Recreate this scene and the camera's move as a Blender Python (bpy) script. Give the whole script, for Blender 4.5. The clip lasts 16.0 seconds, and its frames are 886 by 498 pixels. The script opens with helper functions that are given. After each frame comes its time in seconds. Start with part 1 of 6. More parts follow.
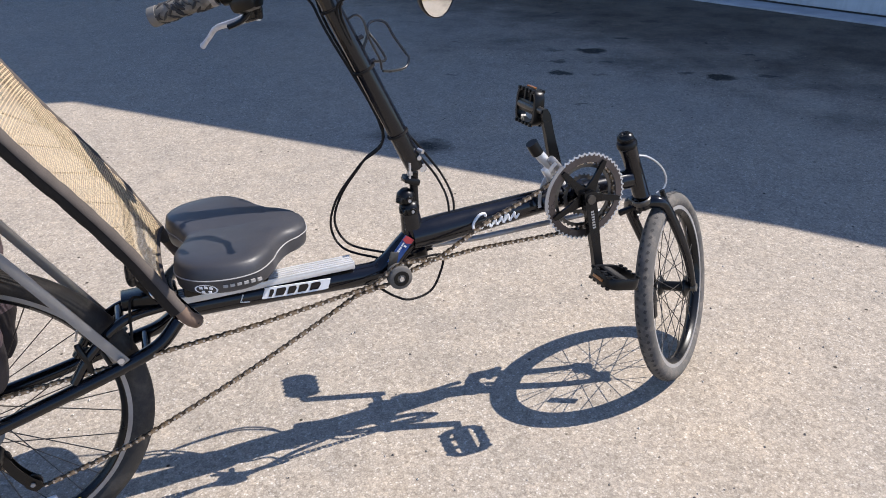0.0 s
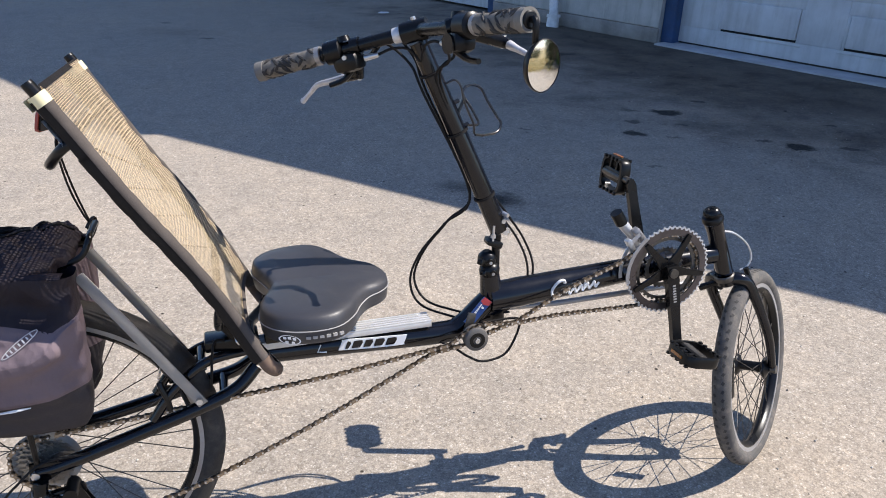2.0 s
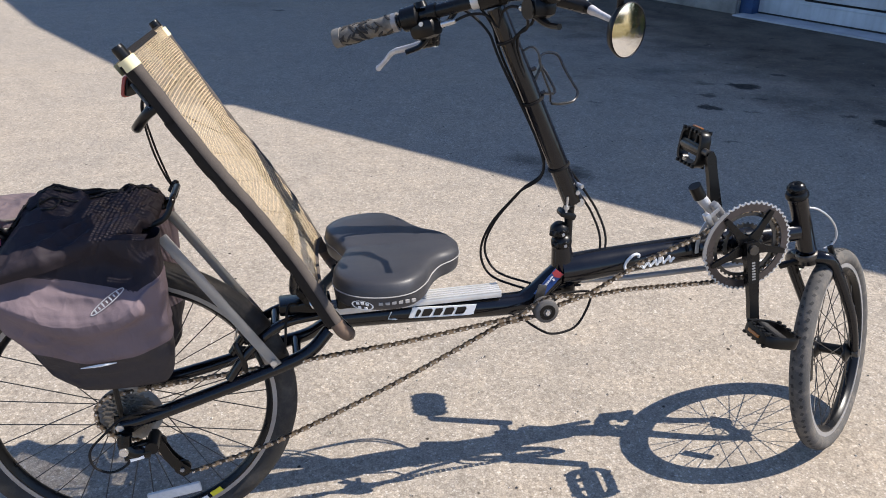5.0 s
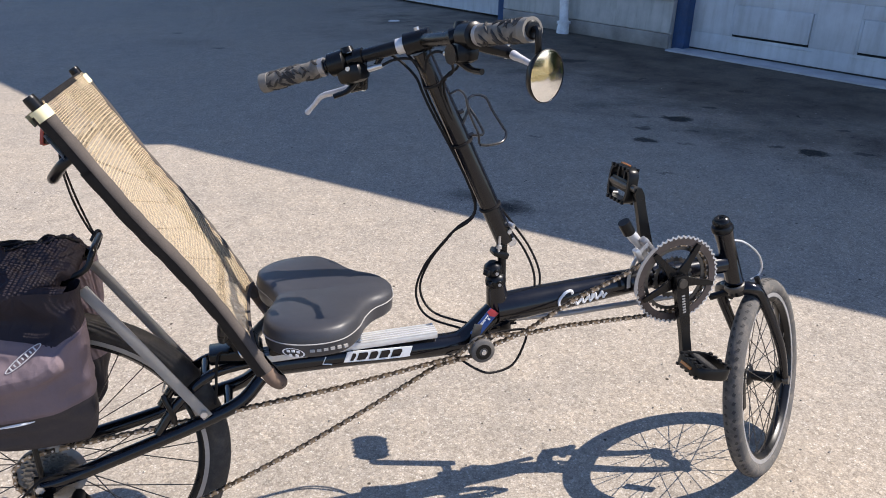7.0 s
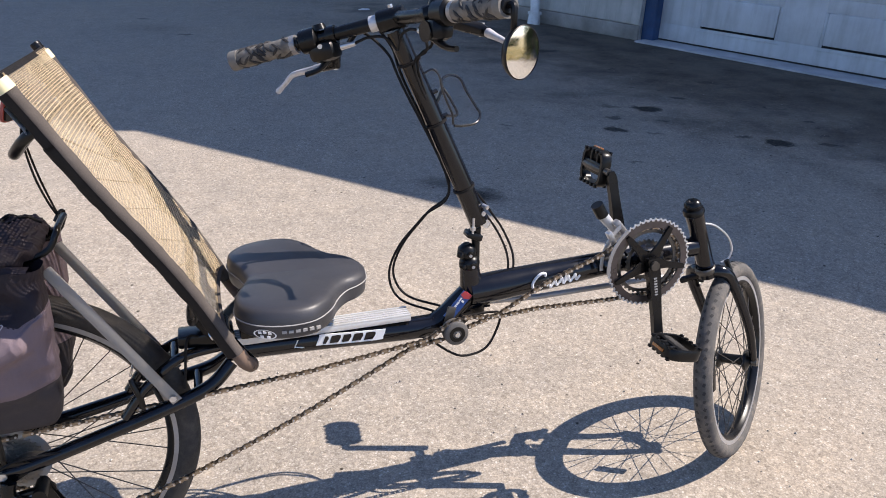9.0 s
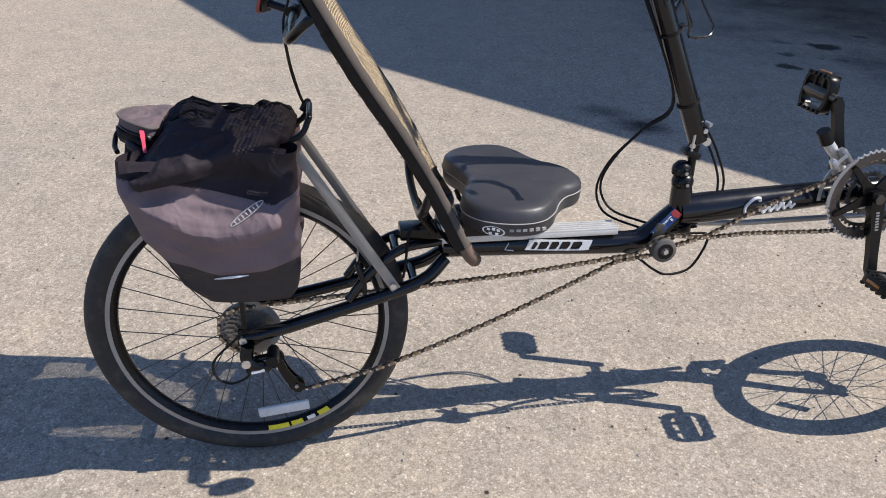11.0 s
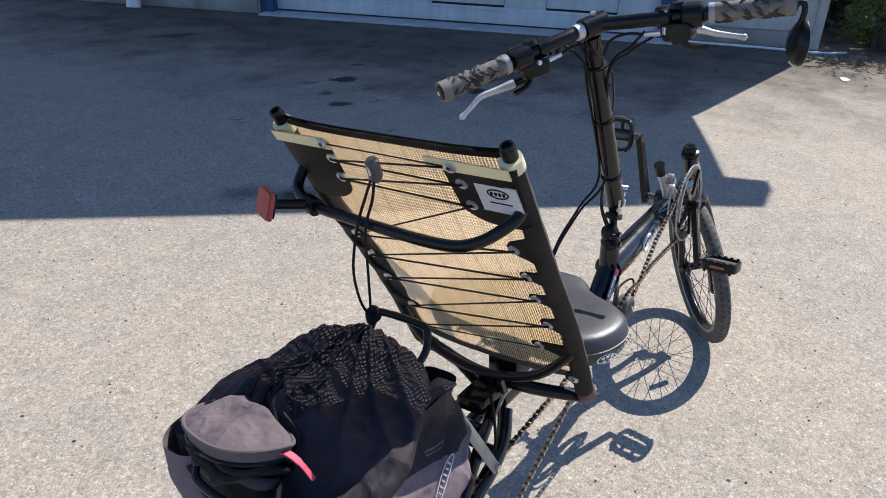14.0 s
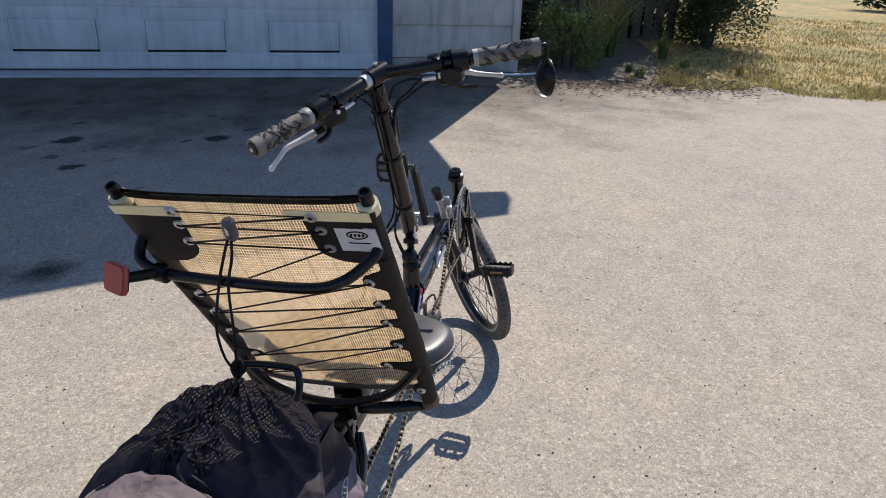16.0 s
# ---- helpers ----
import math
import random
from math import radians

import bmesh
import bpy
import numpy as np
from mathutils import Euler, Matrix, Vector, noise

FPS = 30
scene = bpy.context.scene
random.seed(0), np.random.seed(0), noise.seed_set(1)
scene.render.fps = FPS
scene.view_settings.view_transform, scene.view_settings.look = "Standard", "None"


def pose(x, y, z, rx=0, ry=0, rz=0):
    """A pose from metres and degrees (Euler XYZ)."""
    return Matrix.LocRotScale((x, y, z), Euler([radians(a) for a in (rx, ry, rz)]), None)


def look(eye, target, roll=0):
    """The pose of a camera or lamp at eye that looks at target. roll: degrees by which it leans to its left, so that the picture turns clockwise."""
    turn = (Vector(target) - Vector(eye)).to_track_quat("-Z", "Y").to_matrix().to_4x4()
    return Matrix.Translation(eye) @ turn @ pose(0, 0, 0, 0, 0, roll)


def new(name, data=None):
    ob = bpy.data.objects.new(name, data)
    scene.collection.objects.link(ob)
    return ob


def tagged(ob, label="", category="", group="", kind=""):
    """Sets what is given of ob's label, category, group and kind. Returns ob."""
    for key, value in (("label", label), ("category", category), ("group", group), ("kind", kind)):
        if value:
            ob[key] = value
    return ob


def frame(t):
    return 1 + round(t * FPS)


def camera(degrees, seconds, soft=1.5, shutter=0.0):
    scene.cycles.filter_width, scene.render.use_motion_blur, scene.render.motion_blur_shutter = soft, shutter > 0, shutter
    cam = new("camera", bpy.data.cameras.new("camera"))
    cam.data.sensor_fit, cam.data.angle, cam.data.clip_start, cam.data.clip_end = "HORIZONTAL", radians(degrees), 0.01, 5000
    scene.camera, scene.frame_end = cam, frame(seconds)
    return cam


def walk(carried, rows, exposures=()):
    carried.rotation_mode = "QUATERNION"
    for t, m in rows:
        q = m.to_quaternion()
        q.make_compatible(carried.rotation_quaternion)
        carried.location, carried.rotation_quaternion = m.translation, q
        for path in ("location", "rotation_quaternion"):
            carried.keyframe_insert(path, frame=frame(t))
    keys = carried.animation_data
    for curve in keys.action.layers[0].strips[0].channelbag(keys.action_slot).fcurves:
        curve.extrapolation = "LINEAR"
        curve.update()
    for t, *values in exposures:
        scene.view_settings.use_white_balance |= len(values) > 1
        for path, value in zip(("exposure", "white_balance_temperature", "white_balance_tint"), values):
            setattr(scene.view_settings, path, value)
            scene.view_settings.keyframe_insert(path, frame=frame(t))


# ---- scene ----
cam = camera(62.0, 16.0, 0.95)
# time, eye, point looked at, roll
PATH = [
    (0, (0.431, -1.301, 1.256), (1.104, 0.311, 0.281), -0.5),
    (0.5, (0.423, -1.288, 1.274), (1.099, 0.331, 0.313), -0.5),
    (1, (0.41, -1.276, 1.283), (1.061, 0.375, 0.362), -0.4),
    (1.5, (0.403, -1.265, 1.291), (1.007, 0.424, 0.406), 0.2),
    (2, (0.387, -1.268, 1.288), (0.94, 0.446, 0.418), 1.4),
    (2.5, (0.377, -1.27, 1.282), (0.899, 0.451, 0.407), 2.4),
    (3, (0.361, -1.268, 1.279), (0.84, 0.464, 0.401), 2.5),
    (3.2, (0.356, -1.264, 1.281), (0.808, 0.472, 0.398), 2.7),
    (5.3, (0.375, -1.262, 1.275), (0.762, 0.463, 0.341), 0.1),
    (5.5, (0.39, -1.264, 1.279), (0.82, 0.454, 0.351), 0.0),
    (6, (0.394, -1.257, 1.275), (0.853, 0.459, 0.357), 0.1),
    (6.5, (0.396, -1.258, 1.286), (0.887, 0.465, 0.396), 0.5),
    (7, (0.404, -1.259, 1.291), (0.927, 0.472, 0.437), 0.7),
    (7.5, (0.4, -1.258, 1.283), (0.953, 0.467, 0.436), 1.0),
    (8, (0.401, -1.253, 1.286), (0.998, 0.465, 0.452), 1.6),
    (8.2, (0.401, -1.247, 1.284), (1.004, 0.469, 0.452), 1.6),
    (10.3, (0.358, -1.276, 1.239), (0.859, 0.376, 0.23), 1.6),
    (10.5, (0.324, -1.265, 1.235), (0.718, 0.407, 0.21), 1.4),
    (11, (0.194, -1.256, 1.224), (0.486, 0.432, 0.192), 1.8),
    (11.5, (-0.038, -1.214, 1.218), (0.24, 0.451, 0.146), 1.0),
    (12, (-0.16, -1.071, 1.184), (0.179, 0.564, 0.083), 0.1),
    (12.5, (-0.208, -0.897, 1.191), (0.359, 0.67, 0.084), -0.5),
    (13, (-0.387, -0.787, 1.24), (0.64, 0.595, 0.222), 2.2),
    (13.5, (-0.507, -0.654, 1.274), (0.751, 0.562, 0.305), 1.8),
    (14, (-0.522, -0.502, 1.303), (0.96, 0.483, 0.389), 2.1),
    (14.5, (-0.664, -0.386, 1.324), (0.982, 0.331, 0.443), 1.2),
    (15, (-0.716, -0.381, 1.333), (1.006, 0.158, 0.469), 1.6),
    (15.5, (-0.692, -0.399, 1.335), (1.07, 0.025, 0.488), 2.1),
    (16, (-0.669, -0.409, 1.346), (1.12, -0.031, 0.537), 2.1),
]
EXPOSURES = [(0.0, 0.8, 6400, 12), (1.5, 0.8, 6400, 11), (3.2, 0.86, 6550, 13), (5.5, 0.74, 6550, 10), (6.5, 0.8, 6550, 11), (7.5, 0.88, 6550, 13), (8.2, 0.88, 6600, 14), (10.5, 0.62, 6700, 13),
             (11.2, 0.53, 6500, 10), (12.0, 0.4, 6450, 10), (12.5, 0.38, 6350, 10), (13.2, 0.54, 6200, 11), (14.0, 0.72, 6250, 9), (14.7, 0.7, 6350, 10), (16.0, 0.47, 6500, 10)]
walk(cam, [(t, look(eye, target, roll)) for t, eye, target, roll in PATH], EXPOSURES)

# ---- light ----
SUN_TO = Vector((0.835, -0.13, 1.0)).normalized()
world = bpy.data.worlds.new("sky")
scene.world = world
world.use_nodes = True
wn = world.node_tree
sky = wn.nodes.new("ShaderNodeTexSky")
sky.sky_type = "NISHITA"
sky.sun_disc = False
sky.sun_elevation = math.asin(SUN_TO.z)
sky.sun_rotation = math.atan2(SUN_TO.x, SUN_TO.y)
sky.altitude, sky.ozone_density, sky.dust_density = 50, 4.0, 0.4
wn.nodes["Background"].inputs["Strength"].default_value = 0.107
tint = wn.nodes.new("ShaderNodeMix")
tint.data_type, tint.blend_type = "RGBA", "MULTIPLY"
tint.inputs[0].default_value = 1.0
tint.inputs[7].default_value = (0.925, 0.975, 1.09, 1)
wn.links.new(sky.outputs[0], tint.inputs[6])
wn.links.new(tint.outputs[2], wn.nodes["Background"].inputs["Color"])
sun_data = bpy.data.lights.new("sun", "SUN")
sun_data.energy, sun_data.angle, sun_data.color = 4.6, radians(0.3), (1.0, 0.935, 0.85)
sun = new("sun", sun_data)
sun.matrix_world = look(SUN_TO * 30, (0, 0, 0))


# ---- materials ----
def material(name):
    m = bpy.data.materials.new(name)
    m.use_nodes = True
    return m, m.node_tree.nodes, m.node_tree.links, m.node_tree.nodes["Principled BSDF"]


def ramp(nodes, links, src, stops):
    r = nodes.new("ShaderNodeValToRGB")
    el = r.color_ramp.elements
    while len(el) < len(stops):
        el.new(0.5)
    for e, (p, c) in zip(el, stops):
        e.position, e.color = p, (*c, 1)
    links.new(src, r.inputs[0])
    return r.outputs[0]


def noise_tex(nodes, links, scale, detail=4.0, rough=0.55, coord="Object", stretch=None):
    tc = nodes.new("ShaderNodeTexCoord")
    src = tc.outputs[coord]
    if stretch:
        mp = nodes.new("ShaderNodeMapping")
        mp.inputs["Scale"].default_value = stretch
        links.new(src, mp.inputs[0])
        src = mp.outputs[0]
    n = nodes.new("ShaderNodeTexNoise")
    n.inputs["Scale"].default_value, n.inputs["Detail"].default_value, n.inputs["Roughness"].default_value = scale, detail, rough
    links.new(src, n.inputs["Vector"])
    return n.outputs[0]


def mixed(nodes, links, fac, a, b, kind="MIX"):
    mx = nodes.new("ShaderNodeMix")
    mx.data_type, mx.blend_type = "RGBA", kind
    for sock, val in ((mx.inputs[0], fac), (mx.inputs[6], a), (mx.inputs[7], b)):
        if isinstance(val, (int, float)):
            sock.default_value = val
        elif isinstance(val, tuple):
            sock.default_value = (*val, 1)
        else:
            links.new(val, sock)
    return mx.outputs[2]


def plain(name, col, rough=0.5, metal=0.0, var=0.25, big=9.0, fine=160.0, bump=0.06, coat=0.0, dust=0.0, spec=0.5, crease=0.0):
    """Paint, plastic, rubber, metal: a base colour that wanders at two scales, wear in the gloss, fine relief, some dust."""
    m, nodes, links, b = material(name)
    n1, n2 = noise_tex(nodes, links, big), noise_tex(nodes, links, fine, 3.0)
    dark, light = tuple(c * (1 - var) for c in col), tuple(min(1, c * (1 + var)) for c in col)
    c1 = ramp(nodes, links, n1, [(0.3, dark), (0.7, light)])
    c2 = ramp(nodes, links, n2, [(0.3, (1 - var * 0.6,) * 3), (0.7, (1.0, 1.0, 1.0))])
    colour = mixed(nodes, links, 1.0, c1, c2, "MULTIPLY")
    if dust:
        n3 = noise_tex(nodes, links, 28.0, 6.0, 0.7)
        f = ramp(nodes, links, n3, [(0.48, (0, 0, 0)), (0.75, (dust, dust, dust))])
        colour = mixed(nodes, links, f, colour, (0.24, 0.2, 0.16))
    links.new(colour, b.inputs["Base Color"])
    rr = ramp(nodes, links, n1, [(0.3, (max(0.02, rough - 0.08),) * 3), (0.7, (min(1, rough + 0.1),) * 3)])
    links.new(rr, b.inputs["Roughness"])
    b.inputs["Metallic"].default_value = metal
    b.inputs["Coat Weight"].default_value = coat
    b.inputs["Coat Roughness"].default_value = 0.08
    b.inputs["Specular IOR Level"].default_value = spec
    if bump:
        bp = nodes.new("ShaderNodeBump")
        bp.inputs["Strength"].default_value, bp.inputs["Distance"].default_value = bump, 0.002
        links.new(n2, bp.inputs["Height"])
        links.new(bp.outputs[0], b.inputs["Normal"])
        if crease:
            rd = nodes.new("ShaderNodeMath")
            rd.operation = "PINGPONG"
            rd.inputs[1].default_value = 0.5
            links.new(noise_tex(nodes, links, 26.0, 2.0, 0.5, stretch=(1.0, 1.0, 0.55)), rd.inputs[0])
            b2 = nodes.new("ShaderNodeBump")
            b2.inputs["Strength"].default_value, b2.inputs["Distance"].default_value = crease, 0.02
            links.new(rd.outputs[0], b2.inputs["Height"])
            links.new(b2.outputs[0], bp.inputs["Normal"])
    return m


def asphalt():
    """Worn, pale aggregate in a tar binder."""
    m, nodes, links, b = material("worn_asphalt")
    tc = nodes.new("ShaderNodeTexCoord")
    vor = nodes.new("ShaderNodeTexVoronoi")
    vor.inputs["Scale"].default_value, vor.inputs["Randomness"].default_value = 230.0, 1.0
    links.new(tc.outputs["Object"], vor.inputs["Vector"])
    sep = nodes.new("ShaderNodeSeparateColor")
    links.new(vor.outputs["Color"], sep.inputs[0])
    stones = ramp(nodes, links, sep.outputs[0], [(0.0, (0.24, 0.209, 0.177)), (0.12, (0.29, 0.253, 0.211)), (0.4, (0.32, 0.28, 0.234)), (0.75, (0.345, 0.303, 0.256)),
                                                 (0.94, (0.38, 0.341, 0.294)), (0.99, (0.48, 0.44, 0.395))])
    gap = ramp(nodes, links, vor.outputs["Distance"], [(0.3, (1.03, 1.03, 1.03)), (0.78, (0.78, 0.765, 0.75))])
    c = mixed(nodes, links, 1.0, stones, gap, "MULTIPLY")
    wide = ramp(nodes, links, noise_tex(nodes, links, 0.9, 6.0, 0.62), [(0.3, (0.9, 0.915, 0.93)), (0.5, (1.0, 1.0, 0.99)), (0.72, (1.07, 1.045, 1.0))])
    mid = ramp(nodes, links, noise_tex(nodes, links, 7.0, 7.0, 0.72), [(0.28, (0.84, 0.845, 0.85)), (0.5, (1.0, 1.0, 1.0)), (0.7, (1.09, 1.075, 1.05))])
    c = mixed(nodes, links, 1.0, c, wide, "MULTIPLY")
    c = mixed(nodes, links, 1.0, c, mid, "MULTIPLY")
    v2 = nodes.new("ShaderNodeTexVoronoi")
    v2.inputs["Scale"].default_value = 95.0
    links.new(tc.outputs["Object"], v2.inputs["Vector"])
    s2 = nodes.new("ShaderNodeSeparateColor")
    links.new(v2.outputs["Color"], s2.inputs[0])
    lumps = ramp(nodes, links, s2.outputs[1], [(0.0, (0.74, 0.73, 0.72)), (0.3, (0.96, 0.96, 0.96)), (0.8, (1.05, 1.05, 1.04)), (1.0, (1.3, 1.28, 1.25))])
    c = mixed(nodes, links, 0.8, c, lumps, "MULTIPLY")
    # a few tiny black specks
    sp = nodes.new("ShaderNodeTexVoronoi")
    sp.inputs["Scale"].default_value = 9.0
    links.new(tc.outputs["Object"], sp.inputs["Vector"])
    speck = ramp(nodes, links, sp.outputs["Distance"], [(0.035, (0.12, 0.11, 0.1)), (0.06, (1, 1, 1))])
    c = mixed(nodes, links, 1.0, c, speck, "MULTIPLY")
    # oil drips in front of the garage: place, half sizes, darkness, softness of the edge
    OIL = [(3.27, 2.89, 0.1, 0.08, 0.95, 0.35), (2.81, 2.51, 0.075, 0.06, 0.9, 0.4), (3.615, 2.045, 0.09, 0.07, 0.95, 0.3), (1.61, 1.71, 0.15, 0.11, 0.9, 0.9), (1.5, 1.9, 0.16, 0.1, 0.5, 0.9),
           (2.935, 2.74, 0.06, 0.04, 0.7, 0.5), (3.05, 3.0, 0.08, 0.04, 0.5, 0.8), (3.65, 3.1, 0.06, 0.04, 0.7, 0.4), (3.49, 2.2, 0.07, 0.022, 0.7, 0.4), (4.18, 3.46, 0.1, 0.06, 0.5, 0.6),
           (4.15, 2.36, 0.05, 0.03, 0.6, 0.4), (3.9, 1.94, 0.08, 0.03, 0.65, 0.4), (3.39, 4.89, 0.2, 0.08, 0.6, 0.5), (3.0, 2.38, 0.06, 0.02, 0.5, 0.6), (3.2, 2.62, 0.06, 0.03, 0.5, 0.7),
           (1.4, 4.6, 0.4, 0.3, 0.2, 1.0), (0.1, 6.6, 0.5, 0.3, 0.2, 1.0), (0.4, 6.2, 0.08, 0.04, 0.6, 0.4), (0.0, 7.2, 0.06, 0.04, 0.6, 0.4), (2.6, 1.95, 0.05, 0.02, 0.5, 0.5), (2.2, 2.75, 0.05, 0.02, 0.5, 0.5)]
    wob = nodes.new("ShaderNodeMix")
    wob.data_type, wob.blend_type = "RGBA", "LINEAR_LIGHT"
    wn2 = nodes.new("ShaderNodeTexNoise")
    wn2.inputs["Scale"].default_value, wn2.inputs["Detail"].default_value, wn2.inputs["Roughness"].default_value = 12.0, 7.0, 0.75
    links.new(tc.outputs["Object"], wn2.inputs["Vector"])
    wob.inputs[0].default_value = 0.09
    links.new(tc.outputs["Object"], wob.inputs[6])
    links.new(wn2.outputs[1], wob.inputs[7])
    total = None
    for x, y, rx, ry, k, edge in OIL:
        mp = nodes.new("ShaderNodeMapping")
        mp.vector_type = "TEXTURE"
        mp.inputs["Location"].default_value = (x, y, 0)
        mp.inputs["Rotation"].default_value = (0, 0, -0.5)
        mp.inputs["Scale"].default_value = (rx, ry, 9)
        links.new(wob.outputs[2], mp.inputs[0])
        ln = nodes.new("ShaderNodeVectorMath")
        ln.operation = "LENGTH"
        links.new(mp.outputs[0], ln.inputs[0])
        mr = nodes.new("ShaderNodeMapRange")
        mr.inputs[1].default_value, mr.inputs[2].default_value, mr.inputs[3].default_value, mr.inputs[4].default_value = 1.0 - 0.85 * edge, 1.1, k, 0.0
        links.new(ln.outputs["Value"], mr.inputs[0])
        if total is None:
            total = mr.outputs[0]
        else:
            mxn = nodes.new("ShaderNodeMath")
            mxn.operation = "MAXIMUM"
            links.new(total, mxn.inputs[0])
            links.new(mr.outputs[0], mxn.inputs[1])
            total = mxn.outputs[0]
    blot = ramp(nodes, links, noise_tex(nodes, links, 60.0, 3.0, 0.7), [(0.35, (0.8, 0.8, 0.8)), (0.5, (1, 1, 1))])
    c = mixed(nodes, links, mixed(nodes, links, 1.0, total, blot, "MULTIPLY"), c, (0.006, 0.0055, 0.0055))
    # darker towards the garage: stains plus the wall's deeper shade, put into the colour
    gm = nodes.new("ShaderNodeMapping")
    gm.vector_type = "TEXTURE"
    gm.inputs["Location"].default_value, gm.inputs["Rotation"].default_value, gm.inputs["Scale"].default_value = (5.6, 3.6, 0), (0, 0, radians(-66.8)), (6.8, 3.1, 9)
    links.new(tc.outputs["Object"], gm.inputs[0])
    gv = nodes.new("ShaderNodeVectorMath")
    gv.operation = "LENGTH"
    links.new(gm.outputs[0], gv.inputs[0])
    ga = nodes.new("ShaderNodeMath")
    ga.operation = "MULTIPLY_ADD"
    ga.inputs[1].default_value, ga.inputs[2].default_value = 0.9, -0.45
    links.new(noise_tex(nodes, links, 1.1, 7.0, 0.68), ga.inputs[0])
    gs = nodes.new("ShaderNodeMath")
    links.new(gv.outputs["Value"], gs.inputs[0])
    links.new(ga.outputs[0], gs.inputs[1])
    grime_shade = ramp(nodes, links, gs.outputs[0], [(0.5, (0.36, 0.345, 0.33)), (1.0, (1, 1, 1))])
    c = mixed(nodes, links, 1.0, c, grime_shade, "MULTIPLY")
    # blotches and drips inside the darkened stretch
    zone = ramp(nodes, links, gs.outputs[0], [(0.75, (1, 1, 1)), (1.1, (0, 0, 0))])
    blotch = ramp(nodes, links, noise_tex(nodes, links, 2.6, 6.0, 0.62), [(0.36, (0.62, 0.62, 0.63)), (0.5, (0.98, 0.98, 0.98)), (0.62, (1.2, 1.2, 1.18))])
    c = mixed(nodes, links, zone, c, mixed(nodes, links, 1.0, c, blotch, "MULTIPLY"))
    dv = nodes.new("ShaderNodeTexVoronoi")
    dv.inputs["Scale"].default_value = 4.5
    links.new(wob.outputs[2], dv.inputs["Vector"])
    drip = ramp(nodes, links, dv.outputs["Distance"], [(0.07, (0.3, 0.29, 0.28)), (0.11, (1, 1, 1))])
    c = mixed(nodes, links, zone, c, mixed(nodes, links, 1.0, c, drip, "MULTIPLY"))
    links.new(c, b.inputs["Base Color"])
    b.inputs["Roughness"].default_value = 0.88
    b.inputs["Specular IOR Level"].default_value = 0.3
    bp = nodes.new("ShaderNodeBump")
    bp.inputs["Strength"].default_value, bp.inputs["Distance"].default_value = 0.26, 0.002
    inv = nodes.new("ShaderNodeMath")
    inv.operation = "MULTIPLY"
    inv.inputs[1].default_value = -1.0
    links.new(vor.outputs["Distance"], inv.inputs[0])
    links.new(inv.outputs[0], bp.inputs["Height"])
    links.new(bp.outputs[0], b.inputs["Normal"])
    return m


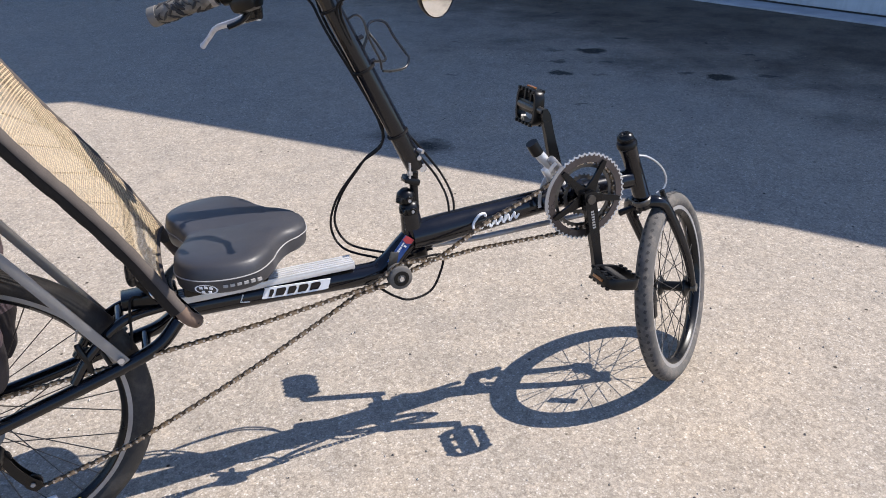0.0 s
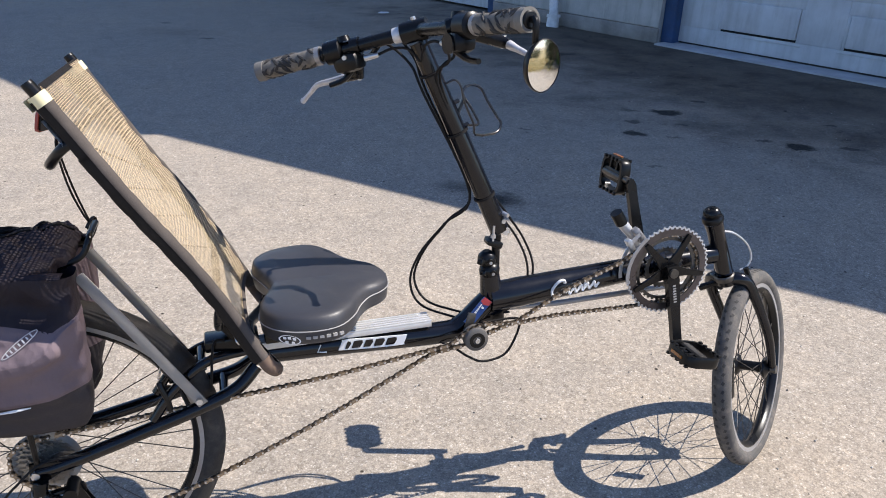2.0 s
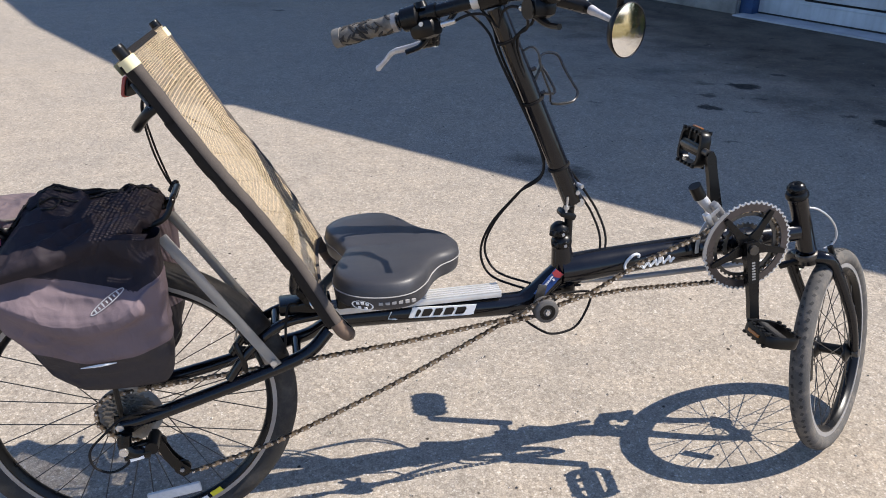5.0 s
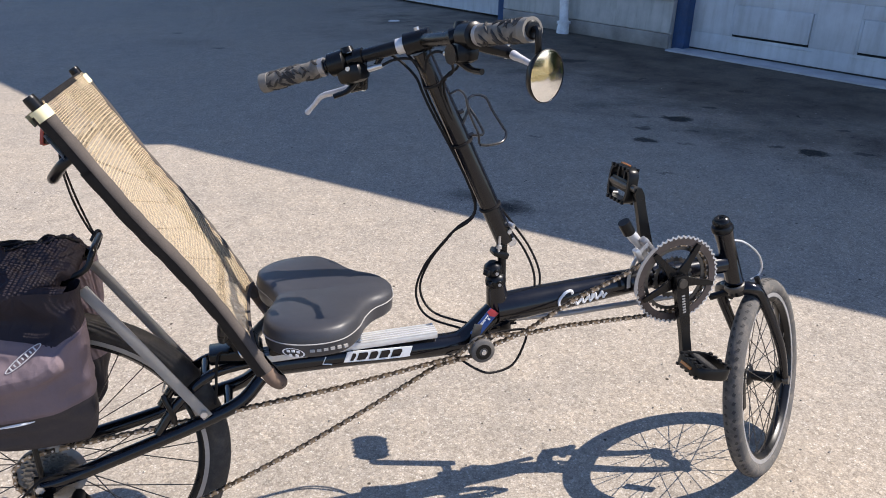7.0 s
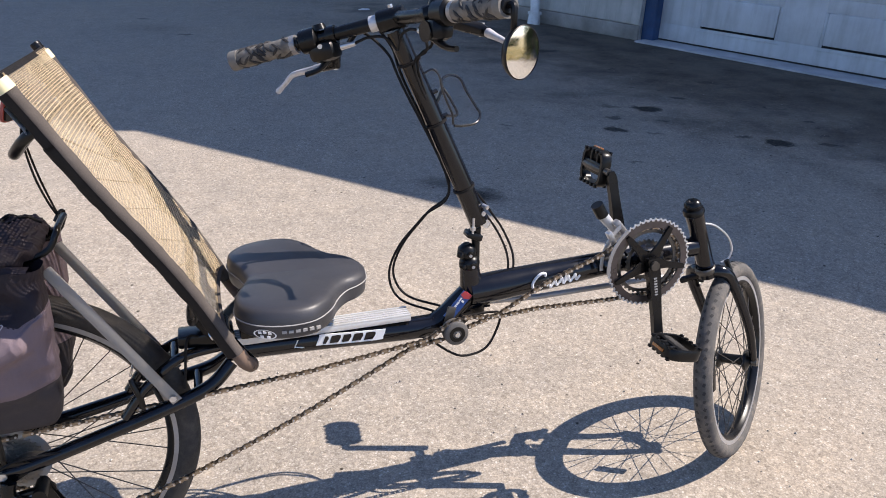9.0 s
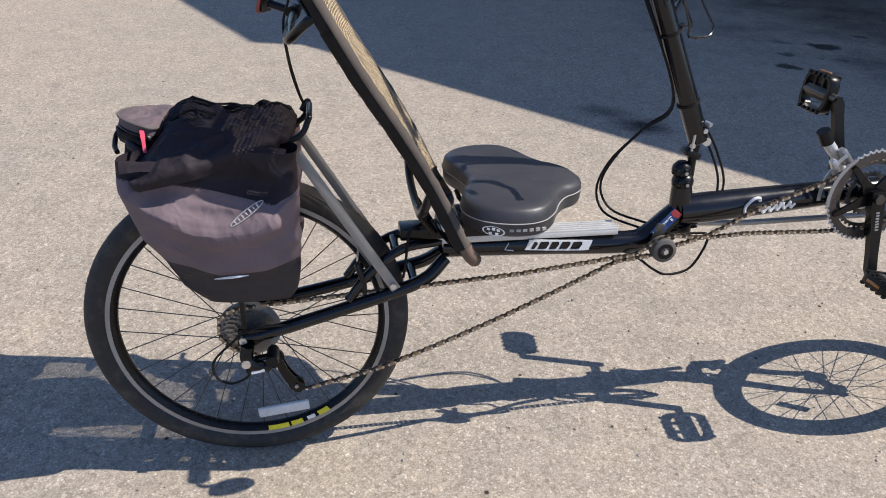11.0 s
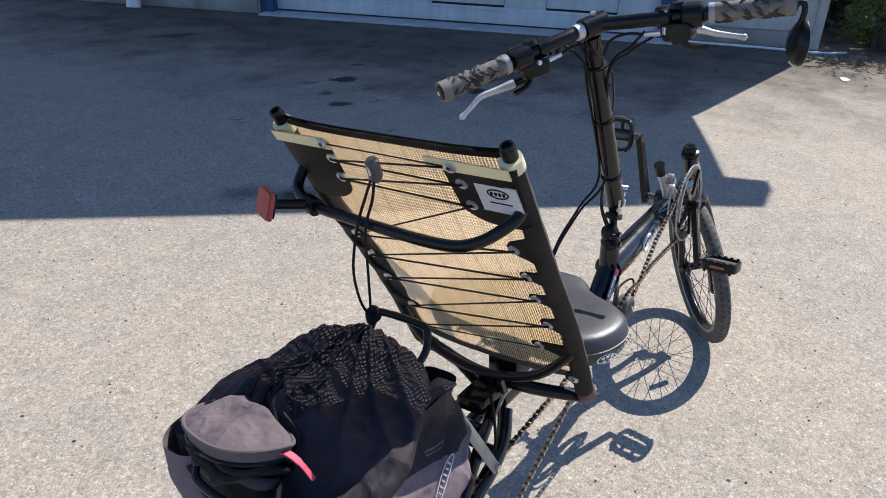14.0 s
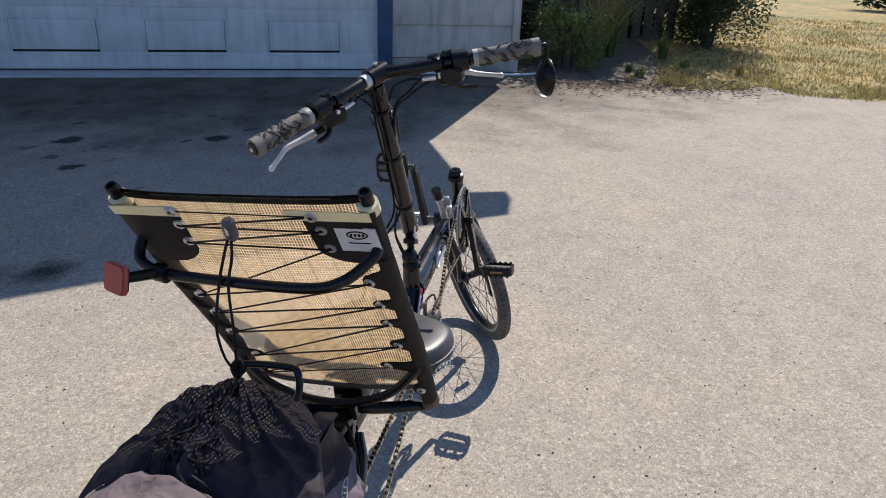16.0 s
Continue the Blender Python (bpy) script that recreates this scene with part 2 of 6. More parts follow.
def woven():
    """Tan vinyl mesh: strands both ways with small open holes between, ribs across. Shade in gaps and grooves is in the
    colour.
    """
    m, nodes, links, b = material("woven_vinyl")
    tc = nodes.new("ShaderNodeTexCoord")
    mp = nodes.new("ShaderNodeMapping")
    links.new(tc.outputs["UV"], mp.inputs[0])
    mp.inputs["Scale"].default_value = (222, 300, 1)
    holes = []
    # two cell sizes: the rim painted dark, then the open hole
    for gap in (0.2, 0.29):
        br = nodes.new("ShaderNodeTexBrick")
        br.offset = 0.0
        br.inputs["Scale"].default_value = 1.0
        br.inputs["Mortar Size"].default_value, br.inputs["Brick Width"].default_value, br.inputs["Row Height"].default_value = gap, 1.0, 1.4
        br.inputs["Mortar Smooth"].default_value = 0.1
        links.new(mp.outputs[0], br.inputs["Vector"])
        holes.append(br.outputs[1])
    sep = nodes.new("ShaderNodeSeparateXYZ")
    links.new(tc.outputs["UV"], sep.inputs[0])
    quilt = nodes.new("ShaderNodeMath")
    quilt.operation = "MINIMUM"
    for axis, pitch in ((0, 0.039), (1, 0.0147)):
        sn = nodes.new("ShaderNodeMath")
        sn.operation = "MULTIPLY"
        sn.inputs[1].default_value = math.pi / pitch
        links.new(sep.outputs[axis], sn.inputs[0])
        si = nodes.new("ShaderNodeMath")
        si.operation = "SINE"
        links.new(sn.outputs[0], si.inputs[0])
        ab = nodes.new("ShaderNodeMath")
        ab.operation = "ABSOLUTE"
        links.new(si.outputs[0], ab.inputs[0])
        links.new(ab.outputs[0], quilt.inputs[axis])
    # rib grooves darkened in the colour, as their shade
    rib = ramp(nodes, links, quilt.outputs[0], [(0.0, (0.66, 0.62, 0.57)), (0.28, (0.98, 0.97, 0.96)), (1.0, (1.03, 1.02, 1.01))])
    strand = ramp(nodes, links, noise_tex(nodes, links, 120.0, 3.0), [(0.3, (0.72, 0.585, 0.41)), (0.7, (0.85, 0.73, 0.54))])
    wide = ramp(nodes, links, noise_tex(nodes, links, 7.0, 4.0), [(0.3, (0.88, 0.86, 0.82)), (0.7, (1.06, 1.04, 1.0))])
    c = mixed(nodes, links, 1.0, mixed(nodes, links, 1.0, strand, wide, "MULTIPLY"), rib, "MULTIPLY")
    # dark rims round the holes: shade on the strand sides, as colour
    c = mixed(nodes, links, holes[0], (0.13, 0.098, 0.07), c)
    links.new(c, b.inputs["Base Color"])
    b.inputs["Roughness"].default_value = 0.5
    bp = nodes.new("ShaderNodeBump")
    bp.inputs["Strength"].default_value, bp.inputs["Distance"].default_value = 0.22, 0.002
    links.new(quilt.outputs[0], bp.inputs["Height"])
    links.new(bp.outputs[0], b.inputs["Normal"])
    tr = nodes.new("ShaderNodeBsdfTranslucent")
    links.new(mixed(nodes, links, 1.0, c, (0.98, 0.84, 0.64), "MULTIPLY"), tr.inputs[0])
    ms = nodes.new("ShaderNodeMixShader")
    ms.inputs[0].default_value = 0.45
    links.new(b.outputs[0], ms.inputs[1])
    links.new(tr.outputs[0], ms.inputs[2])
    tp = nodes.new("ShaderNodeBsdfTransparent")
    mh = nodes.new("ShaderNodeMixShader")
    links.new(holes[1], mh.inputs[0])
    links.new(tp.outputs[0], mh.inputs[1])
    links.new(ms.outputs[0], mh.inputs[2])
    links.new(mh.outputs[0], nodes["Material Output"].inputs[0])
    return m


def lapped(name, col, var=0.2, streak=0.8):
    """Weathered painted boards: streaks down, grime."""
    m, nodes, links, b = material(name)
    n1 = noise_tex(nodes, links, 3.0, 6.0, 0.65)
    n2 = noise_tex(nodes, links, 14.0, 5.0, 0.6, stretch=(1.0, 1.0, 0.12))
    c = ramp(nodes, links, n1, [(0.3, tuple(x * (1 - var) for x in col)), (0.65, col)])
    s = ramp(nodes, links, n2, [(0.34, (0.66, 0.66, 0.63)), (0.5, (0.9, 0.91, 0.9)), (0.64, (1, 1, 1))])
    links.new(mixed(nodes, links, streak, c, s, "MULTIPLY"), b.inputs["Base Color"])
    b.inputs["Roughness"].default_value = 0.7
    bp = nodes.new("ShaderNodeBump")
    bp.inputs["Strength"].default_value, bp.inputs["Distance"].default_value = 0.2, 0.004
    links.new(n2, bp.inputs["Height"])
    links.new(bp.outputs[0], b.inputs["Normal"])
    return m


def leafy(name, dark, light):
    m, nodes, links, b = material(name)
    oi = nodes.new("ShaderNodeNewGeometry")
    c = ramp(nodes, links, oi.outputs["Random Per Island"], [(0.0, dark), (1.0, light)])
    links.new(c, b.inputs["Base Color"])
    b.inputs["Roughness"].default_value = 0.55
    tr = nodes.new("ShaderNodeBsdfTranslucent")
    links.new(c, tr.inputs[0])
    ms = nodes.new("ShaderNodeMixShader")
    ms.inputs[0].default_value = 0.3
    links.new(b.outputs[0], ms.inputs[1])
    links.new(tr.outputs[0], ms.inputs[2])
    links.new(ms.outputs[0], nodes["Material Output"].inputs[0])
    return m


ASPHALT = asphalt()
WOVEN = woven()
BLACK_PAINT = plain("black_paint", (0.004, 0.004, 0.006), 0.18, coat=0.35, dust=0.012, bump=0.02, spec=0.3)
BLACK_METAL = plain("black_anodised", (0.0045, 0.0045, 0.005), 0.28, 0.0, dust=0.012, spec=0.3)
BLACK_PLASTIC = plain("black_plastic", (0.004, 0.004, 0.0045), 0.34, dust=0.012, spec=0.28)
RUBBER = plain("tyre_rubber", (0.022, 0.021, 0.021), 0.72, dust=0.2, bump=0.3, fine=260)
GREY_RUBBER = plain("dusty_tyre_tread", (0.085, 0.08, 0.075), 0.85, dust=0.6, bump=0.4, fine=260)
STEEL = plain("bright_steel", (0.62, 0.61, 0.6), 0.3, 0.75, var=0.12)
ALLOY = plain("brushed_alloy", (0.62, 0.615, 0.61), 0.42, 0.45, var=0.12, dust=0.08)
LEVER = plain("scuffed_lever", (0.6, 0.59, 0.6), 0.5, 0.4, var=0.25, dust=0.1)
DULL_ALLOY = plain("dull_alloy_bar", (0.34, 0.33, 0.325), 0.5, 0.5, var=0.15, dust=0.2)
STRUT_ALLOY = plain("grey_strut_alloy", (0.29, 0.275, 0.255), 0.55, 0.15, var=0.1, bump=0.02, dust=0.05)
DARK_STEEL = plain("greasy_steel", (0.13, 0.122, 0.112), 0.38, 0.7, var=0.4, dust=0.12)
# outer links pale, inner dark: sky glints on the chain put into the colour
CHAIN_STEEL = plain("rusty_chain", (0.33, 0.265, 0.195), 0.36, 0.8, var=0.35, big=300.0)
CHAIN_DARK = plain("dark_chain_steel", (0.075, 0.058, 0.042), 0.45, 0.5, var=0.3)
SPOKE = plain("dull_spoke", (0.08, 0.075, 0.07), 0.4, 0.8)
VINYL = plain("black_vinyl", (0.034, 0.034, 0.039), 0.4, var=0.12, bump=0.12, fine=420, dust=0.04)
PIPING = plain("grey_piping", (0.3, 0.29, 0.28), 0.6)
SLEEVE = plain("black_sleeve_fabric", (0.085, 0.072, 0.064), 0.85, bump=0.3, fine=500, dust=0.12, spec=0.2)
FLAP = plain("black_flap_vinyl", (0.012, 0.01, 0.0095), 0.65, bump=0.25, fine=420, dust=0.04, spec=0.22)
CREAM = plain("cream_band", (0.74, 0.66, 0.4), 0.55, var=0.1)
CAGE_WIRE = plain("dark_wire", (0.06, 0.06, 0.062), 0.3, 0.8, var=0.2)
CORD = plain("black_cord", (0.009, 0.008, 0.008), 0.7, spec=0.25)
WHITE = plain("white_print", (0.78, 0.78, 0.78), 0.5, var=0.08)
BLUE_PRINT = plain("blue_sticker", (0.03, 0.09, 0.3), 0.4)
RED_PRINT = plain("red_sticker", (0.5, 0.05, 0.06), 0.4)
YELLOW_PRINT = plain("yellow_sticker", (0.72, 0.66, 0.03), 0.45)
AMBER = plain("amber_reflector", (0.32, 0.11, 0.02), 0.2, coat=0.5)
RED_LENS = plain("red_reflector", (0.4, 0.07, 0.05), 0.5, coat=0.1, bump=0.2, fine=500)
GREY_NYLON = plain("grey_nylon", (0.16, 0.122, 0.135), 0.8, bump=0.25, fine=600, spec=0.25, var=0.15, crease=0.45)
DARK_NYLON = plain("black_nylon", (0.007, 0.0065, 0.0075), 0.75, bump=0.25, fine=600, spec=0.3, crease=0.45)
BASE_NYLON = plain("dark_grey_nylon", (0.045, 0.038, 0.04), 0.75, bump=0.25, fine=600, spec=0.3, crease=0.45)
PINK = plain("pink_pull_tab", (0.62, 0.07, 0.12), 0.6)
GRIP_BODY = plain("worn_grip_rubber", (0.15, 0.135, 0.115), 0.8, dust=0.3, var=0.4, big=60.0)
GRIP_GREY = plain("grey_grip_rubber", (0.16, 0.15, 0.135), 0.75, dust=0.2)
MIRROR_GLASS = plain("mirror_glass", (0.9, 0.9, 0.88), 0.03, 1.0, var=0.03, bump=0.0)
DOOR_PAINT = lapped("pale_door_paint", (0.58, 0.605, 0.63), 0.22, 0.5)
SIDING = lapped("weathered_siding", (0.52, 0.51, 0.485), 0.3)
BLUE_PAINT = plain("blue_post_paint", (0.028, 0.07, 0.17), 0.55, dust=0.1)
CONCRETE = plain("stained_concrete", (0.3, 0.28, 0.255), 0.9, var=0.35, big=4.0, bump=0.4)
# near-black colour for the shade under the door panels
SLOT_SHADE = plain("slot_shade_black", (0.012, 0.012, 0.012), 0.9)
SILL = plain("pale_concrete_sill", (0.42, 0.42, 0.43), 0.85, var=0.2, big=5.0, bump=0.4)
PIPE_WHITE = plain("white_downpipe", (0.72, 0.73, 0.74), 0.5)
ROOFING = plain("dark_shingle", (0.08, 0.075, 0.07), 0.9)
SOIL = plain("dark_mulch", (0.13, 0.105, 0.075), 0.95, var=0.5, big=6.0, bump=0.8, fine=60)
LAWN = plain("dry_turf", (0.36, 0.25, 0.085), 0.9, var=0.4, big=5.0, bump=1.0, fine=38)
ln, ll, lbs = LAWN.node_tree.nodes, LAWN.node_tree.links, LAWN.node_tree.nodes["Principled BSDF"]
green = ramp(ln, ll, noise_tex(ln, ll, 0.8, 6.0, 0.65), [(0.42, (0, 0, 0)), (0.6, (0.75, 0.75, 0.75))])
ll.new(mixed(ln, ll, green, lbs.inputs["Base Color"].links[0].from_socket, (0.15, 0.15, 0.045)), lbs.inputs["Base Color"])
BARK = plain("bark", (0.09, 0.07, 0.05), 0.9, var=0.4, bump=0.6)
LEAF_DARK = leafy("dark_leaf", (0.008, 0.02, 0.006), (0.05, 0.085, 0.022))
LEAF_LIGHT = leafy("light_leaf", (0.05, 0.09, 0.02), (0.2, 0.24, 0.07))
DRY_BLADE = leafy("dry_grass_blade", (0.16, 0.15, 0.045), (0.5, 0.38, 0.15))


# ---- mesh tools ----
class Shape:
    """Vertices and faces of one mesh."""

    def __init__(self):
        self.v, self.f, self.uv = [], [], {}

    def add(self, verts, faces):
        o = len(self.v)
        self.v += [tuple(p) for p in verts]
        self.f += [tuple(i + o for i in f) for f in faces]
        return self

    def tube(self, pts, r, n=10, closed=False, caps=True):
        pts = [Vector(p) for p in pts]
        k = len(pts)
        rad = list(r) if isinstance(r, (list, tuple)) else [r] * k
        up = None
        rings = []
        for i, p in enumerate(pts):
            a, b = (pts[i - 1], pts[(i + 1) % k]) if closed else (pts[max(i - 1, 0)], pts[min(i + 1, k - 1)])
            t = (b - a).normalized()
            if up is None:
                up = t.orthogonal().normalized()
            up = (up - t * up.dot(t)).normalized()
            side = t.cross(up)
            rings.append([p + (up * math.cos(q) + side * math.sin(q)) * rad[i] for q in (2 * math.pi * j / n for j in range(n))])
        verts = [p for ring in rings for p in ring]
        faces = []
        for i in range(k if closed else k - 1):
            i2 = (i + 1) % k
            for j in range(n):
                faces.append((i * n + j, i * n + (j + 1) % n, i2 * n + (j + 1) % n, i2 * n + j))
        if caps and not closed:
            faces.append(tuple(range(n))[::-1])
            faces.append(tuple((k - 1) * n + j for j in range(n)))
        return self.add(verts, faces)

    def rod(self, a, b, r, r2=None, n=12):
        return self.tube([a, b], [r, r if r2 is None else r2], n)

    def lathe(self, prof, m, n=48, closed=True):
        """Turn a profile of (radius, height) about the z of m."""
        k = len(prof)
        verts = [m @ Vector((r * math.cos(2 * math.pi * j / n), r * math.sin(2 * math.pi * j / n), h)) for j in range(n) for r, h in prof]
        faces = []
        for j in range(n):
            j2 = (j + 1) % n
            for i in range(k if closed else k - 1):
                i2 = (i + 1) % k
                faces.append((j * k + i, j2 * k + i, j2 * k + i2, j * k + i2))
        return self.add(verts, faces)

    def box(self, m, sx, sy, sz, bevel=0.0):
        bm = bmesh.new()
        bmesh.ops.create_cube(bm, size=1.0)
        bmesh.ops.scale(bm, vec=(sx, sy, sz), verts=bm.verts)
        if bevel:
            bmesh.ops.bevel(bm, geom=bm.edges[:], offset=bevel, segments=2, affect="EDGES", profile=0.5)
        bm.verts.index_update()
        self.add([m @ v.co for v in bm.verts], [[v.index for v in f.verts] for f in bm.faces])
        bm.free()
        return self

    def prism(self, poly, m, depth):
        """A flat outline in the xy of m, thickened along its z (centred)."""
        k = len(poly)
        verts = [m @ Vector((x, y, s * depth / 2)) for s in (-1, 1) for x, y in poly]
        faces = [tuple(range(k))[::-1], tuple(range(k, 2 * k))] + [(i, (i + 1) % k, k + (i + 1) % k, k + i) for i in range(k)]
        return self.add(verts, faces)

    def sheet(self, fn, nu, nv, wrap=False, uv=False):
        """A grid of fn(a, b), a and b from 0 to 1."""
        o = len(self.v)
        cols = nu if wrap else nu + 1
        self.v += [tuple(fn(i / nu, j / nv)) for j in range(nv + 1) for i in range(cols)]
        for j in range(nv):
            for i in range(nu):
                i2 = (i + 1) % cols if wrap else i + 1
                if uv:
                    self.uv[len(self.f)] = [(i / nu, j / nv), ((i + 1) / nu, j / nv), ((i + 1) / nu, (j + 1) / nv), (i / nu, (j + 1) / nv)]
                self.f.append((o + j * cols + i, o + j * cols + i2, o + (j + 1) * cols + i2, o + (j + 1) * cols + i))
        return self

    def mesh(self, name, mat, sharp=38, uvscale=(1, 1)):
        me = bpy.data.meshes.new(name)
        me.from_pydata(self.v, [], self.f)
        if self.uv:
            lay = me.uv_layers.new(name="UVMap")
            for pi, poly in enumerate(me.polygons):
                for li, c in zip(poly.loop_indices, self.uv.get(pi, [(0, 0)] * 9)):
                    lay.data[li].uv = (c[0] * uvscale[0], c[1] * uvscale[1])
        me.materials.append(mat)
        me.update()
        bm = bmesh.new()
        bm.from_mesh(me)
        bmesh.ops.recalc_face_normals(bm, faces=bm.faces)
        bm.to_mesh(me)
        bm.free()
        me.shade_smooth()
        me.set_sharp_from_angle(angle=radians(sharp))
        return me


def part(name, shape, mat, parent, label="", sharp=38, uvscale=(1, 1)):
    ob = new(name, shape.mesh(name, mat, sharp, uvscale))
    ob.parent = parent
    return tagged(ob, label) if label else ob


def thing(name, m, label, category, group="", kind=""):
    ob = new(name)
    ob.empty_display_size = 0.05
    ob.matrix_world = m
    return tagged(ob, label, category, group, kind)


def solid(name, shape, mat, label, category, kind="", group="", sharp=38):
    return tagged(new(name, shape.mesh(name, mat, sharp)), label, category, group, kind)


def smooth(pts, n=6):
    """A Catmull-Rom curve through points."""
    p = [Vector(q) for q in pts]
    p = [2 * p[0] - p[1]] + p + [2 * p[-1] - p[-2]]
    out = []
    for i in range(1, len(p) - 2):
        for k in range(n):
            t = k / n
            a, b, c, d = p[i - 1], p[i], p[i + 1], p[i + 2]
            out.append(0.5 * (2 * b + (c - a) * t + (2 * a - 5 * b + 4 * c - d) * t * t + (3 * b - a - 3 * c + d) * t ** 3))
    return out + [p[-2]]


def axes(x, y, z, o):
    """A matrix with these columns."""
    return Matrix(((x[0], y[0], z[0], o[0]), (x[1], y[1], z[1], o[1]), (x[2], y[2], z[2], o[2]), (0, 0, 0, 1)))


# side of the bicycle: x forward, y up, z to its right (towards -y)
def side(u, v, w, turn=0.0):
    return Matrix.Translation((u, v, w)) @ Matrix.Rotation(radians(90), 4, "X") @ Matrix.Rotation(radians(turn), 4, "Z")


# ---- ground ----
g = Shape()
edges = [-900, -200, -60, -20, -8, -4, -2, 0, 2, 4, 8, 20, 60, 200, 900]
g.v = [(x, y, 0) for y in edges for x in edges]
k = len(edges)
g.f = [(j * k + i, j * k + i + 1, (j + 1) * k + i + 1, (j + 1) * k + i) for j in range(k - 1) for i in range(k - 1)]
solid("ground", g, ASPHALT, "worn pale aggregate asphalt driveway with oil spots", "driveway", "structure")

# ---- garage ----
GARAGE = axes((-0.3946, 0.9189, 0), (0.9189, 0.3946, 0), (0, 0, 1), (6.46, 1.74, 0))  # x along the wall, y into it, z up


def block(x0, x1, y0, y1, z0, z1, bevel=0.0):
    return Shape().box(GARAGE @ Matrix.Translation(((x0 + x1) / 2, (y0 + y1) / 2, (z0 + z1) / 2)), x1 - x0, y1 - y0, z1 - z0, bevel)


def wall_prism(poly, y0, y1):
    return Shape().prism(poly, GARAGE @ Matrix.Translation((0, (y0 + y1) / 2, 0)) @ Matrix.Rotation(radians(90), 4, "X"), y1 - y0)


def garage_door(name, x0, x1, label):
    """Sections of rails, stiles and embossed panels over a back sheet; a slot under each panel, filled black for its
    shade.
    """
    door = thing(name, GARAGE @ Matrix.Translation((x0, -0.17, 0.0)), label, "garage door", kind="structure")
    w = x1 - x0
    fields = [(a - x0, b - x0) for a, b in ((0.44, 1.14), (1.48, 2.22), (2.58, 3.35))]

    def slab(a, b, z0, z1, y0, y1, bevel=0.004):
        return Shape().box(Matrix.Translation(((a + b) / 2, (y0 + y1) / 2, (z0 + z1) / 2)), b - a, y1 - y0, z1 - z0, bevel)

    for row in range(4):
        z = 0.03 + row * 0.64
        sec = part("door_section", slab(0, w, z, z + 0.636, 0.04, 0.07, 0.0), DOOR_PAINT, door)
        part("rail", slab(0, w, z, z + 0.15, 0.0, 0.04), DOOR_PAINT, sec)
        part("rail", slab(0, w, z + 0.54, z + 0.636, 0.0, 0.04), DOOR_PAINT, sec)
        marks = [0.0] + [q for f in fields for q in f] + [w]
        for a, b in zip(marks[::2], marks[1::2]):
            part("stile", slab(a, b, z + 0.15, z + 0.54, 0.0, 0.04, 0.002), DOOR_PAINT, sec)
        for a, b in fields:
            part("raised_panel", slab(a + 0.03, b - 0.03, z + 0.17, z + 0.43, -0.012, 0.04, 0.008), DOOR_PAINT, sec)
            part("panel_frame", slab(a, b, z + 0.43, z + 0.54, 0.002, 0.04, 0.004), DOOR_PAINT, sec)
            for c, d in ((a, a + 0.026), (b - 0.026, b)):
                part("panel_frame", slab(c, d, z + 0.15, z + 0.43, 0.002, 0.04, 0.003), DOOR_PAINT, sec)
            # black strip stands in for the shade deep in the slot
            part("panel_gap_shade", slab(a + 0.02, b - 0.02, z + 0.15, z + 0.172, 0.004, 0.03, 0.0), SLOT_SHADE, sec, "black strip for the shade in the gap under the panel")
            part("panel_bead", slab(a - 0.02, b + 0.02, z + 0.118, z + 0.132, -0.007, 0.002, 0.003), DOOR_PAINT, sec)
    part("bottom_seal", slab(0, w, 0.0, 0.03, 0.012, 0.06, 0.006), RUBBER, door, "black rubber bottom seal")
    return door


garage_door("door_1", 0.1, 3.755, "pale grey sectional garage door, grimy raised panels")
tagged(new("door_sill", block(-0.03, 3.85, -0.43, 0.1, -0.05, 0.014, 0.004).mesh("door_sill", SILL)), "pale worn concrete sill under the garage door", "sill", "", "structure")
for x0, x1, y0 in ((-0.035, 0.1, -0.22), (3.755, 3.89, -0.27), (6.2, 6.31, -0.32)):
    solid("door_post", block(x0, x1, y0, 0.1, 0, 2.6, 0.008), BLUE_PAINT, "dark blue painted door post", "post", "structure")
solid("door_head", block(-0.035, 3.89, -0.22, 0.12, 2.6, 2.75), BLUE_PAINT, "dark blue painted door lintel", "lintel", "structure")
garage_white = block(6.31, 10.5, -0.22, -0.1, 0.03, 2.5)
solid("door_2", garage_white, DOOR_PAINT, "pale painted second garage door, plain", "garage door", "structure")


def siding_wall(name, x0, x1, y0, label):
    wall = thing(name, GARAGE, label, "wall", kind="structure")
    part("wall_core", Shape().box(Matrix.Translation(((x0 + x1) / 2, y0 + 0.16, 1.4)), x1 - x0, 0.26, 2.8), SIDING, wall)
    for i in range(9):
        z = 0.15 + i * 0.3
        prof = [(0, 0), (0.024, 0.0), (0.026, 0.012), (0.008, 0.286), (0, 0.286)]
        s = Shape().prism([(-p[0], p[1]) for p in prof], Matrix.Translation(((x0 + x1) / 2, y0 + 0.03, z)) @ Matrix.Rotation(radians(90), 4, "Z") @ Matrix.Rotation(radians(90), 4, "X"), x1 - x0)
        part("board", s, SIDING, wall)
    part("plinth", Shape().box(Matrix.Translation(((x0 + x1) / 2, y0 + 0.12, 0.07)), x1 - x0, 0.24, 0.14, 0.006), CONCRETE, wall, "mossy concrete plinth")
    return wall


siding_wall("wall_left", 3.89, 6.2, -0.34, "weathered lap-sided wall between two garage doors")
siding_wall("wall_right", -1.22, -0.035, -0.2, "weathered lap-sided wall at the garage corner")
solid("corner_board", block(-1.29, -1.21, -0.21, 0.3, 0, 2.8, 0.006), SIDING, "grey weathered corner board of the garage", "trim", "structure")
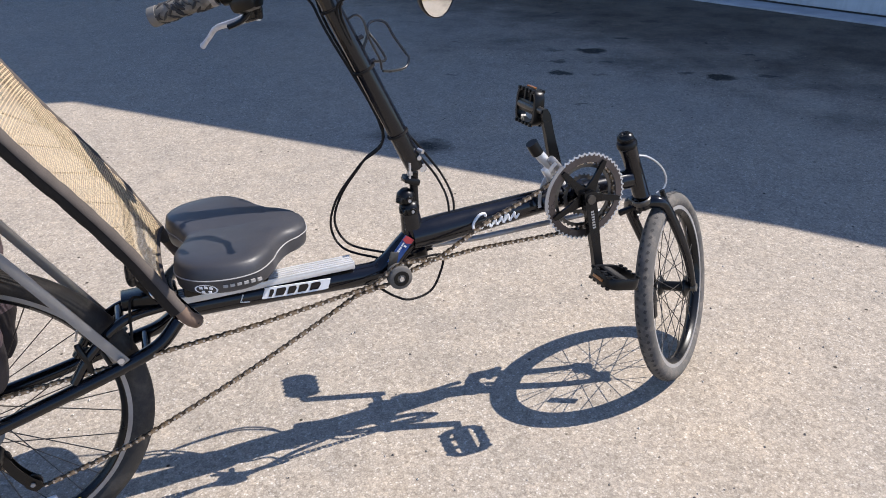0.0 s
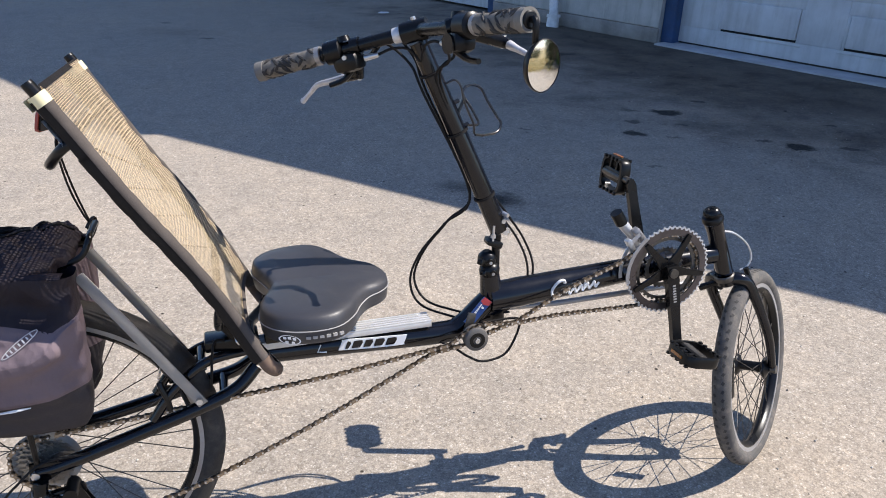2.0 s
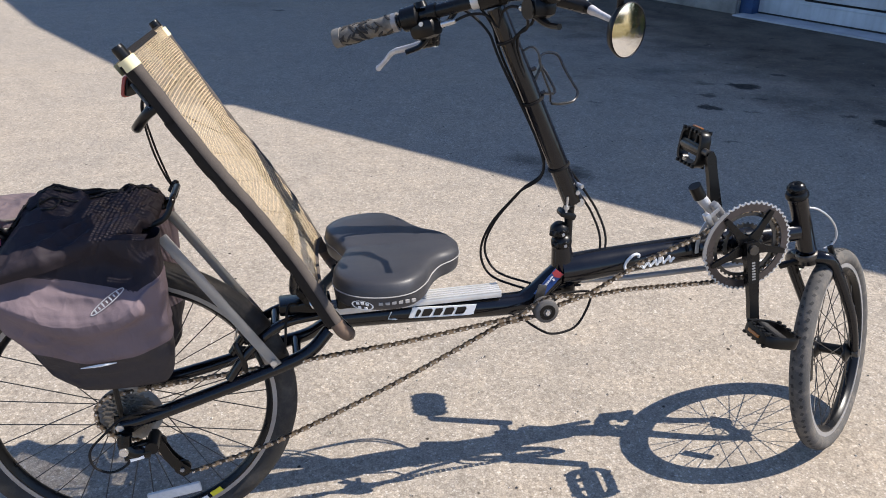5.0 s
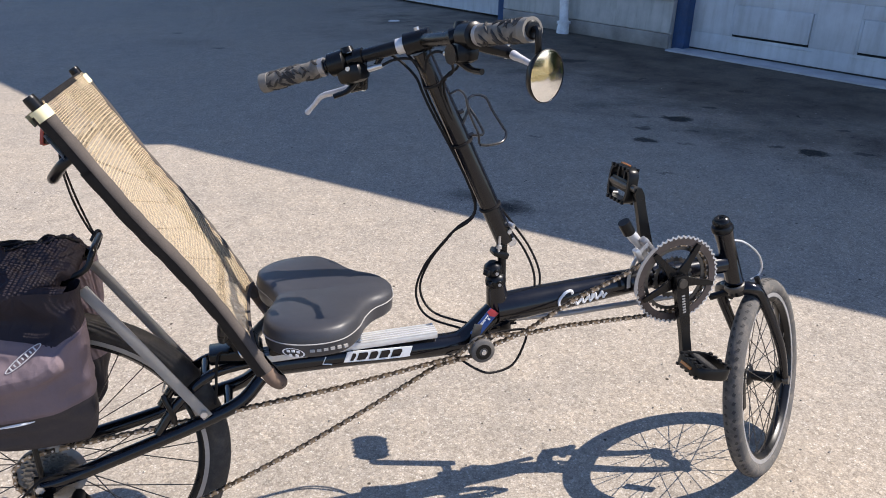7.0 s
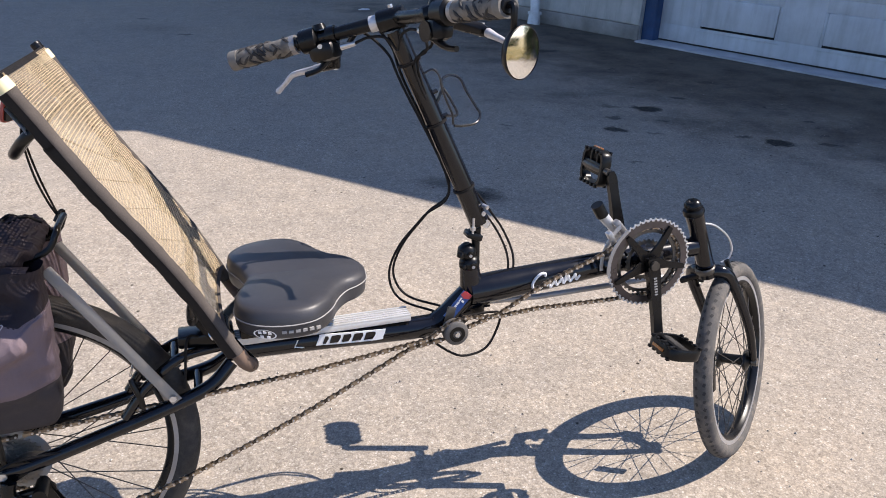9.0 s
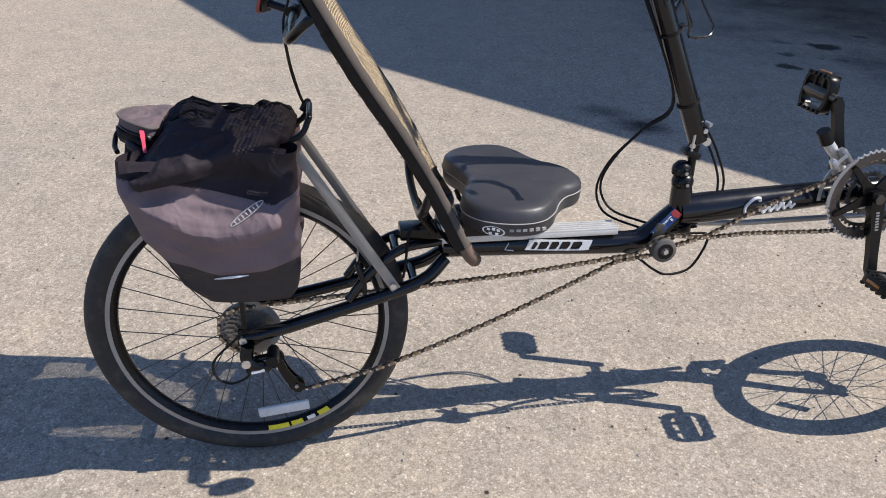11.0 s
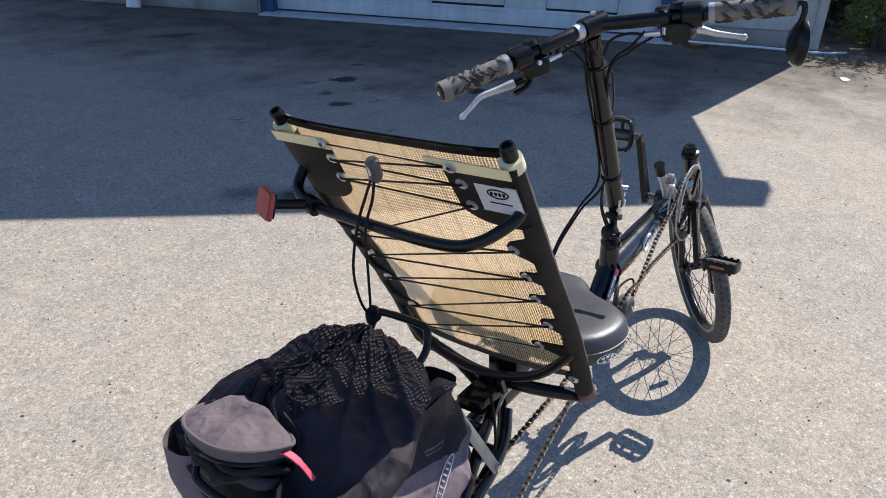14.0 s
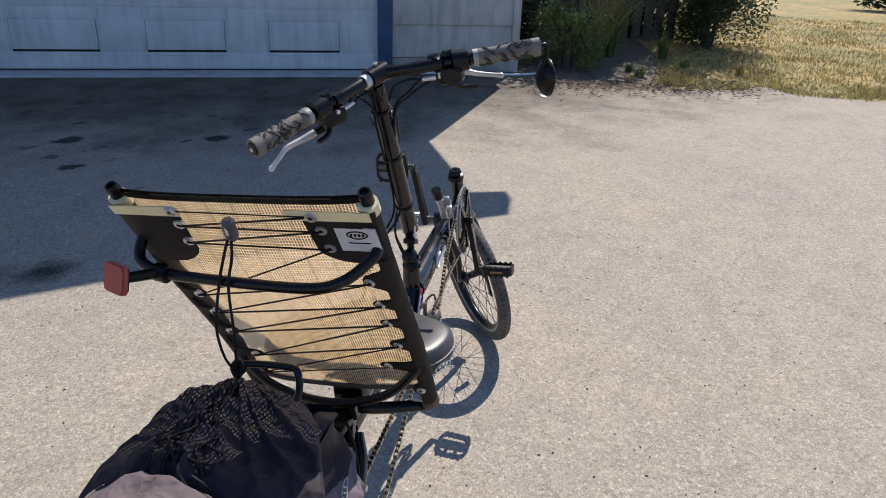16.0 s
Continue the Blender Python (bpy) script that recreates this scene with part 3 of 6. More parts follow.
# upper storey and roof, which throw the shade over the driveway
# corner lobe down to 0.96 is unseen, added to fill out the shade edge
up = wall_prism([(-0.8, 2.75), (-0.8, 0.96), (-1.35, 0.96), (-1.48, 3.25), (-1.2, 5.3), (0.66, 6.6), (0.7, 7.0), (3.5, 7.3), (13, 7.3), (13, 2.75)], -0.28, 0.0)
solid("wall_upper", up, SIDING, "upper storey wall above the garage doors, with an unseen lobe added to shape its shade", "wall", "structure")
rf = wall_prism([(-1.47, 3.3), (-1.9, 4.17), (-2.2, 4.8), (-2.4, 4.8), (-2.47, 5.12), (-2.03, 5.3), (-0.63, 6.14), (0.68, 6.93), (0.7, 7.27), (1.85, 7.38), (3.54, 7.65), (13, 7.8), (13, 7.3), (3.5, 7.3), (0.7, 7.0), (0.66, 6.6), (-1.2, 5.3)], -0.36, -0.24)
solid("roof", rf, ROOFING, "dark roof edge over the garage front", "roof", "structure")
solid("house_body", block(-1.3, 13, 0.35, 7.5, 0, 5.2), SIDING, "closed body of the house behind the garage front", "house", "structure")

pipe = thing("downpipe", GARAGE @ Matrix.Translation((5.14, -0.42, 0)), "white rain downpipe ending in a flared shoe", "downpipe")
part("pipe_run", Shape().tube([(0.05, 0, 2.9), (0.05, 0, 0.4), (0.02, -0.01, 0.16), (0, -0.03, 0.1)], 0.05, 14), PIPE_WHITE, pipe)
part("pipe_collar", Shape().tube([(0.005, -0.025, 0.13), (0.003, -0.028, 0.1)], 0.075, 16), PIPE_WHITE, pipe)
part("pipe_shoe", Shape().tube([(0, -0.03, 0.11), (0, -0.04, 0.0)], [0.062, 0.07], 14), PIPE_WHITE, pipe)

# ---- the bicycle ----
BIKE_AT = Matrix.Translation((0.012, -0.047, 0.0)) @ Matrix.Rotation(radians(-0.2), 4, "Z") @ Matrix.Rotation(radians(-5.0), 4, "X")
bike = thing("recumbent_bicycle", BIKE_AT, "black recumbent bicycle with tan mesh seat back, leaning on the driveway", "bicycle")
STEER = axes((0.76683, 0.59692, 0.23593), (-0.57052, 0.8023, -0.17553), (-0.29407, 0.0, 0.95578), (1.587, -0.009, 0.2405))


def wheel(name, m, radius, tyre_r, spokes, axle, tread, label):
    """m: x forward, y to the left along the axle, z up, at the hub."""
    turn = m @ Matrix.Rotation(radians(-90), 4, "X")  # z along the axle
    rim_r = radius - 2 * tyre_r + 0.006
    hub = part(name, Shape().lathe([(0.004, -axle), (0.008, -axle), (0.008, -0.045), (0.014, -0.04), (0.024, -0.036), (0.026, -0.032), (0.024, -0.029), (0.013, -0.024),
                                    (0.012, 0.024), (0.024, 0.029), (0.026, 0.032), (0.024, 0.036), (0.014, 0.04), (0.008, 0.045), (0.008, axle), (0.004, axle)], turn, 20), BLACK_METAL, bike, label)
    prof = [(radius - tyre_r + tyre_r * math.cos(a), tyre_r * 1.0 * math.sin(a)) for a in (math.pi * (-0.8 + 1.6 * i / 12) for i in range(13))]
    part("tyre", Shape().lathe(prof, turn, 96), GREY_RUBBER if tread < 90 else RUBBER, hub)
    t = Shape()
    for i in range(tread if tread < 90 else 0):
        for sgn in (-1, 1):
            a = 2 * math.pi * (i + (0.5 if sgn > 0 else 0)) / tread
            off = tyre_r * 0.42 * sgn
            rr = radius - tyre_r + tyre_r * math.sqrt(1 - 0.42 ** 2)
            mm = turn @ Matrix.Rotation(a, 4, "Z") @ Matrix.Translation((rr - 0.00005, 0, off)) @ Matrix.Rotation(-0.43 * sgn, 4, "Y") @ Matrix.Rotation(0.5 * sgn, 4, "X")
            t.box(mm, 0.0006, 2 * math.pi * radius / tread * 0.4, tyre_r * 0.3)
    if tread < 90:
        part("tread", t, RUBBER, hub)
    part("rim", Shape().lathe([(rim_r + 0.004, -0.0125), (rim_r + 0.002, -0.014), (rim_r - 0.012, -0.0135), (rim_r - 0.02, -0.006), (rim_r - 0.022, 0.0),
                               (rim_r - 0.02, 0.006), (rim_r - 0.012, 0.0135), (rim_r + 0.002, 0.014), (rim_r + 0.004, 0.0125)], turn, 96), BLACK_METAL, hub)
    for sgn in (-1, 1):
        part("brake_track", Shape().lathe([(rim_r + 0.003, sgn * 0.0128), (rim_r + 0.003, sgn * 0.0148), (rim_r - 0.009, sgn * 0.0148), (rim_r - 0.009, sgn * 0.0128)], turn, 96), DULL_ALLOY, hub, "worn bare brake track")
    wire = Shape().rod((0, 0, 0), (0, 0, 1), 0.0011, n=6).mesh("spoke", SPOKE)
    for i in range(spokes):
        s = 1 if i % 2 else -1
        cross = 1 if (i // 2) % 2 else -1
        a = 2 * math.pi * i / spokes
        h = a + cross * radians(62)
        p0 = turn @ Vector((0.023 * math.cos(h), 0.023 * math.sin(h), s * 0.033))
        p1 = turn @ Vector(((rim_r - 0.02) * math.cos(a), (rim_r - 0.02) * math.sin(a), s * 0.002))
        d = p1 - p0
        ob = new("spoke", wire)
        ob.parent = hub
        ob.matrix_local = Matrix.Translation(p0) @ d.to_track_quat("Z", "Y").to_matrix().to_4x4() @ Matrix.Diagonal((1, 1, d.length, 1))
    return hub


rear = wheel("rear_wheel", Matrix.Translation((0.01, 0.0095, 0.3178)), 0.3178, 0.0235, 32, 0.075, 100, "large rear wheel with black rim and dusty tyre")
front = wheel("front_wheel", STEER, 0.2436, 0.021, 32, 0.055, 76, "small front wheel turned to its left, dusty tyre")
# rim stickers and the pale label on the rear rim
RT = Matrix.Translation((0.01, 0.0095, 0.3178)) @ Matrix.Rotation(radians(-90), 4, "X")


def rim_label(a0, a1, r0, r1, mat, name, parent, mtx=RT, h=-0.0156):
    s = Shape()
    s.sheet(lambda a, b: mtx @ Vector(((r0 + (r1 - r0) * b) * math.cos(a0 + (a1 - a0) * a), (r0 + (r1 - r0) * b) * math.sin(a0 + (a1 - a0) * a), h)), 14, 1)
    s.sheet(lambda a, b: mtx @ Vector(((r0 + (r1 - r0) * b) * math.cos(a0 + (a1 - a0) * a), (r0 + (r1 - r0) * b) * math.sin(a0 + (a1 - a0) * a), h - 0.001)), 14, 1)
    return part(name, s, mat, parent)


for a0, a1 in ((1.36, 1.53), (1.24, 1.34), (1.0, 1.1)):
    rim_label(a0, a1, 0.2545, 0.2665, YELLOW_PRINT, "rim_sticker", rear)
rim_label(1.13, 1.2, 0.256, 0.265, WHITE, "rim_sticker", rear)
fl = STEER @ Matrix.Rotation(radians(-90), 4, "X")
rim_label(-0.5, 0.5, 0.224, 0.229, plain("tan_sidewall", (0.45, 0.3, 0.12), 0.8), "sidewall_stripe", front, fl, 0.0192)
# pale wheel reflector held between the spokes
part("wheel_reflector", Shape().box(side(0.057, -0.006, 0.106, 7), 0.108, 0.023, 0.008, 0.003), plain("pale_reflector", (0.6, 0.61, 0.62), 0.3), rear, "pale clip-on spoke reflector")

FW = STEER @ Matrix.Rotation(radians(-90), 4, "X")
part("wheel_reflector", Shape().box(FW @ Matrix.Rotation(radians(200), 4, "Z") @ Matrix.Translation((0.135, 0, 0.004)), 0.02, 0.075, 0.006, 0.002), BLACK_PLASTIC, front, "dark clip-on spoke reflector")
# main tubes
frm = part("main_tube", Shape().tube(smooth([(0.395, 0, 0.47), (0.46, 0, 0.469), (0.6, 0, 0.464), (0.78, 0, 0.456), (0.825, 0, 0.466), (0.868, 0, 0.503), (0.905, 0, 0.535)], 5), 0.0235, 18), BLACK_PAINT, bike)
part("boom", Shape().tube([(0.885, 0, 0.522), (0.95, 0, 0.526), (1.22, 0, 0.545), (1.33, 0, 0.552), (1.435, 0, 0.556)], [0.031, 0.032, 0.026, 0.0235, 0.022], 20), BLACK_PAINT, bike, "glossy black front boom with white script")
part("gusset", Shape().prism([(0.79, 0.445), (0.85, 0.44), (0.93, 0.497), (0.9, 0.545), (0.86, 0.52)], side(0, 0, 0), 0.03), BLACK_PAINT, bike)
part("head_tube", Shape().tube([(1.4247, 0, 0.637), (1.4252, 0, 0.635), (1.434, 0, 0.612), (1.4725, 0, 0.51), (1.473, 0, 0.508)], [0.019, 0.0215, 0.0195, 0.0195, 0.022], 18), BLACK_PAINT, bike)
HA = Vector((-0.326, 0, 0.945))
hb = Vector((1.4247, 0, 0.635))
part("headset_cap", Shape().lathe([(0.0, 0.031), (0.004, 0.031), (0.006, 0.034), (0.013, 0.034), (0.018, 0.03), (0.0195, 0.024), (0.0165, 0.021), (0.0165, 0.017), (0.022, 0.015), (0.024, 0.011), (0.024, 0.003), (0.0205, 0.0)],
                                       axes((0.945, 0, 0.326), (0, 1, 0), HA, hb), 20, closed=False), BLACK_METAL, bike, "black headset top cap and locknut")
part("lower_headset", Shape().lathe([(0.0, -0.004), (0.022, -0.004), (0.0235, 0.0), (0.0235, 0.008), (0.021, 0.011)], axes((0.945, 0, 0.326), (0, 1, 0), HA, (1.4765, 0, 0.492)), 20, closed=False), DARK_STEEL, bike)
# fork
L2 = Vector((-0.57052, 0.8023, -0.17553))
F2 = Vector((0.76683, 0.59692, 0.23593))
AX = Vector((-0.29407, 0.0, 0.95578))
HUB = Vector((1.587, -0.009, 0.2405))
CROWN = Vector((1.478, 0, 0.494))
fork = part("fork_crown", Shape().tube([CROWN + AX * 0.005, CROWN - AX * 0.018], [0.022, 0.021], 16), BLACK_PAINT, bike)
for s in (-1, 1):
    mid = HUB + AX * 0.19 + L2 * (0.047 * s)
    pts = smooth([CROWN - AX * 0.008, CROWN + L2 * (0.03 * s) - AX * 0.012 + F2 * 0.012, CROWN + L2 * (0.047 * s) - AX * 0.045 + F2 * 0.025, mid * 0.55 + (HUB + L2 * 0.05 * s) * 0.45 + F2 * 0.004, HUB + L2 * (0.051 * s)], 5)
    part("fork_blade", Shape().tube(pts, [0.0175 - 0.009 * i / (len(pts) - 1) for i in range(len(pts))], 14), BLACK_PAINT, fork)
    part("dropout", Shape().tube([HUB + L2 * (0.047 * s), HUB + L2 * (0.06 * s)], 0.0105, 12), DARK_STEEL, fork)
    # brake arm on the fork
    b0 = CROWN - AX * 0.035 + L2 * (0.04 * s) + F2 * 0.045
    part("brake_arm", Shape().tube(smooth([b0 - AX * 0.04 + F2 * 0.004, b0, b0 + AX * 0.02 - L2 * 0.004 * s, b0 + AX * 0.034 - L2 * 0.006 * s], 4), 0.0065, 8), BLACK_METAL, fork)
    part("brake_pad", Shape().box(axes(F2, L2, AX, b0 - AX * 0.012 - L2 * 0.016 * s + F2 * 0.0), 0.052, 0.012, 0.012, 0.003), RUBBER, fork)
    part("pivot_bolt", Shape().tube([b0 - AX * 0.036 - F2 * 0.01, b0 - AX * 0.036 + F2 * 0.014], 0.008, 10), STEEL, fork)
noodle = smooth([(1.452, -0.008, 0.612), (1.475, -0.006, 0.606), (1.505, -0.004, 0.588), (1.532, 0.0, 0.562), (1.545, 0.002, 0.534), (1.54, 0.004, 0.512), (1.522, 0.006, 0.503)], 5)
part("brake_cable", Shape().tube(noodle, 0.0022, 8), ALLOY, fork, "bright curved front brake cable")
part("steering_lever", Shape().tube([CROWN - AX * 0.01, CROWN - AX * 0.03 + L2 * 0.06 - F2 * 0.01], 0.008, 10), BLACK_METAL, fork)
part("steering_rod", Shape().tube([(0.93, 0.03, 0.478), (1.06, 0.03, 0.471), (1.43, 0.045, 0.468)], 0.0065, 10), DULL_ALLOY, bike, "grey steering tie rod under the boom")

# rear triangle
for s in (-1, 1):
    part("chain_stay", Shape().tube(smooth([(0.0, 0.07 * s, 0.331), (0.05, 0.064 * s, 0.336), (0.2, 0.052 * s, 0.372), (0.3, 0.047 * s, 0.4), (0.36, 0.036 * s, 0.42), (0.4, 0.018 * s, 0.452)], 5), [0.009 + 0.0045 * min(1, i / 6) for i in range(26)], 12), BLACK_PAINT, bike)
    part("seat_stay", Shape().tube(smooth([(0.205, 0.05 * s, 0.388), (0.245, 0.047 * s, 0.44), (0.31, 0.036 * s, 0.485), (0.39, 0.014 * s, 0.487)], 5), 0.0095, 10), BLACK_PAINT, bike)
    part("rear_dropout", Shape().prism([(-0.012, 0.315), (0.015, 0.31), (0.05, 0.33), (0.05, 0.345), (-0.008, 0.35)], side(0, 0.069 * s, 0), 0.006), BLACK_METAL, bike)
    part("rear_brake_arm", Shape().tube(smooth([(0.236, 0.05 * s, 0.405), (0.234, 0.053 * s, 0.43), (0.226, 0.05 * s, 0.455), (0.225, 0.046 * s, 0.462)], 4), 0.006, 8), BLACK_METAL, bike)
    part("rear_brake_pad", Shape().box(Matrix.Translation((0.243, 0.03 * s, 0.436)) @ Matrix.Rotation(radians(15), 4, "Y"), 0.034, 0.012, 0.011, 0.003), RUBBER, bike)
    part("rear_axle_nut", Shape().tube([(0, 0.071 * s, 0.329), (0, 0.081 * s, 0.329)], 0.008, 6), STEEL, bike)
part("stay_bridge", Shape().tube([(0.335, -0.04, 0.412), (0.335, 0.04, 0.412)], 0.009, 10), BLACK_PAINT, bike)
part("stay_bridge", Shape().tube([(0.3, -0.03, 0.48), (0.3, 0.03, 0.48)], 0.009, 10), BLACK_PAINT, bike)
part("brake_noodle", Shape().tube(smooth([(0.35, -0.02, 0.515), (0.33, -0.032, 0.524), (0.322, -0.042, 0.5), (0.317, -0.048, 0.46), (0.312, -0.05, 0.43)], 5), 0.0026, 8), CORD, bike)
part("brake_link", Shape().tube([(0.224, -0.046, 0.47), (0.23, 0.0, 0.482), (0.224, 0.046, 0.47)], 0.0022, 6), STEEL, bike)
# seat rail on the tube
rail = Shape().box(Matrix.Translation((0.54, 0, 0.4895)), 0.43, 0.042, 0.012, 0.002)
part("seat_rail", rail, ALLOY, bike, "ribbed bright alloy seat rail")
for i in range(5):
    part("rail_rib", Shape().box(Matrix.Translation((0.54, -0.0185 + i * 0.00925, 0.4965)), 0.43, 0.004, 0.005, 0.001), ALLOY, bike)
part("rail_clamp", Shape().box(Matrix.Translation((0.36, 0, 0.508)), 0.1, 0.05, 0.024, 0.004), BLACK_METAL, bike)

# drivetrain
BB = Vector((1.283, 0, 0.556))
part("bottom_bracket", Shape().tube([BB + Vector((0, -0.036, 0)), BB + Vector((0, 0.036, 0))], 0.0215, 18), BLACK_PAINT, bike)
part("boom_socket", Shape().tube([(1.25, 0, 0.548), (1.3, 0, 0.555)], 0.028, 16), BLACK_PAINT, bike)


def ring(rad, teeth, v, inner, mat, name, parent):
    s = Shape()
    out = []
    for i in range(teeth):
        for d, rr in ((-0.26, rad - 0.0022), (-0.1, rad + 0.0012), (0.1, rad + 0.0012), (0.26, rad - 0.0022)):
            a = 2 * math.pi * (i + d) / teeth
            out.append((rr * math.cos(a), rr * math.sin(a)))
    m = side(BB.x, v, BB.z)
    k = len(out)
    ins = [(inner * math.cos(2 * math.pi * (i / k - 0.33 / teeth)), inner * math.sin(2 * math.pi * (i / k - 0.33 / teeth))) for i in range(k)]
    vs = [m @ Vector((x, y, z)) for z in (-0.0015, 0.0015) for x, y in out + ins]
    fs = []
    for i in range(k):
        j = (i + 1) % k
        fs += [(i, j, k + j, k + i), (2 * k + i, 3 * k + i, 3 * k + j, 2 * k + j), (i, 2 * k + i, 2 * k + j, j), (k + i, k + j, 3 * k + j, 3 * k + i)]
    s.add(vs, fs)
    return part(name, s, mat, parent, sharp=25)


crank = part("crank_axle", Shape().tube([BB + Vector((0, -0.075, 0)), BB + Vector((0, 0.07, 0))], 0.009, 14), DARK_STEEL, bike)
DARK_RING = plain("dark_chainring", (0.1, 0.086, 0.085), 0.33, 0.6, dust=0.04)
ring(0.0955, 50, -0.051, 0.079, DARK_RING, "outer_chainring", crank)
ring(0.0995, 50, -0.05, 0.093, ALLOY, "ring_teeth", crank)
ring(0.0745, 39, -0.042, 0.0655, DARK_STEEL, "middle_chainring", crank)
ring(0.047, 26, -0.034, 0.037, DARK_STEEL, "inner_chainring", crank)
for i in range(5):
    a = radians(-83 + 72 * i)
    part("spider_arm", Shape().prism([(0.0, -0.014), (0.02, -0.0125), (0.045, -0.0075), (0.08, -0.006), (0.089, -0.0045), (0.089, 0.0045), (0.08, 0.006), (0.045, 0.0075), (0.02, 0.0125), (0.0, 0.014)], side(BB.x, -0.055, BB.z, math.degrees(a)), 0.006), BLACK_METAL, crank)
    part("ring_bolt", Shape().tube([BB + Vector((0.083 * math.cos(a), -0.044, 0.083 * math.sin(a))), BB + Vector((0.083 * math.cos(a), -0.0575, 0.083 * math.sin(a)))], 0.0045, 8), STEEL, crank)


def arm(s, end):
    e = Vector((end[0], 0.082 * s, end[1]))
    b = Vector((BB.x, 0.066 * s, BB.z))
    d = (e - b).normalized()
    n1 = Vector((0, 1, 0))
    sd = d.cross(n1).normalized()
    poly = [(-0.015, -0.013), (-0.015, 0.013), (0.02, 0.0145), (0.12, 0.0105), (0.16, 0.011), (0.175, 0.006), (0.175, -0.006), (0.16, -0.011), (0.12, -0.0105), (0.02, -0.0145)]
    m = axes(d, sd, d.cross(sd), b)
    a = part("crank_arm", Shape().prism(poly, m, 0.014), BLACK_METAL, crank, "black crank arm with pale lettering" if s < 0 else "black crank arm")
    if s < 0:
        part("crank_bolt", Shape().tube([b + Vector((0, 0.004, 0)), b + Vector((0, -0.012, 0))], 0.0105, 14), DARK_STEEL, crank)
        lt = Shape()
        for i, wdt in enumerate((0.006, 0.005, 0.006, 0.005, 0.006, 0.006, 0.005)):
            lt.box(m @ Matrix.Translation((0.03 + i * 0.0062, 0.0, 0.0074 if (m.to_3x3() @ Vector((0, 0, 1))).y < 0 else -0.0074)), wdt * 0.62, 0.0075, 0.0006)
        part("arm_lettering", lt, PIPING, crank)
    return e


def pedal(s, c, tilt):
    """A rounded resin frame round the axle barrel, ribbed on one side, with teeth and amber reflectors."""
    m = Matrix.Translation(c) @ Matrix.Rotation(radians(tilt), 4, "Y")
    p = part("pedal", Shape().tube([m @ Vector((0, -0.062 * s, 0)), m @ Vector((0, -0.042 * s, 0)), m @ Vector((0, -0.03 * s, 0)), m @ Vector((0, 0.04 * s, 0))], [0.0075, 0.0085, 0.0125, 0.0125], 14), DARK_STEEL, bike, "black resin cage pedal with amber reflectors")
    hx, hy, h = 0.043, 0.046, 0.024
    n, out_, in_ = 40, [], []
    for i in range(n):
        a = 2 * math.pi * i / n
        ca, sa = math.copysign(abs(math.cos(a)) ** 0.5, math.cos(a)), math.copysign(abs(math.sin(a)) ** 0.5, math.sin(a))
        out_.append((hx * ca, hy * sa))
        in_.append(((hx - 0.0085) * ca, (hy - 0.0085) * sa))
    fr = Shape()
    vs, fs = [], []
    for ring_, z in ((out_, -h / 2 + 0.003), (out_, h / 2 - 0.003), ([(x * 0.97, y * 0.97) for x, y in out_], h / 2), (in_, h / 2), (in_, -h / 2), ([(x * 0.97, y * 0.97) for x, y in out_], -h / 2)):
        vs += [m @ Vector((x, y, z)) for x, y in ring_]
    for k_ in range(6):
        for i in range(n):
            j = (i + 1) % n
            fs.append((k_ * n + i, k_ * n + j, (k_ + 1) % 6 * n + j, (k_ + 1) % 6 * n + i))
    part("pedal_cage", fr.add(vs, fs), BLACK_PLASTIC, p)
    part("pedal_body", Shape().box(m, 0.03, 0.078, 0.02, 0.005), BLACK_PLASTIC, p)
    for y in (-0.014, 0.014):
        part("pedal_rib", Shape().box(m @ Matrix.Translation((-0.025, y, 0)), 0.03, 0.008, 0.018, 0.003), BLACK_PLASTIC, p)
    for x in (-1, 1):
        part("pedal_reflector", Shape().box(m @ Matrix.Translation((x * (hx + 0.001), 0.0, 0)), 0.004, 0.036, 0.007, 0.001), AMBER, p, "amber pedal reflector")
        for j in range(5):
            for z in (-1, 1):
                part("pedal_tooth", Shape().box(m @ Matrix.Translation((x * (hx - 0.005), -0.032 + j * 0.016, z * (h / 2 + 0.001))), 0.008, 0.0075, 0.006, 0.001), BLACK_PLASTIC, p)
    return p


arm(-1, (1.304, 0.388))
arm(1, (1.252, 0.722))
pedal(-1, (1.306, -0.144, 0.392), 12)
pedal(1, (1.247, 0.142, 0.724), 97)
# front derailleur and its post
fd = part("derailleur_post", Shape().tube(smooth([(1.255, 0.0, 0.57), (1.232, 0.0, 0.605), (1.205, 0.0, 0.64), (1.187, 0.0, 0.66)], 4), [0.01] * 4 + [0.0095] * 4 + [0.0115] * 5, 12), ALLOY, bike, "scuffed bright derailleur post with black plug")
part("post_plug", Shape().tube([(1.19, 0, 0.656), (1.174, 0, 0.682)], [0.0135, 0.0135], 14), BLACK_PLASTIC, fd)
part("derailleur_body", Shape().box(side(1.225, -0.018, 0.63, -50), 0.044, 0.016, 0.018, 0.004), DULL_ALLOY, fd)
part("derailleur_link", Shape().box(side(1.2, -0.03, 0.61, -60), 0.045, 0.012, 0.016, 0.003), STEEL, fd)
cage = [(0.1 * math.cos(radians(a)), 0.1 * math.sin(radians(a))) for a in range(128, 190, 6)] + [(0.108 * math.cos(radians(a)), 0.108 * math.sin(radians(a))) for a in range(188, 126, -6)]
part("derailleur_cage", Shape().prism(cage, side(BB.x, -0.06, BB.z), 0.002), DULL_ALLOY, fd)
part("derailleur_cage", Shape().prism(cage, side(BB.x, -0.03, BB.z), 0.002), ALLOY, fd)
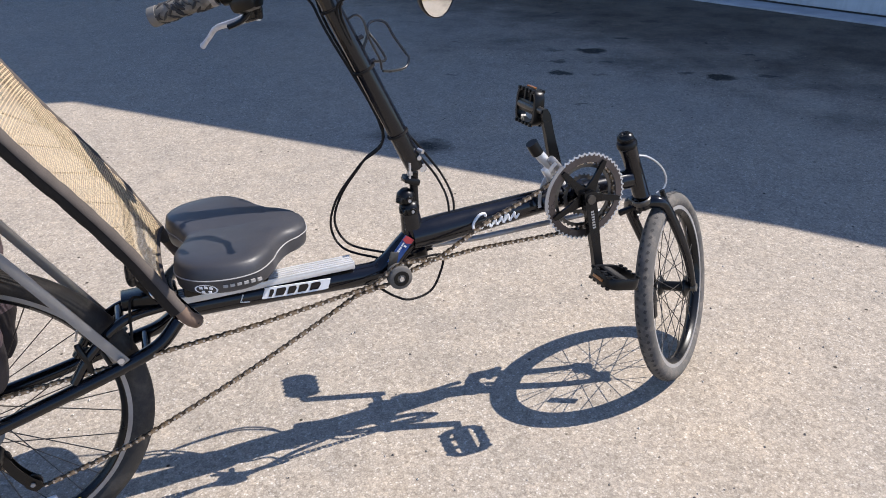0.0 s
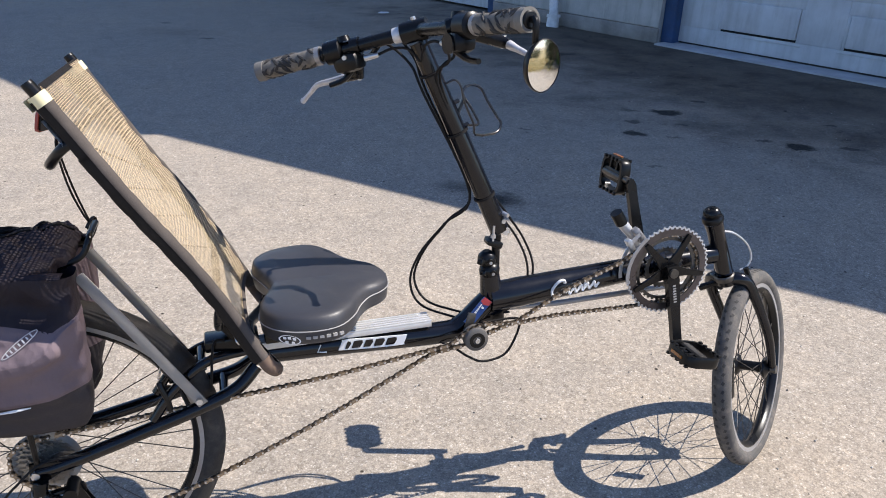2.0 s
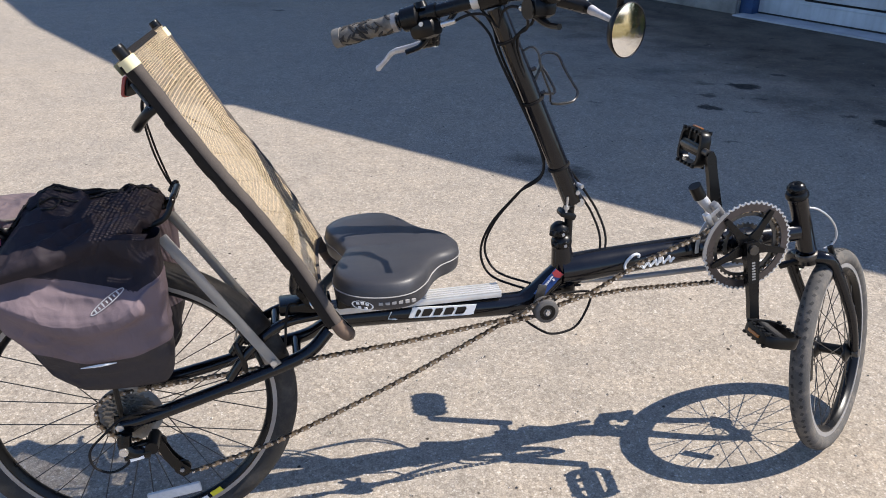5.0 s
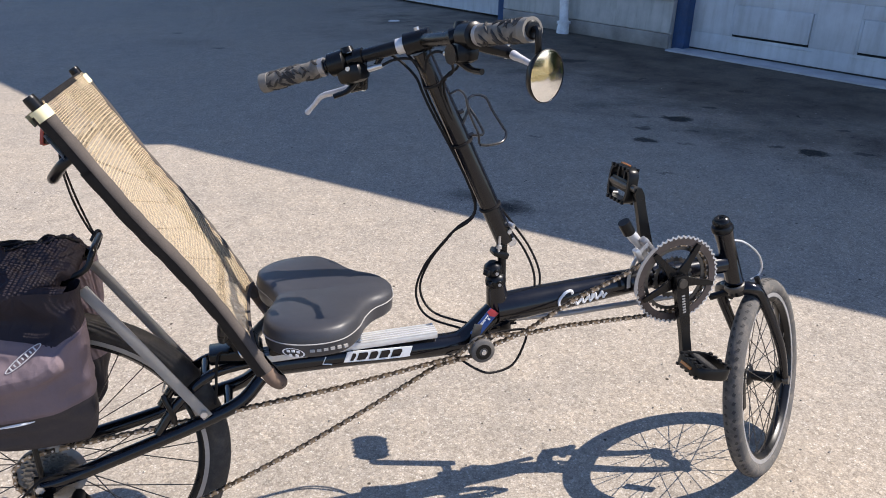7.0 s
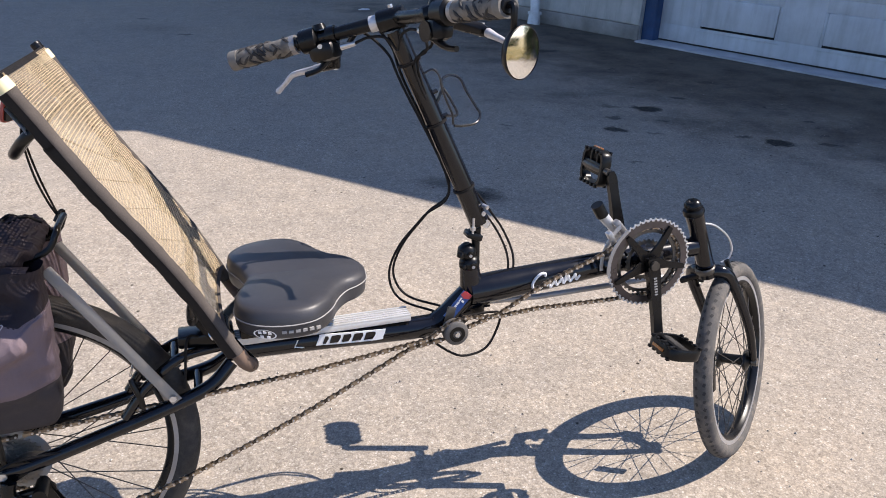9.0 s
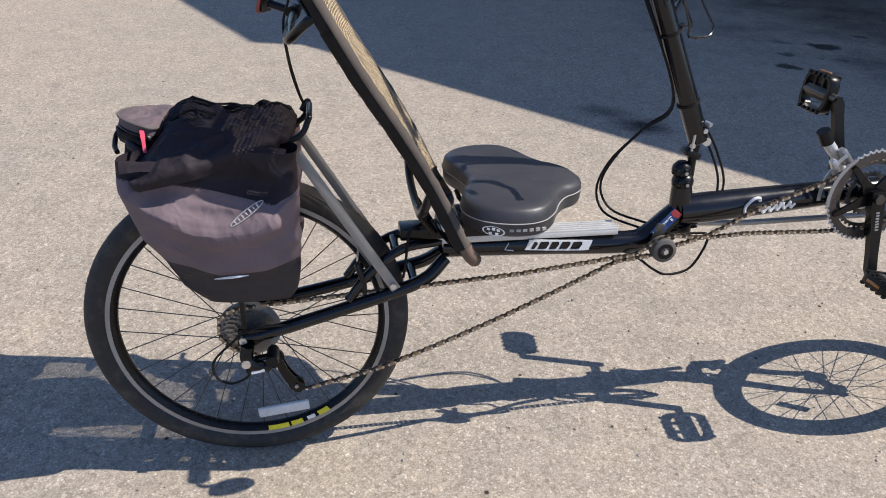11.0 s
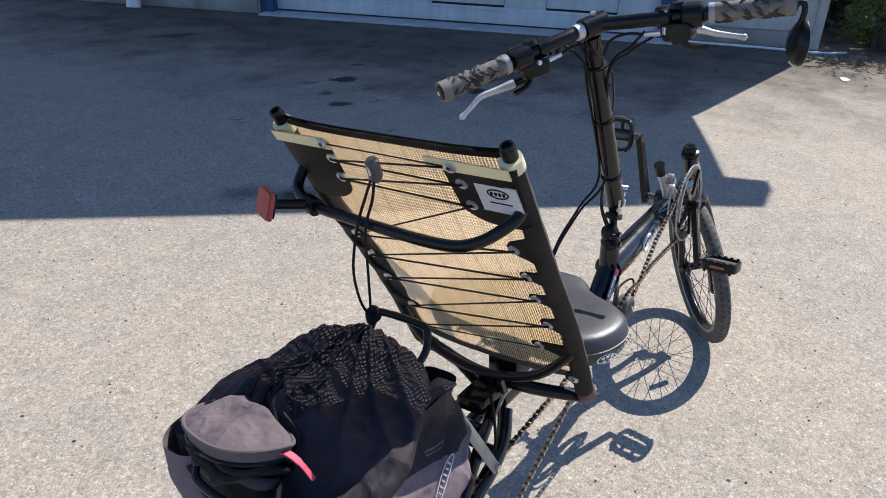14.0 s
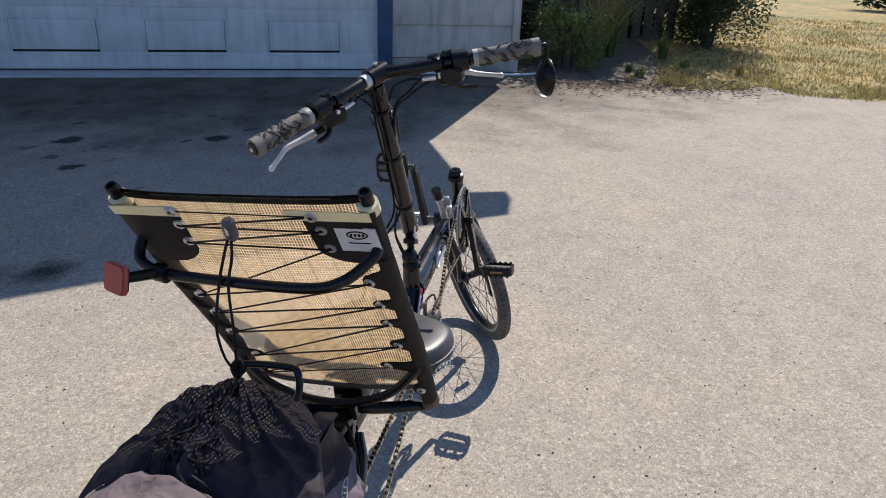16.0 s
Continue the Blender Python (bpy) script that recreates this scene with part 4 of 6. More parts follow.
# idler
idl = part("chain_idler", Shape().lathe([(0.004, -0.014), (0.021, -0.014), (0.0245, -0.012), (0.0255, -0.006), (0.022, -0.003), (0.022, 0.003), (0.0255, 0.006), (0.0245, 0.012), (0.021, 0.014), (0.004, 0.014)], side(0.834, -0.064, 0.468), 28), plain("grey_idler", (0.09, 0.085, 0.08), 0.6, dust=0.4), bike, "grey plastic chain idler with steel bolt")
part("idler_ring", Shape().lathe([(0.009, 0.0142), (0.0165, 0.0142), (0.0165, 0.0152), (0.009, 0.0152)], side(0.834, -0.064, 0.468), 24), BLACK_PLASTIC, idl)
part("idler_bolt", Shape().tube([(0.834, -0.03, 0.468), (0.834, -0.082, 0.468)], 0.0055, 6), STEEL, idl)
part("idler_bracket", Shape().box(side(0.828, -0.045, 0.49, 75), 0.05, 0.018, 0.006, 0.002), DARK_STEEL, idl)

# chain: upper run over the idler to the rings, lower run to the derailleur
CH = []


def run(*pts):
    CH.append([Vector(p) for p in pts])


run(*[(BB.x + 0.078 * math.cos(radians(a)), -0.043, BB.z + 0.078 * math.sin(radians(a))) for a in range(115, -92, -9)], (1.2, -0.047, 0.478), (1.02, -0.052, 0.486), (0.93, -0.058, 0.484),
    (0.85, -0.064, 0.496), (0.815, -0.064, 0.484), (0.78, -0.06, 0.457), (0.66, -0.056, 0.44), (0.544, -0.054, 0.425), (0.327, -0.048, 0.407), (0.03, -0.034, 0.379))
run((BB.x - 0.033, -0.043, BB.z + 0.0707), (1.16, -0.047, 0.583), (1.045, -0.052, 0.545), (0.93, -0.06, 0.49), (0.86, -0.068, 0.476), (0.81, -0.07, 0.458), *smooth([(0.745, -0.056, 0.442), (0.632, -0.055, 0.385), (0.515, -0.054, 0.329), (0.4, -0.053, 0.279), (0.305, -0.053, 0.242), (0.24, -0.053, 0.22), (0.11, -0.055, 0.19)], 4))
run((0.11, -0.055, 0.19), (0.094, -0.055, 0.193), (0.088, -0.055, 0.206), (0.06, -0.05, 0.24), (0.03, -0.045, 0.265), (0.008, -0.04, 0.275), (-0.03, -0.036, 0.287), (-0.05, -0.034, 0.315), (-0.048, -0.034, 0.35), (-0.025, -0.034, 0.373), (0.03, -0.034, 0.379))
chain, chain_in, pins = Shape(), Shape(), Shape()
for line in CH:
    fine = []
    for a, b in zip(line, line[1:]):
        n = max(1, int((b - a).length / 0.001))
        fine += [a.lerp(b, i / n) for i in range(n)]
    step = 0.0127
    acc, last, idx = 0.0, fine[0], 0
    for p in fine[1:]:
        acc += 0.001
        if acc >= step:
            d = (p - last)
            if d.length > 1e-4:
                d.normalize()
                y = Vector((0, 1, 0))
                z = d.cross(y).normalized()
                m = axes(d, z.cross(d).normalized(), z, (p + last) / 2)
                wv = 0.0074 if idx % 2 else 0.005
                q = 0.96 if idx % 2 else 0.8
                prof = [(x * 1.0, y * q) for x, y in ((-0.0098, 0.0), (-0.0086, 0.0034), (-0.0062, 0.0043), (-0.0035, 0.0036), (0, 0.0024), (0.0035, 0.0036), (0.0062, 0.0043), (0.0086, 0.0034), (0.0098, 0), (0.0086, -0.0034), (0.0062, -0.0043), (0.0035, -0.0036), (0, -0.0024), (-0.0035, -0.0036), (-0.0062, -0.0043), (-0.0086, -0.0034))]
                shape_ = chain if idx % 2 else chain_in
                for sgn in (-1, 1):
                    shape_.prism(prof, m @ Matrix.Translation((0, sgn * wv / 2, 0)) @ Matrix.Rotation(radians(90), 4, "X"), 0.0011)
                if not idx % 2:
                    for e in (-0.0063, 0.0063):
                        pins.rod(m @ Vector((e, -0.0047, 0)), m @ Vector((e, 0.0047, 0)), 0.0021, n=7)
                        chain_in.rod(m @ Vector((e, -0.0024, 0)), m @ Vector((e, 0.0024, 0)), 0.0038, n=8)
            last, acc, idx = p, 0.0, idx + 1
chn = tagged(part("chain", chain, CHAIN_STEEL, bike, "dull rust-brown bicycle chain"), kind="stuff")
tagged(part("inner_link_rest", chain_in, CHAIN_DARK, chn), kind="stuff")
tagged(part("link_pin_rest", pins, STEEL, chn), kind="stuff")

# cassette and rear derailleur
CASS = plain("cassette_steel", (0.3, 0.285, 0.26), 0.38, 0.85, var=0.3, dust=0.08)
cas = part("cassette", Shape().lathe([(0.006, 0.02), (0.019, 0.02), (0.019, 0.058), (0.014, 0.06), (0.006, 0.06)], side(0.008, 0, 0.322), 24), DARK_STEEL, rear, "greasy steel rear cassette")
for i, (r, n) in enumerate(((0.05, 28), (0.044, 24), (0.039, 21), (0.034, 18), (0.03, 16), (0.027, 14), (0.024, 13))):
    sp = []
    for q in range(n):
        for d, rr in ((-0.3, r - 0.0035), (-0.12, r + 0.001), (0.12, r + 0.001), (0.3, r - 0.0035)):
            sp.append((rr * math.cos(2 * math.pi * (q + d) / n), rr * math.sin(2 * math.pi * (q + d) / n)))
    part("sprocket", Shape().prism(sp, side(0.008, -0.026 - i * 0.0045, 0.322, i * 7), 0.002), CASS, cas, sharp=25)
part("spoke_guard", Shape().lathe([(0.028, 0.02), (0.062, 0.021), (0.062, 0.0225), (0.028, 0.0225)], side(0.008, 0, 0.322), 40), plain("clear_guard", (0.26, 0.255, 0.245), 0.35), rear)
rd = part("rear_derailleur", Shape().tube(smooth([(0.008, -0.083, 0.318), (0.005, -0.088, 0.295), (0.02, -0.088, 0.278), (0.045, -0.082, 0.272)], 4), 0.013, 10), BLACK_METAL, bike, "black rear derailleur")
part("derailleur_bolt", Shape().tube([(0.004, -0.075, 0.29), (0.004, -0.104, 0.29)], 0.0085, 12), STEEL, rd)
part("parallelogram", Shape().box(side(0.026, -0.092, 0.274, 10), 0.052, 0.011, 0.012, 0.004), BLACK_METAL, rd)
part("parallelogram", Shape().box(side(0.026, -0.08, 0.288, 10), 0.054, 0.01, 0.014, 0.004), BLACK_METAL, rd)
part("derailleur_knuckle", Shape().tube([(0.052, -0.096, 0.286), (0.052, -0.05, 0.284)], 0.0125, 12), BLACK_PLASTIC, rd)
part("derailleur_spring", Shape().tube([(0.03, -0.084, 0.28), (0.046, -0.084, 0.284)], 0.006, 10), STEEL, rd)
part("derailleur_badge", Shape().box(side(0.024, -0.0985, 0.27, 10), 0.026, 0.006, 0.001), WHITE, rd)
arc = [(0.048, 0.297), (0.06, 0.293), (0.068, 0.272), (0.078, 0.245), (0.092, 0.222), (0.106, 0.206), (0.104, 0.192), (0.09, 0.188), (0.078, 0.205), (0.064, 0.232), (0.055, 0.26)]
for v in (-0.062, -0.048):
    part("cage_plate", Shape().prism([(p.x, p.y) for p in smooth([(u, w, 0) for u, w in arc], 3)], side(0, v, 0), 0.0022), BLACK_METAL, rd)
for u, w in ((0.056, 0.272), (0.092, 0.204)):
    part("jockey_wheel", Shape().lathe([(0.003, -0.004), (0.0165, -0.003), (0.0165, 0.003), (0.003, 0.004)], side(u, -0.055, w), 16), BLACK_PLASTIC, rd)
    part("jockey_bolt", Shape().tube([(u, -0.045, w), (u, -0.067, w)], 0.0042, 8), DULL_ALLOY, rd)
part("gear_cable", Shape().tube(smooth([(0.1, -0.068, 0.352), (0.02, -0.085, 0.358), (-0.03, -0.086, 0.322), (-0.058, -0.086, 0.29), (-0.056, -0.086, 0.255), (-0.03, -0.086, 0.238), (0.0, -0.086, 0.25), (0.008, -0.086, 0.268)], 6), 0.0025, 6), CORD, rd)

# steering column and handlebar
piv = part("steering_post", Shape().tube([(0.893, 0, 0.52), (0.888, 0, 0.57), (0.885, 0, 0.60)], [0.025, 0.021, 0.017], 18), BLACK_PAINT, bike)
part("lower_cup", Shape().tube([(0.899, 0, 0.492), (0.905, 0, 0.466)], [0.022, 0.017], 16), BLACK_METAL, bike)
part("post_flange", Shape().lathe([(-0.006, 0.018), (-0.003, 0.0255), (0.003, 0.0255), (0.007, 0.02)], Matrix.Translation((0.888, 0, 0.575)), 20), BLACK_METAL, piv)
for u, w, k_ in ((0.886, 0.589, 1.0), (0.88, 0.614, 0.9)):
    part("clamp_block", Shape().tube([(u + 0.001, -0.002, w - 0.014), (u, -0.002, w - 0.009), (u, -0.002, w), (u - 0.001, -0.002, w + 0.009), (u - 0.002, -0.002, w + 0.016)], [0.016 * k_, 0.021 * k_, 0.022 * k_, 0.019 * k_, 0.009 * k_], 18), BLACK_METAL, piv)
    part("clamp_lug", Shape().box(Matrix.Translation((u - 0.015, -0.014, w - 0.003)) @ Matrix.Rotation(0.6, 4, "Z") @ Matrix.Rotation(0.3, 4, "Y"), 0.02, 0.014, 0.013, 0.004), BLACK_METAL, piv)
    part("clamp_bolt", Shape().tube([(u + 0.001, -0.018, w - 0.002), (u, -0.0255, w - 0.003)], 0.0068, 12), BLACK_METAL, piv)
    part("bolt_head", Shape().tube([(u, -0.025, w - 0.003), (u, -0.0268, w - 0.003)], 0.0038, 6), DULL_ALLOY, piv)
part("column_link", Shape().tube([(0.9, 0, 0.592), (0.9, 0, 0.63), (0.899, 0, 0.662)], [0.0085, 0.0085, 0.012], 12), BLACK_METAL, piv)
part("link_fork", Shape().box(Matrix.Translation((0.893, -0.003, 0.647)) @ Matrix.Rotation(radians(22), 4, "Y"), 0.034, 0.03, 0.014, 0.004).box(Matrix.Translation((0.883, -0.006, 0.654)) @ Matrix.Rotation(radians(-30), 4, "Y"), 0.014, 0.02, 0.008, 0.002), BLACK_METAL, piv)
part("link_rod", Shape().tube([(0.887, -0.016, 0.655), (0.889, -0.016, 0.688)], 0.0027, 8), STEEL, piv)
part("link_collar", Shape().tube([(0.8875, -0.016, 0.662), (0.888, -0.016, 0.669)], 0.0055, 10), STEEL, piv)
part("link_eye", Shape().tube([(0.917, -0.016, 0.672), (0.917, 0.016, 0.672)], 0.0085, 12), STEEL, piv, "bright link bolt at the column foot")
part("link_bolt", Shape().tube([(0.909, -0.019, 0.695), (0.909, 0.019, 0.695)], 0.005, 10), STEEL, piv)
col = part("stem_column", Shape().tube([(0.906, 0, 0.672), (0.868, 0, 0.76), (0.74, 0, 1.05)], [0.0195, 0.0195, 0.0175], 18), BLACK_PAINT, bike, "long black steering column")
part("column_bolt", Shape().tube([(0.91, -0.01, 0.71), (0.916, -0.022, 0.708)], 0.0048, 8), STEEL, col)
BC = Vector((0.733, -0.007, 1.069))
BL = Vector((0.466, 0.14, 0.99))
BR = Vector((0.818, -0.318, 1.105))
bar_pts = smooth([BL, BL.lerp(BC, 0.45), BL.lerp(BC, 0.8), BC, BR.lerp(BC, 0.8), BR.lerp(BC, 0.45), BR], 5)
hbar = part("handlebar", Shape().tube(bar_pts, 0.0122, 14), BLACK_METAL, bike, "black swept handlebar, turned to its left")
dl, dr = (BL - BC).normalized(), (BR - BC).normalized()
part("stem_clamp", Shape().tube([BC + dl * 0.024, BC - dl * 0.024], 0.0195, 16), BLACK_METAL, hbar)
part("shim", Shape().tube([BC + dl * 0.026, BC + dl * 0.04], 0.0142, 16), ALLOY, hbar, "bright handlebar shim")
part("clamp_screw", Shape().tube([BC + Vector((0, 0, 0.012)), BC + Vector((-0.004, 0, 0.024))], 0.0048, 8), STEEL, hbar)


def grip(end, inward, parent):
    """Rubber grip, gear shifter and brake lever on one end of the bar."""
    d = inward
    up = (Vector((0, 0, 1)) - d * d.z).normalized()
    fw = d.cross(up)
    gp = part("grip", Shape().tube([end + d * 0.004, end + d * 0.03, end + d * 0.09, end + d * 0.122], [0.0165, 0.017, 0.0155, 0.017], 18), GRIP_BODY, parent, "black and grey patterned rubber grip")
    rnd = random.Random(4)
    sp = Shape()
    for i in range(64):
        t0, a0, lean = 0.016 + 0.1 * rnd.random(), rnd.random() * 6.283, rnd.choice((-1, 1))
        pts = []
        for q in range(4):
            a = a0 + (q - 1.5) * 0.3
            t = t0 + (q - 1.5) * 0.0052 * lean
            pts.append(end + d * t + (up * math.cos(a) + fw * math.sin(a)) * 0.0162)
        sp.tube(pts, [0.0007, 0.0026, 0.0028, 0.0008], 6)
    part("grip_pattern", sp, RUBBER, gp)
    part("grip_end", Shape().tube([end - d * 0.002, end + d * 0.014], 0.0182, 18), GRIP_GREY, gp, "pale grey grip end")
    part("end_plug", Shape().tube([end - d * 0.005, end - d * 0.003, end + d * 0.006], [0.011, 0.0135, 0.0135], 16), BLACK_PLASTIC, gp)
    part("plug_screw", Shape().tube([end - d * 0.0065, end - d * 0.003], 0.0042, 10), STEEL, gp)
    part("grip_collar", Shape().tube([end + d * 0.121, end + d * 0.131], 0.0172, 16), DULL_ALLOY, gp, "silver grip clamp ring")
    sh = part("gear_shifter", Shape().tube([end + d * 0.138, end + d * 0.142, end + d * 0.172, end + d * 0.176], [0.016, 0.0215, 0.0225, 0.016], 16), BLACK_PLASTIC, parent)
    c = end + d * 0.18 - up * 0.024
    part("shifter_body", Shape().box(axes(d, fw, up, c) @ Matrix.Rotation(0.25, 4, "Z"), 0.056, 0.042, 0.036, 0.013), BLACK_PLASTIC, sh)
    part("thumb_lever", Shape().tube(smooth([c - up * 0.012 - fw * 0.012, c - up * 0.028 - d * 0.02, c - up * 0.032 - d * 0.05], 4), [0.006] * 4 + [0.005] * 5, 8), BLACK_PLASTIC, sh)
    part("cable_adjuster", Shape().tube([c + d * 0.03, c + d * 0.058], [0.006, 0.0045], 10), STEEL, sh)
    part("gear_window", Shape().tube([end + d * 0.18 + up * 0.014, end + d * 0.18 + up * 0.024], [0.014, 0.011], 12), BLACK_PLASTIC, sh)
    part("shifter_screw", Shape().tube([c + fw * 0.018 + up * 0.01, c + fw * 0.0245 + up * 0.01], 0.0042, 8), STEEL, sh)
    part("shifter_screw", Shape().tube([c - fw * 0.018 - d * 0.012, c - fw * 0.0245 - d * 0.012], 0.0036, 8), STEEL, sh)
    part("shifter_cover", Shape().lathe([(0.0, 0.006), (0.012, 0.005), (0.0165, 0.0), (0.0165, -0.004), (0.0, -0.004)], axes(d, up, fw, c - fw * 0.022 - up * 0.002), 20, closed=False), BLACK_METAL, sh)
    part("cover_rim", Shape().tube([c - fw * 0.024 + d * (0.0155 * math.cos(q * 0.3927)) + up * (0.0155 * math.sin(q * 0.3927) - 0.002) for q in range(16)], 0.0009, 6, closed=True), ALLOY, sh)
    part("bar_clamp", Shape().tube([end + d * 0.196, end + d * 0.208], 0.0158, 16), BLACK_METAL, sh)
    part("clamp_bolt", Shape().tube([end + d * 0.202 - up * 0.014 - fw * 0.012, end + d * 0.202 - up * 0.026 - fw * 0.012], 0.0042, 8), STEEL, sh)
    part("housing", Shape().tube(smooth([c + d * 0.056, c + d * 0.085 + up * 0.004, c + d * 0.115 - up * 0.004, c + d * 0.13 - up * 0.03], 5), 0.0025, 7), CORD, sh)
    return d, up, fw


DLI, DRI = -(BL - BL.lerp(BC, 0.45)).normalized(), -(BR - BR.lerp(BC, 0.45)).normalized()
grip(BL, DLI, hbar)
grip(BR, DRI, hbar)


def lever(root, knee, tip, clamp):
    lv = part("brake_lever", Shape().tube(smooth([root.lerp(knee, 0.25), root.lerp(knee, 0.6), knee, knee.lerp(tip, 0.5), tip], 4), [0.0075, 0.008, 0.0078, 0.007, 0.0066, 0.0062, 0.0058, 0.0056, 0.0054, 0.0052, 0.005, 0.0048, 0.0046, 0.0045, 0.0044, 0.005, 0.0054], 10), LEVER, hbar, "worn silver brake lever")
    part("lever_body", Shape().tube([clamp, clamp.lerp(root, 0.6), root, root.lerp(knee, 0.3)], [0.013, 0.012, 0.011, 0.0085], 10), BLACK_METAL, lv)
    part("lever_pivot", Shape().tube([root + Vector((0, 0, 0.011)), root - Vector((0, 0, 0.011))], 0.0052, 8), STEEL, lv)
    part("lever_tip", Shape().lathe([(0.0, 0.0062), (0.0044, 0.0044), (0.0062, 0.0), (0.0044, -0.0044), (0.0, -0.0062)], Matrix.Translation(tip), 12, closed=False), LEVER, lv)
    part("lever_clamp", Shape().tube([clamp + DLI * 0.008, clamp - DLI * 0.008], 0.0165, 12), BLACK_METAL, lv)


lever(Vector((0.645, 0.076, 0.986)), Vector((0.573, 0.13, 0.962)), Vector((0.546, 0.154, 0.929)), BL + DLI * 0.2)
rc = BR + DRI * 0.2
lever(Vector((0.85, -0.14, 1.058)), Vector((0.866, -0.185, 1.046)), Vector((0.864, -0.235, 1.042)), rc)

part("bar_computer", Shape().box(axes(dr, dr.cross(Vector((0, 0, 1))).normalized(), Vector((0, 0, 1)), Vector((0.795, -0.117, 1.09))), 0.042, 0.03, 0.02, 0.005), BLACK_PLASTIC, hbar, "small black bar computer")

# mirror on the right end of the bar
MN = Vector((0.45, -0.89, -0.03)).normalized()
MX = MN.orthogonal().normalized()
MC = Vector((0.835, -0.332, 1.042))
MM = axes(MX, MN.cross(MX), MN, MC)
mir = part("mirror_shell", Shape().lathe([(0.0, -0.018), (0.021, -0.016), (0.034, -0.008), (0.0382, 0.0), (0.0382, 0.003), (0.0368, 0.004), (0.0362, 0.002), (0.0, 0.002)], MM, 36, closed=False), BLACK_PLASTIC, bike, "round black bar-end mirror")
part("mirror_glass", Shape().lathe([(0.0, 0.0052), (0.012, 0.005), (0.026, 0.0042), (0.0366, 0.003)], MM, 36, closed=False), MIRROR_GLASS, mir, "slightly convex round mirror glass")
part("mirror_arm", Shape().tube(smooth([BR - DRI * 0.002, BR - DRI * 0.014, BR - DRI * 0.016 - Vector((0, 0, 0.02)), MC - MN * 0.016], 4), 0.005, 8), BLACK_PLASTIC, mir)

# bottle cage on the column
bc = part("bottle_cage", Shape().tube(smooth([(0.79, -0.004, 0.972), (0.806, -0.01, 0.98), (0.818, -0.014, 0.968), (0.823, -0.014, 0.945), (0.834, -0.012, 0.918), (0.846, -0.006, 0.895), (0.85, 0.0, 0.875)], 4), 0.0021, 8), CAGE_WIRE, bike, "bent steel wire bottle cage")
part("cage_wire", Shape().tube(smooth([(0.836, 0.0, 0.892), (0.866, 0.022, 0.889), (0.855, 0.034, 0.918), (0.842, 0.046, 0.942), (0.85, 0.054, 0.956), (0.868, 0.058, 0.958), (0.884, 0.056, 0.95), (0.894, 0.05, 0.928), (0.912, 0.044, 0.898), (0.92, 0.04, 0.883), (0.908, 0.03, 0.868), (0.872, 0.01, 0.868), (0.852, 0.0, 0.872)], 5), 0.0026, 8), CAGE_WIRE, bc)
part("cage_plate", Shape().box(Matrix.Translation((0.817, 0, 0.92)) @ Matrix.Rotation(radians(24), 4, "Y"), 0.005, 0.014, 0.06, 0.002), CAGE_WIRE, bc)
for w, u in ((0.935, 0.806), (0.89, 0.826)):
    part("cage_bolt", Shape().tube([(u, 0, w), (u + 0.012, 0, w + 0.005)], 0.0042, 8), CAGE_WIRE, bc)

# cables
for i, pts in enumerate((
        [BL + DLI * 0.235 + Vector((0.0, 0, -0.02)), Vector((0.70, 0.03, 1.06)), Vector((0.735, 0.008, 1.02)), Vector((0.757, 0.012, 0.96)), Vector((0.848, 0.016, 0.757)), Vector((0.81, 0.04, 0.69)), Vector((0.765, 0.066, 0.62)),
         Vector((0.745, 0.078, 0.555)), Vector((0.765, 0.06, 0.507)), Vector((0.82, 0.02, 0.492)), Vector((0.868, -0.012, 0.49)), Vector((0.93, -0.01, 0.487))],
        [BL + DLI * 0.22 + Vector((0.0, 0, -0.03)), Vector((0.685, 0.045, 1.045)), Vector((0.727, 0.012, 1.01)), Vector((0.75, 0.0, 0.955)), Vector((0.842, 0.0, 0.755)), Vector((0.8, 0.034, 0.685)), Vector((0.753, 0.06, 0.615)),
         Vector((0.734, 0.07, 0.55)), Vector((0.752, 0.056, 0.5)), Vector((0.81, 0.016, 0.482)), Vector((0.86, -0.02, 0.478)), Vector((0.925, -0.03, 0.482)), Vector((0.942, -0.04, 0.478)), Vector((0.93, -0.045, 0.441)), Vector((0.906, -0.045, 0.406)), Vector((0.86, -0.045, 0.398)), Vector((0.826, -0.045, 0.415)), Vector((0.79, -0.03, 0.44)), Vector((0.76, -0.01, 0.446))],
        [BR + DRI * 0.235 + Vector((0, 0, -0.02)), Vector((0.79, -0.06, 1.03)), Vector((0.775, -0.022, 0.98)), Vector((0.86, 0.0, 0.79)), Vector((0.925, 0.04, 0.69)), Vector((0.975, 0.06, 0.62)), Vector((0.995, 0.05, 0.56)), Vector((0.985, 0.035, 0.49))],
        [BR + DRI * 0.22 + Vector((0, 0, -0.03)), Vector((0.78, -0.06, 1.02)), Vector((0.77, -0.024, 0.975)), Vector((0.868, 0.004, 0.785)), Vector((0.94, 0.045, 0.69)), Vector((0.99, 0.065, 0.62)), Vector((1.008, 0.05, 0.56)), Vector((0.99, 0.03, 0.5))])):
    part("cable", Shape().tube(smooth(pts, 6), 0.0026, 7), CORD, bike, "black cable housing" if i == 0 else "")
for t in (0.2, 0.55, 0.85):
    p = Vector((0.906, 0, 0.672)).lerp(Vector((0.74, 0, 1.05)), t)
    d = Vector((-0.166, 0, 0.378)).normalized()
    part("cable_tie", Shape().tube([p - d * 0.002, p + d * 0.002], 0.0225, 14), CORD, bike)

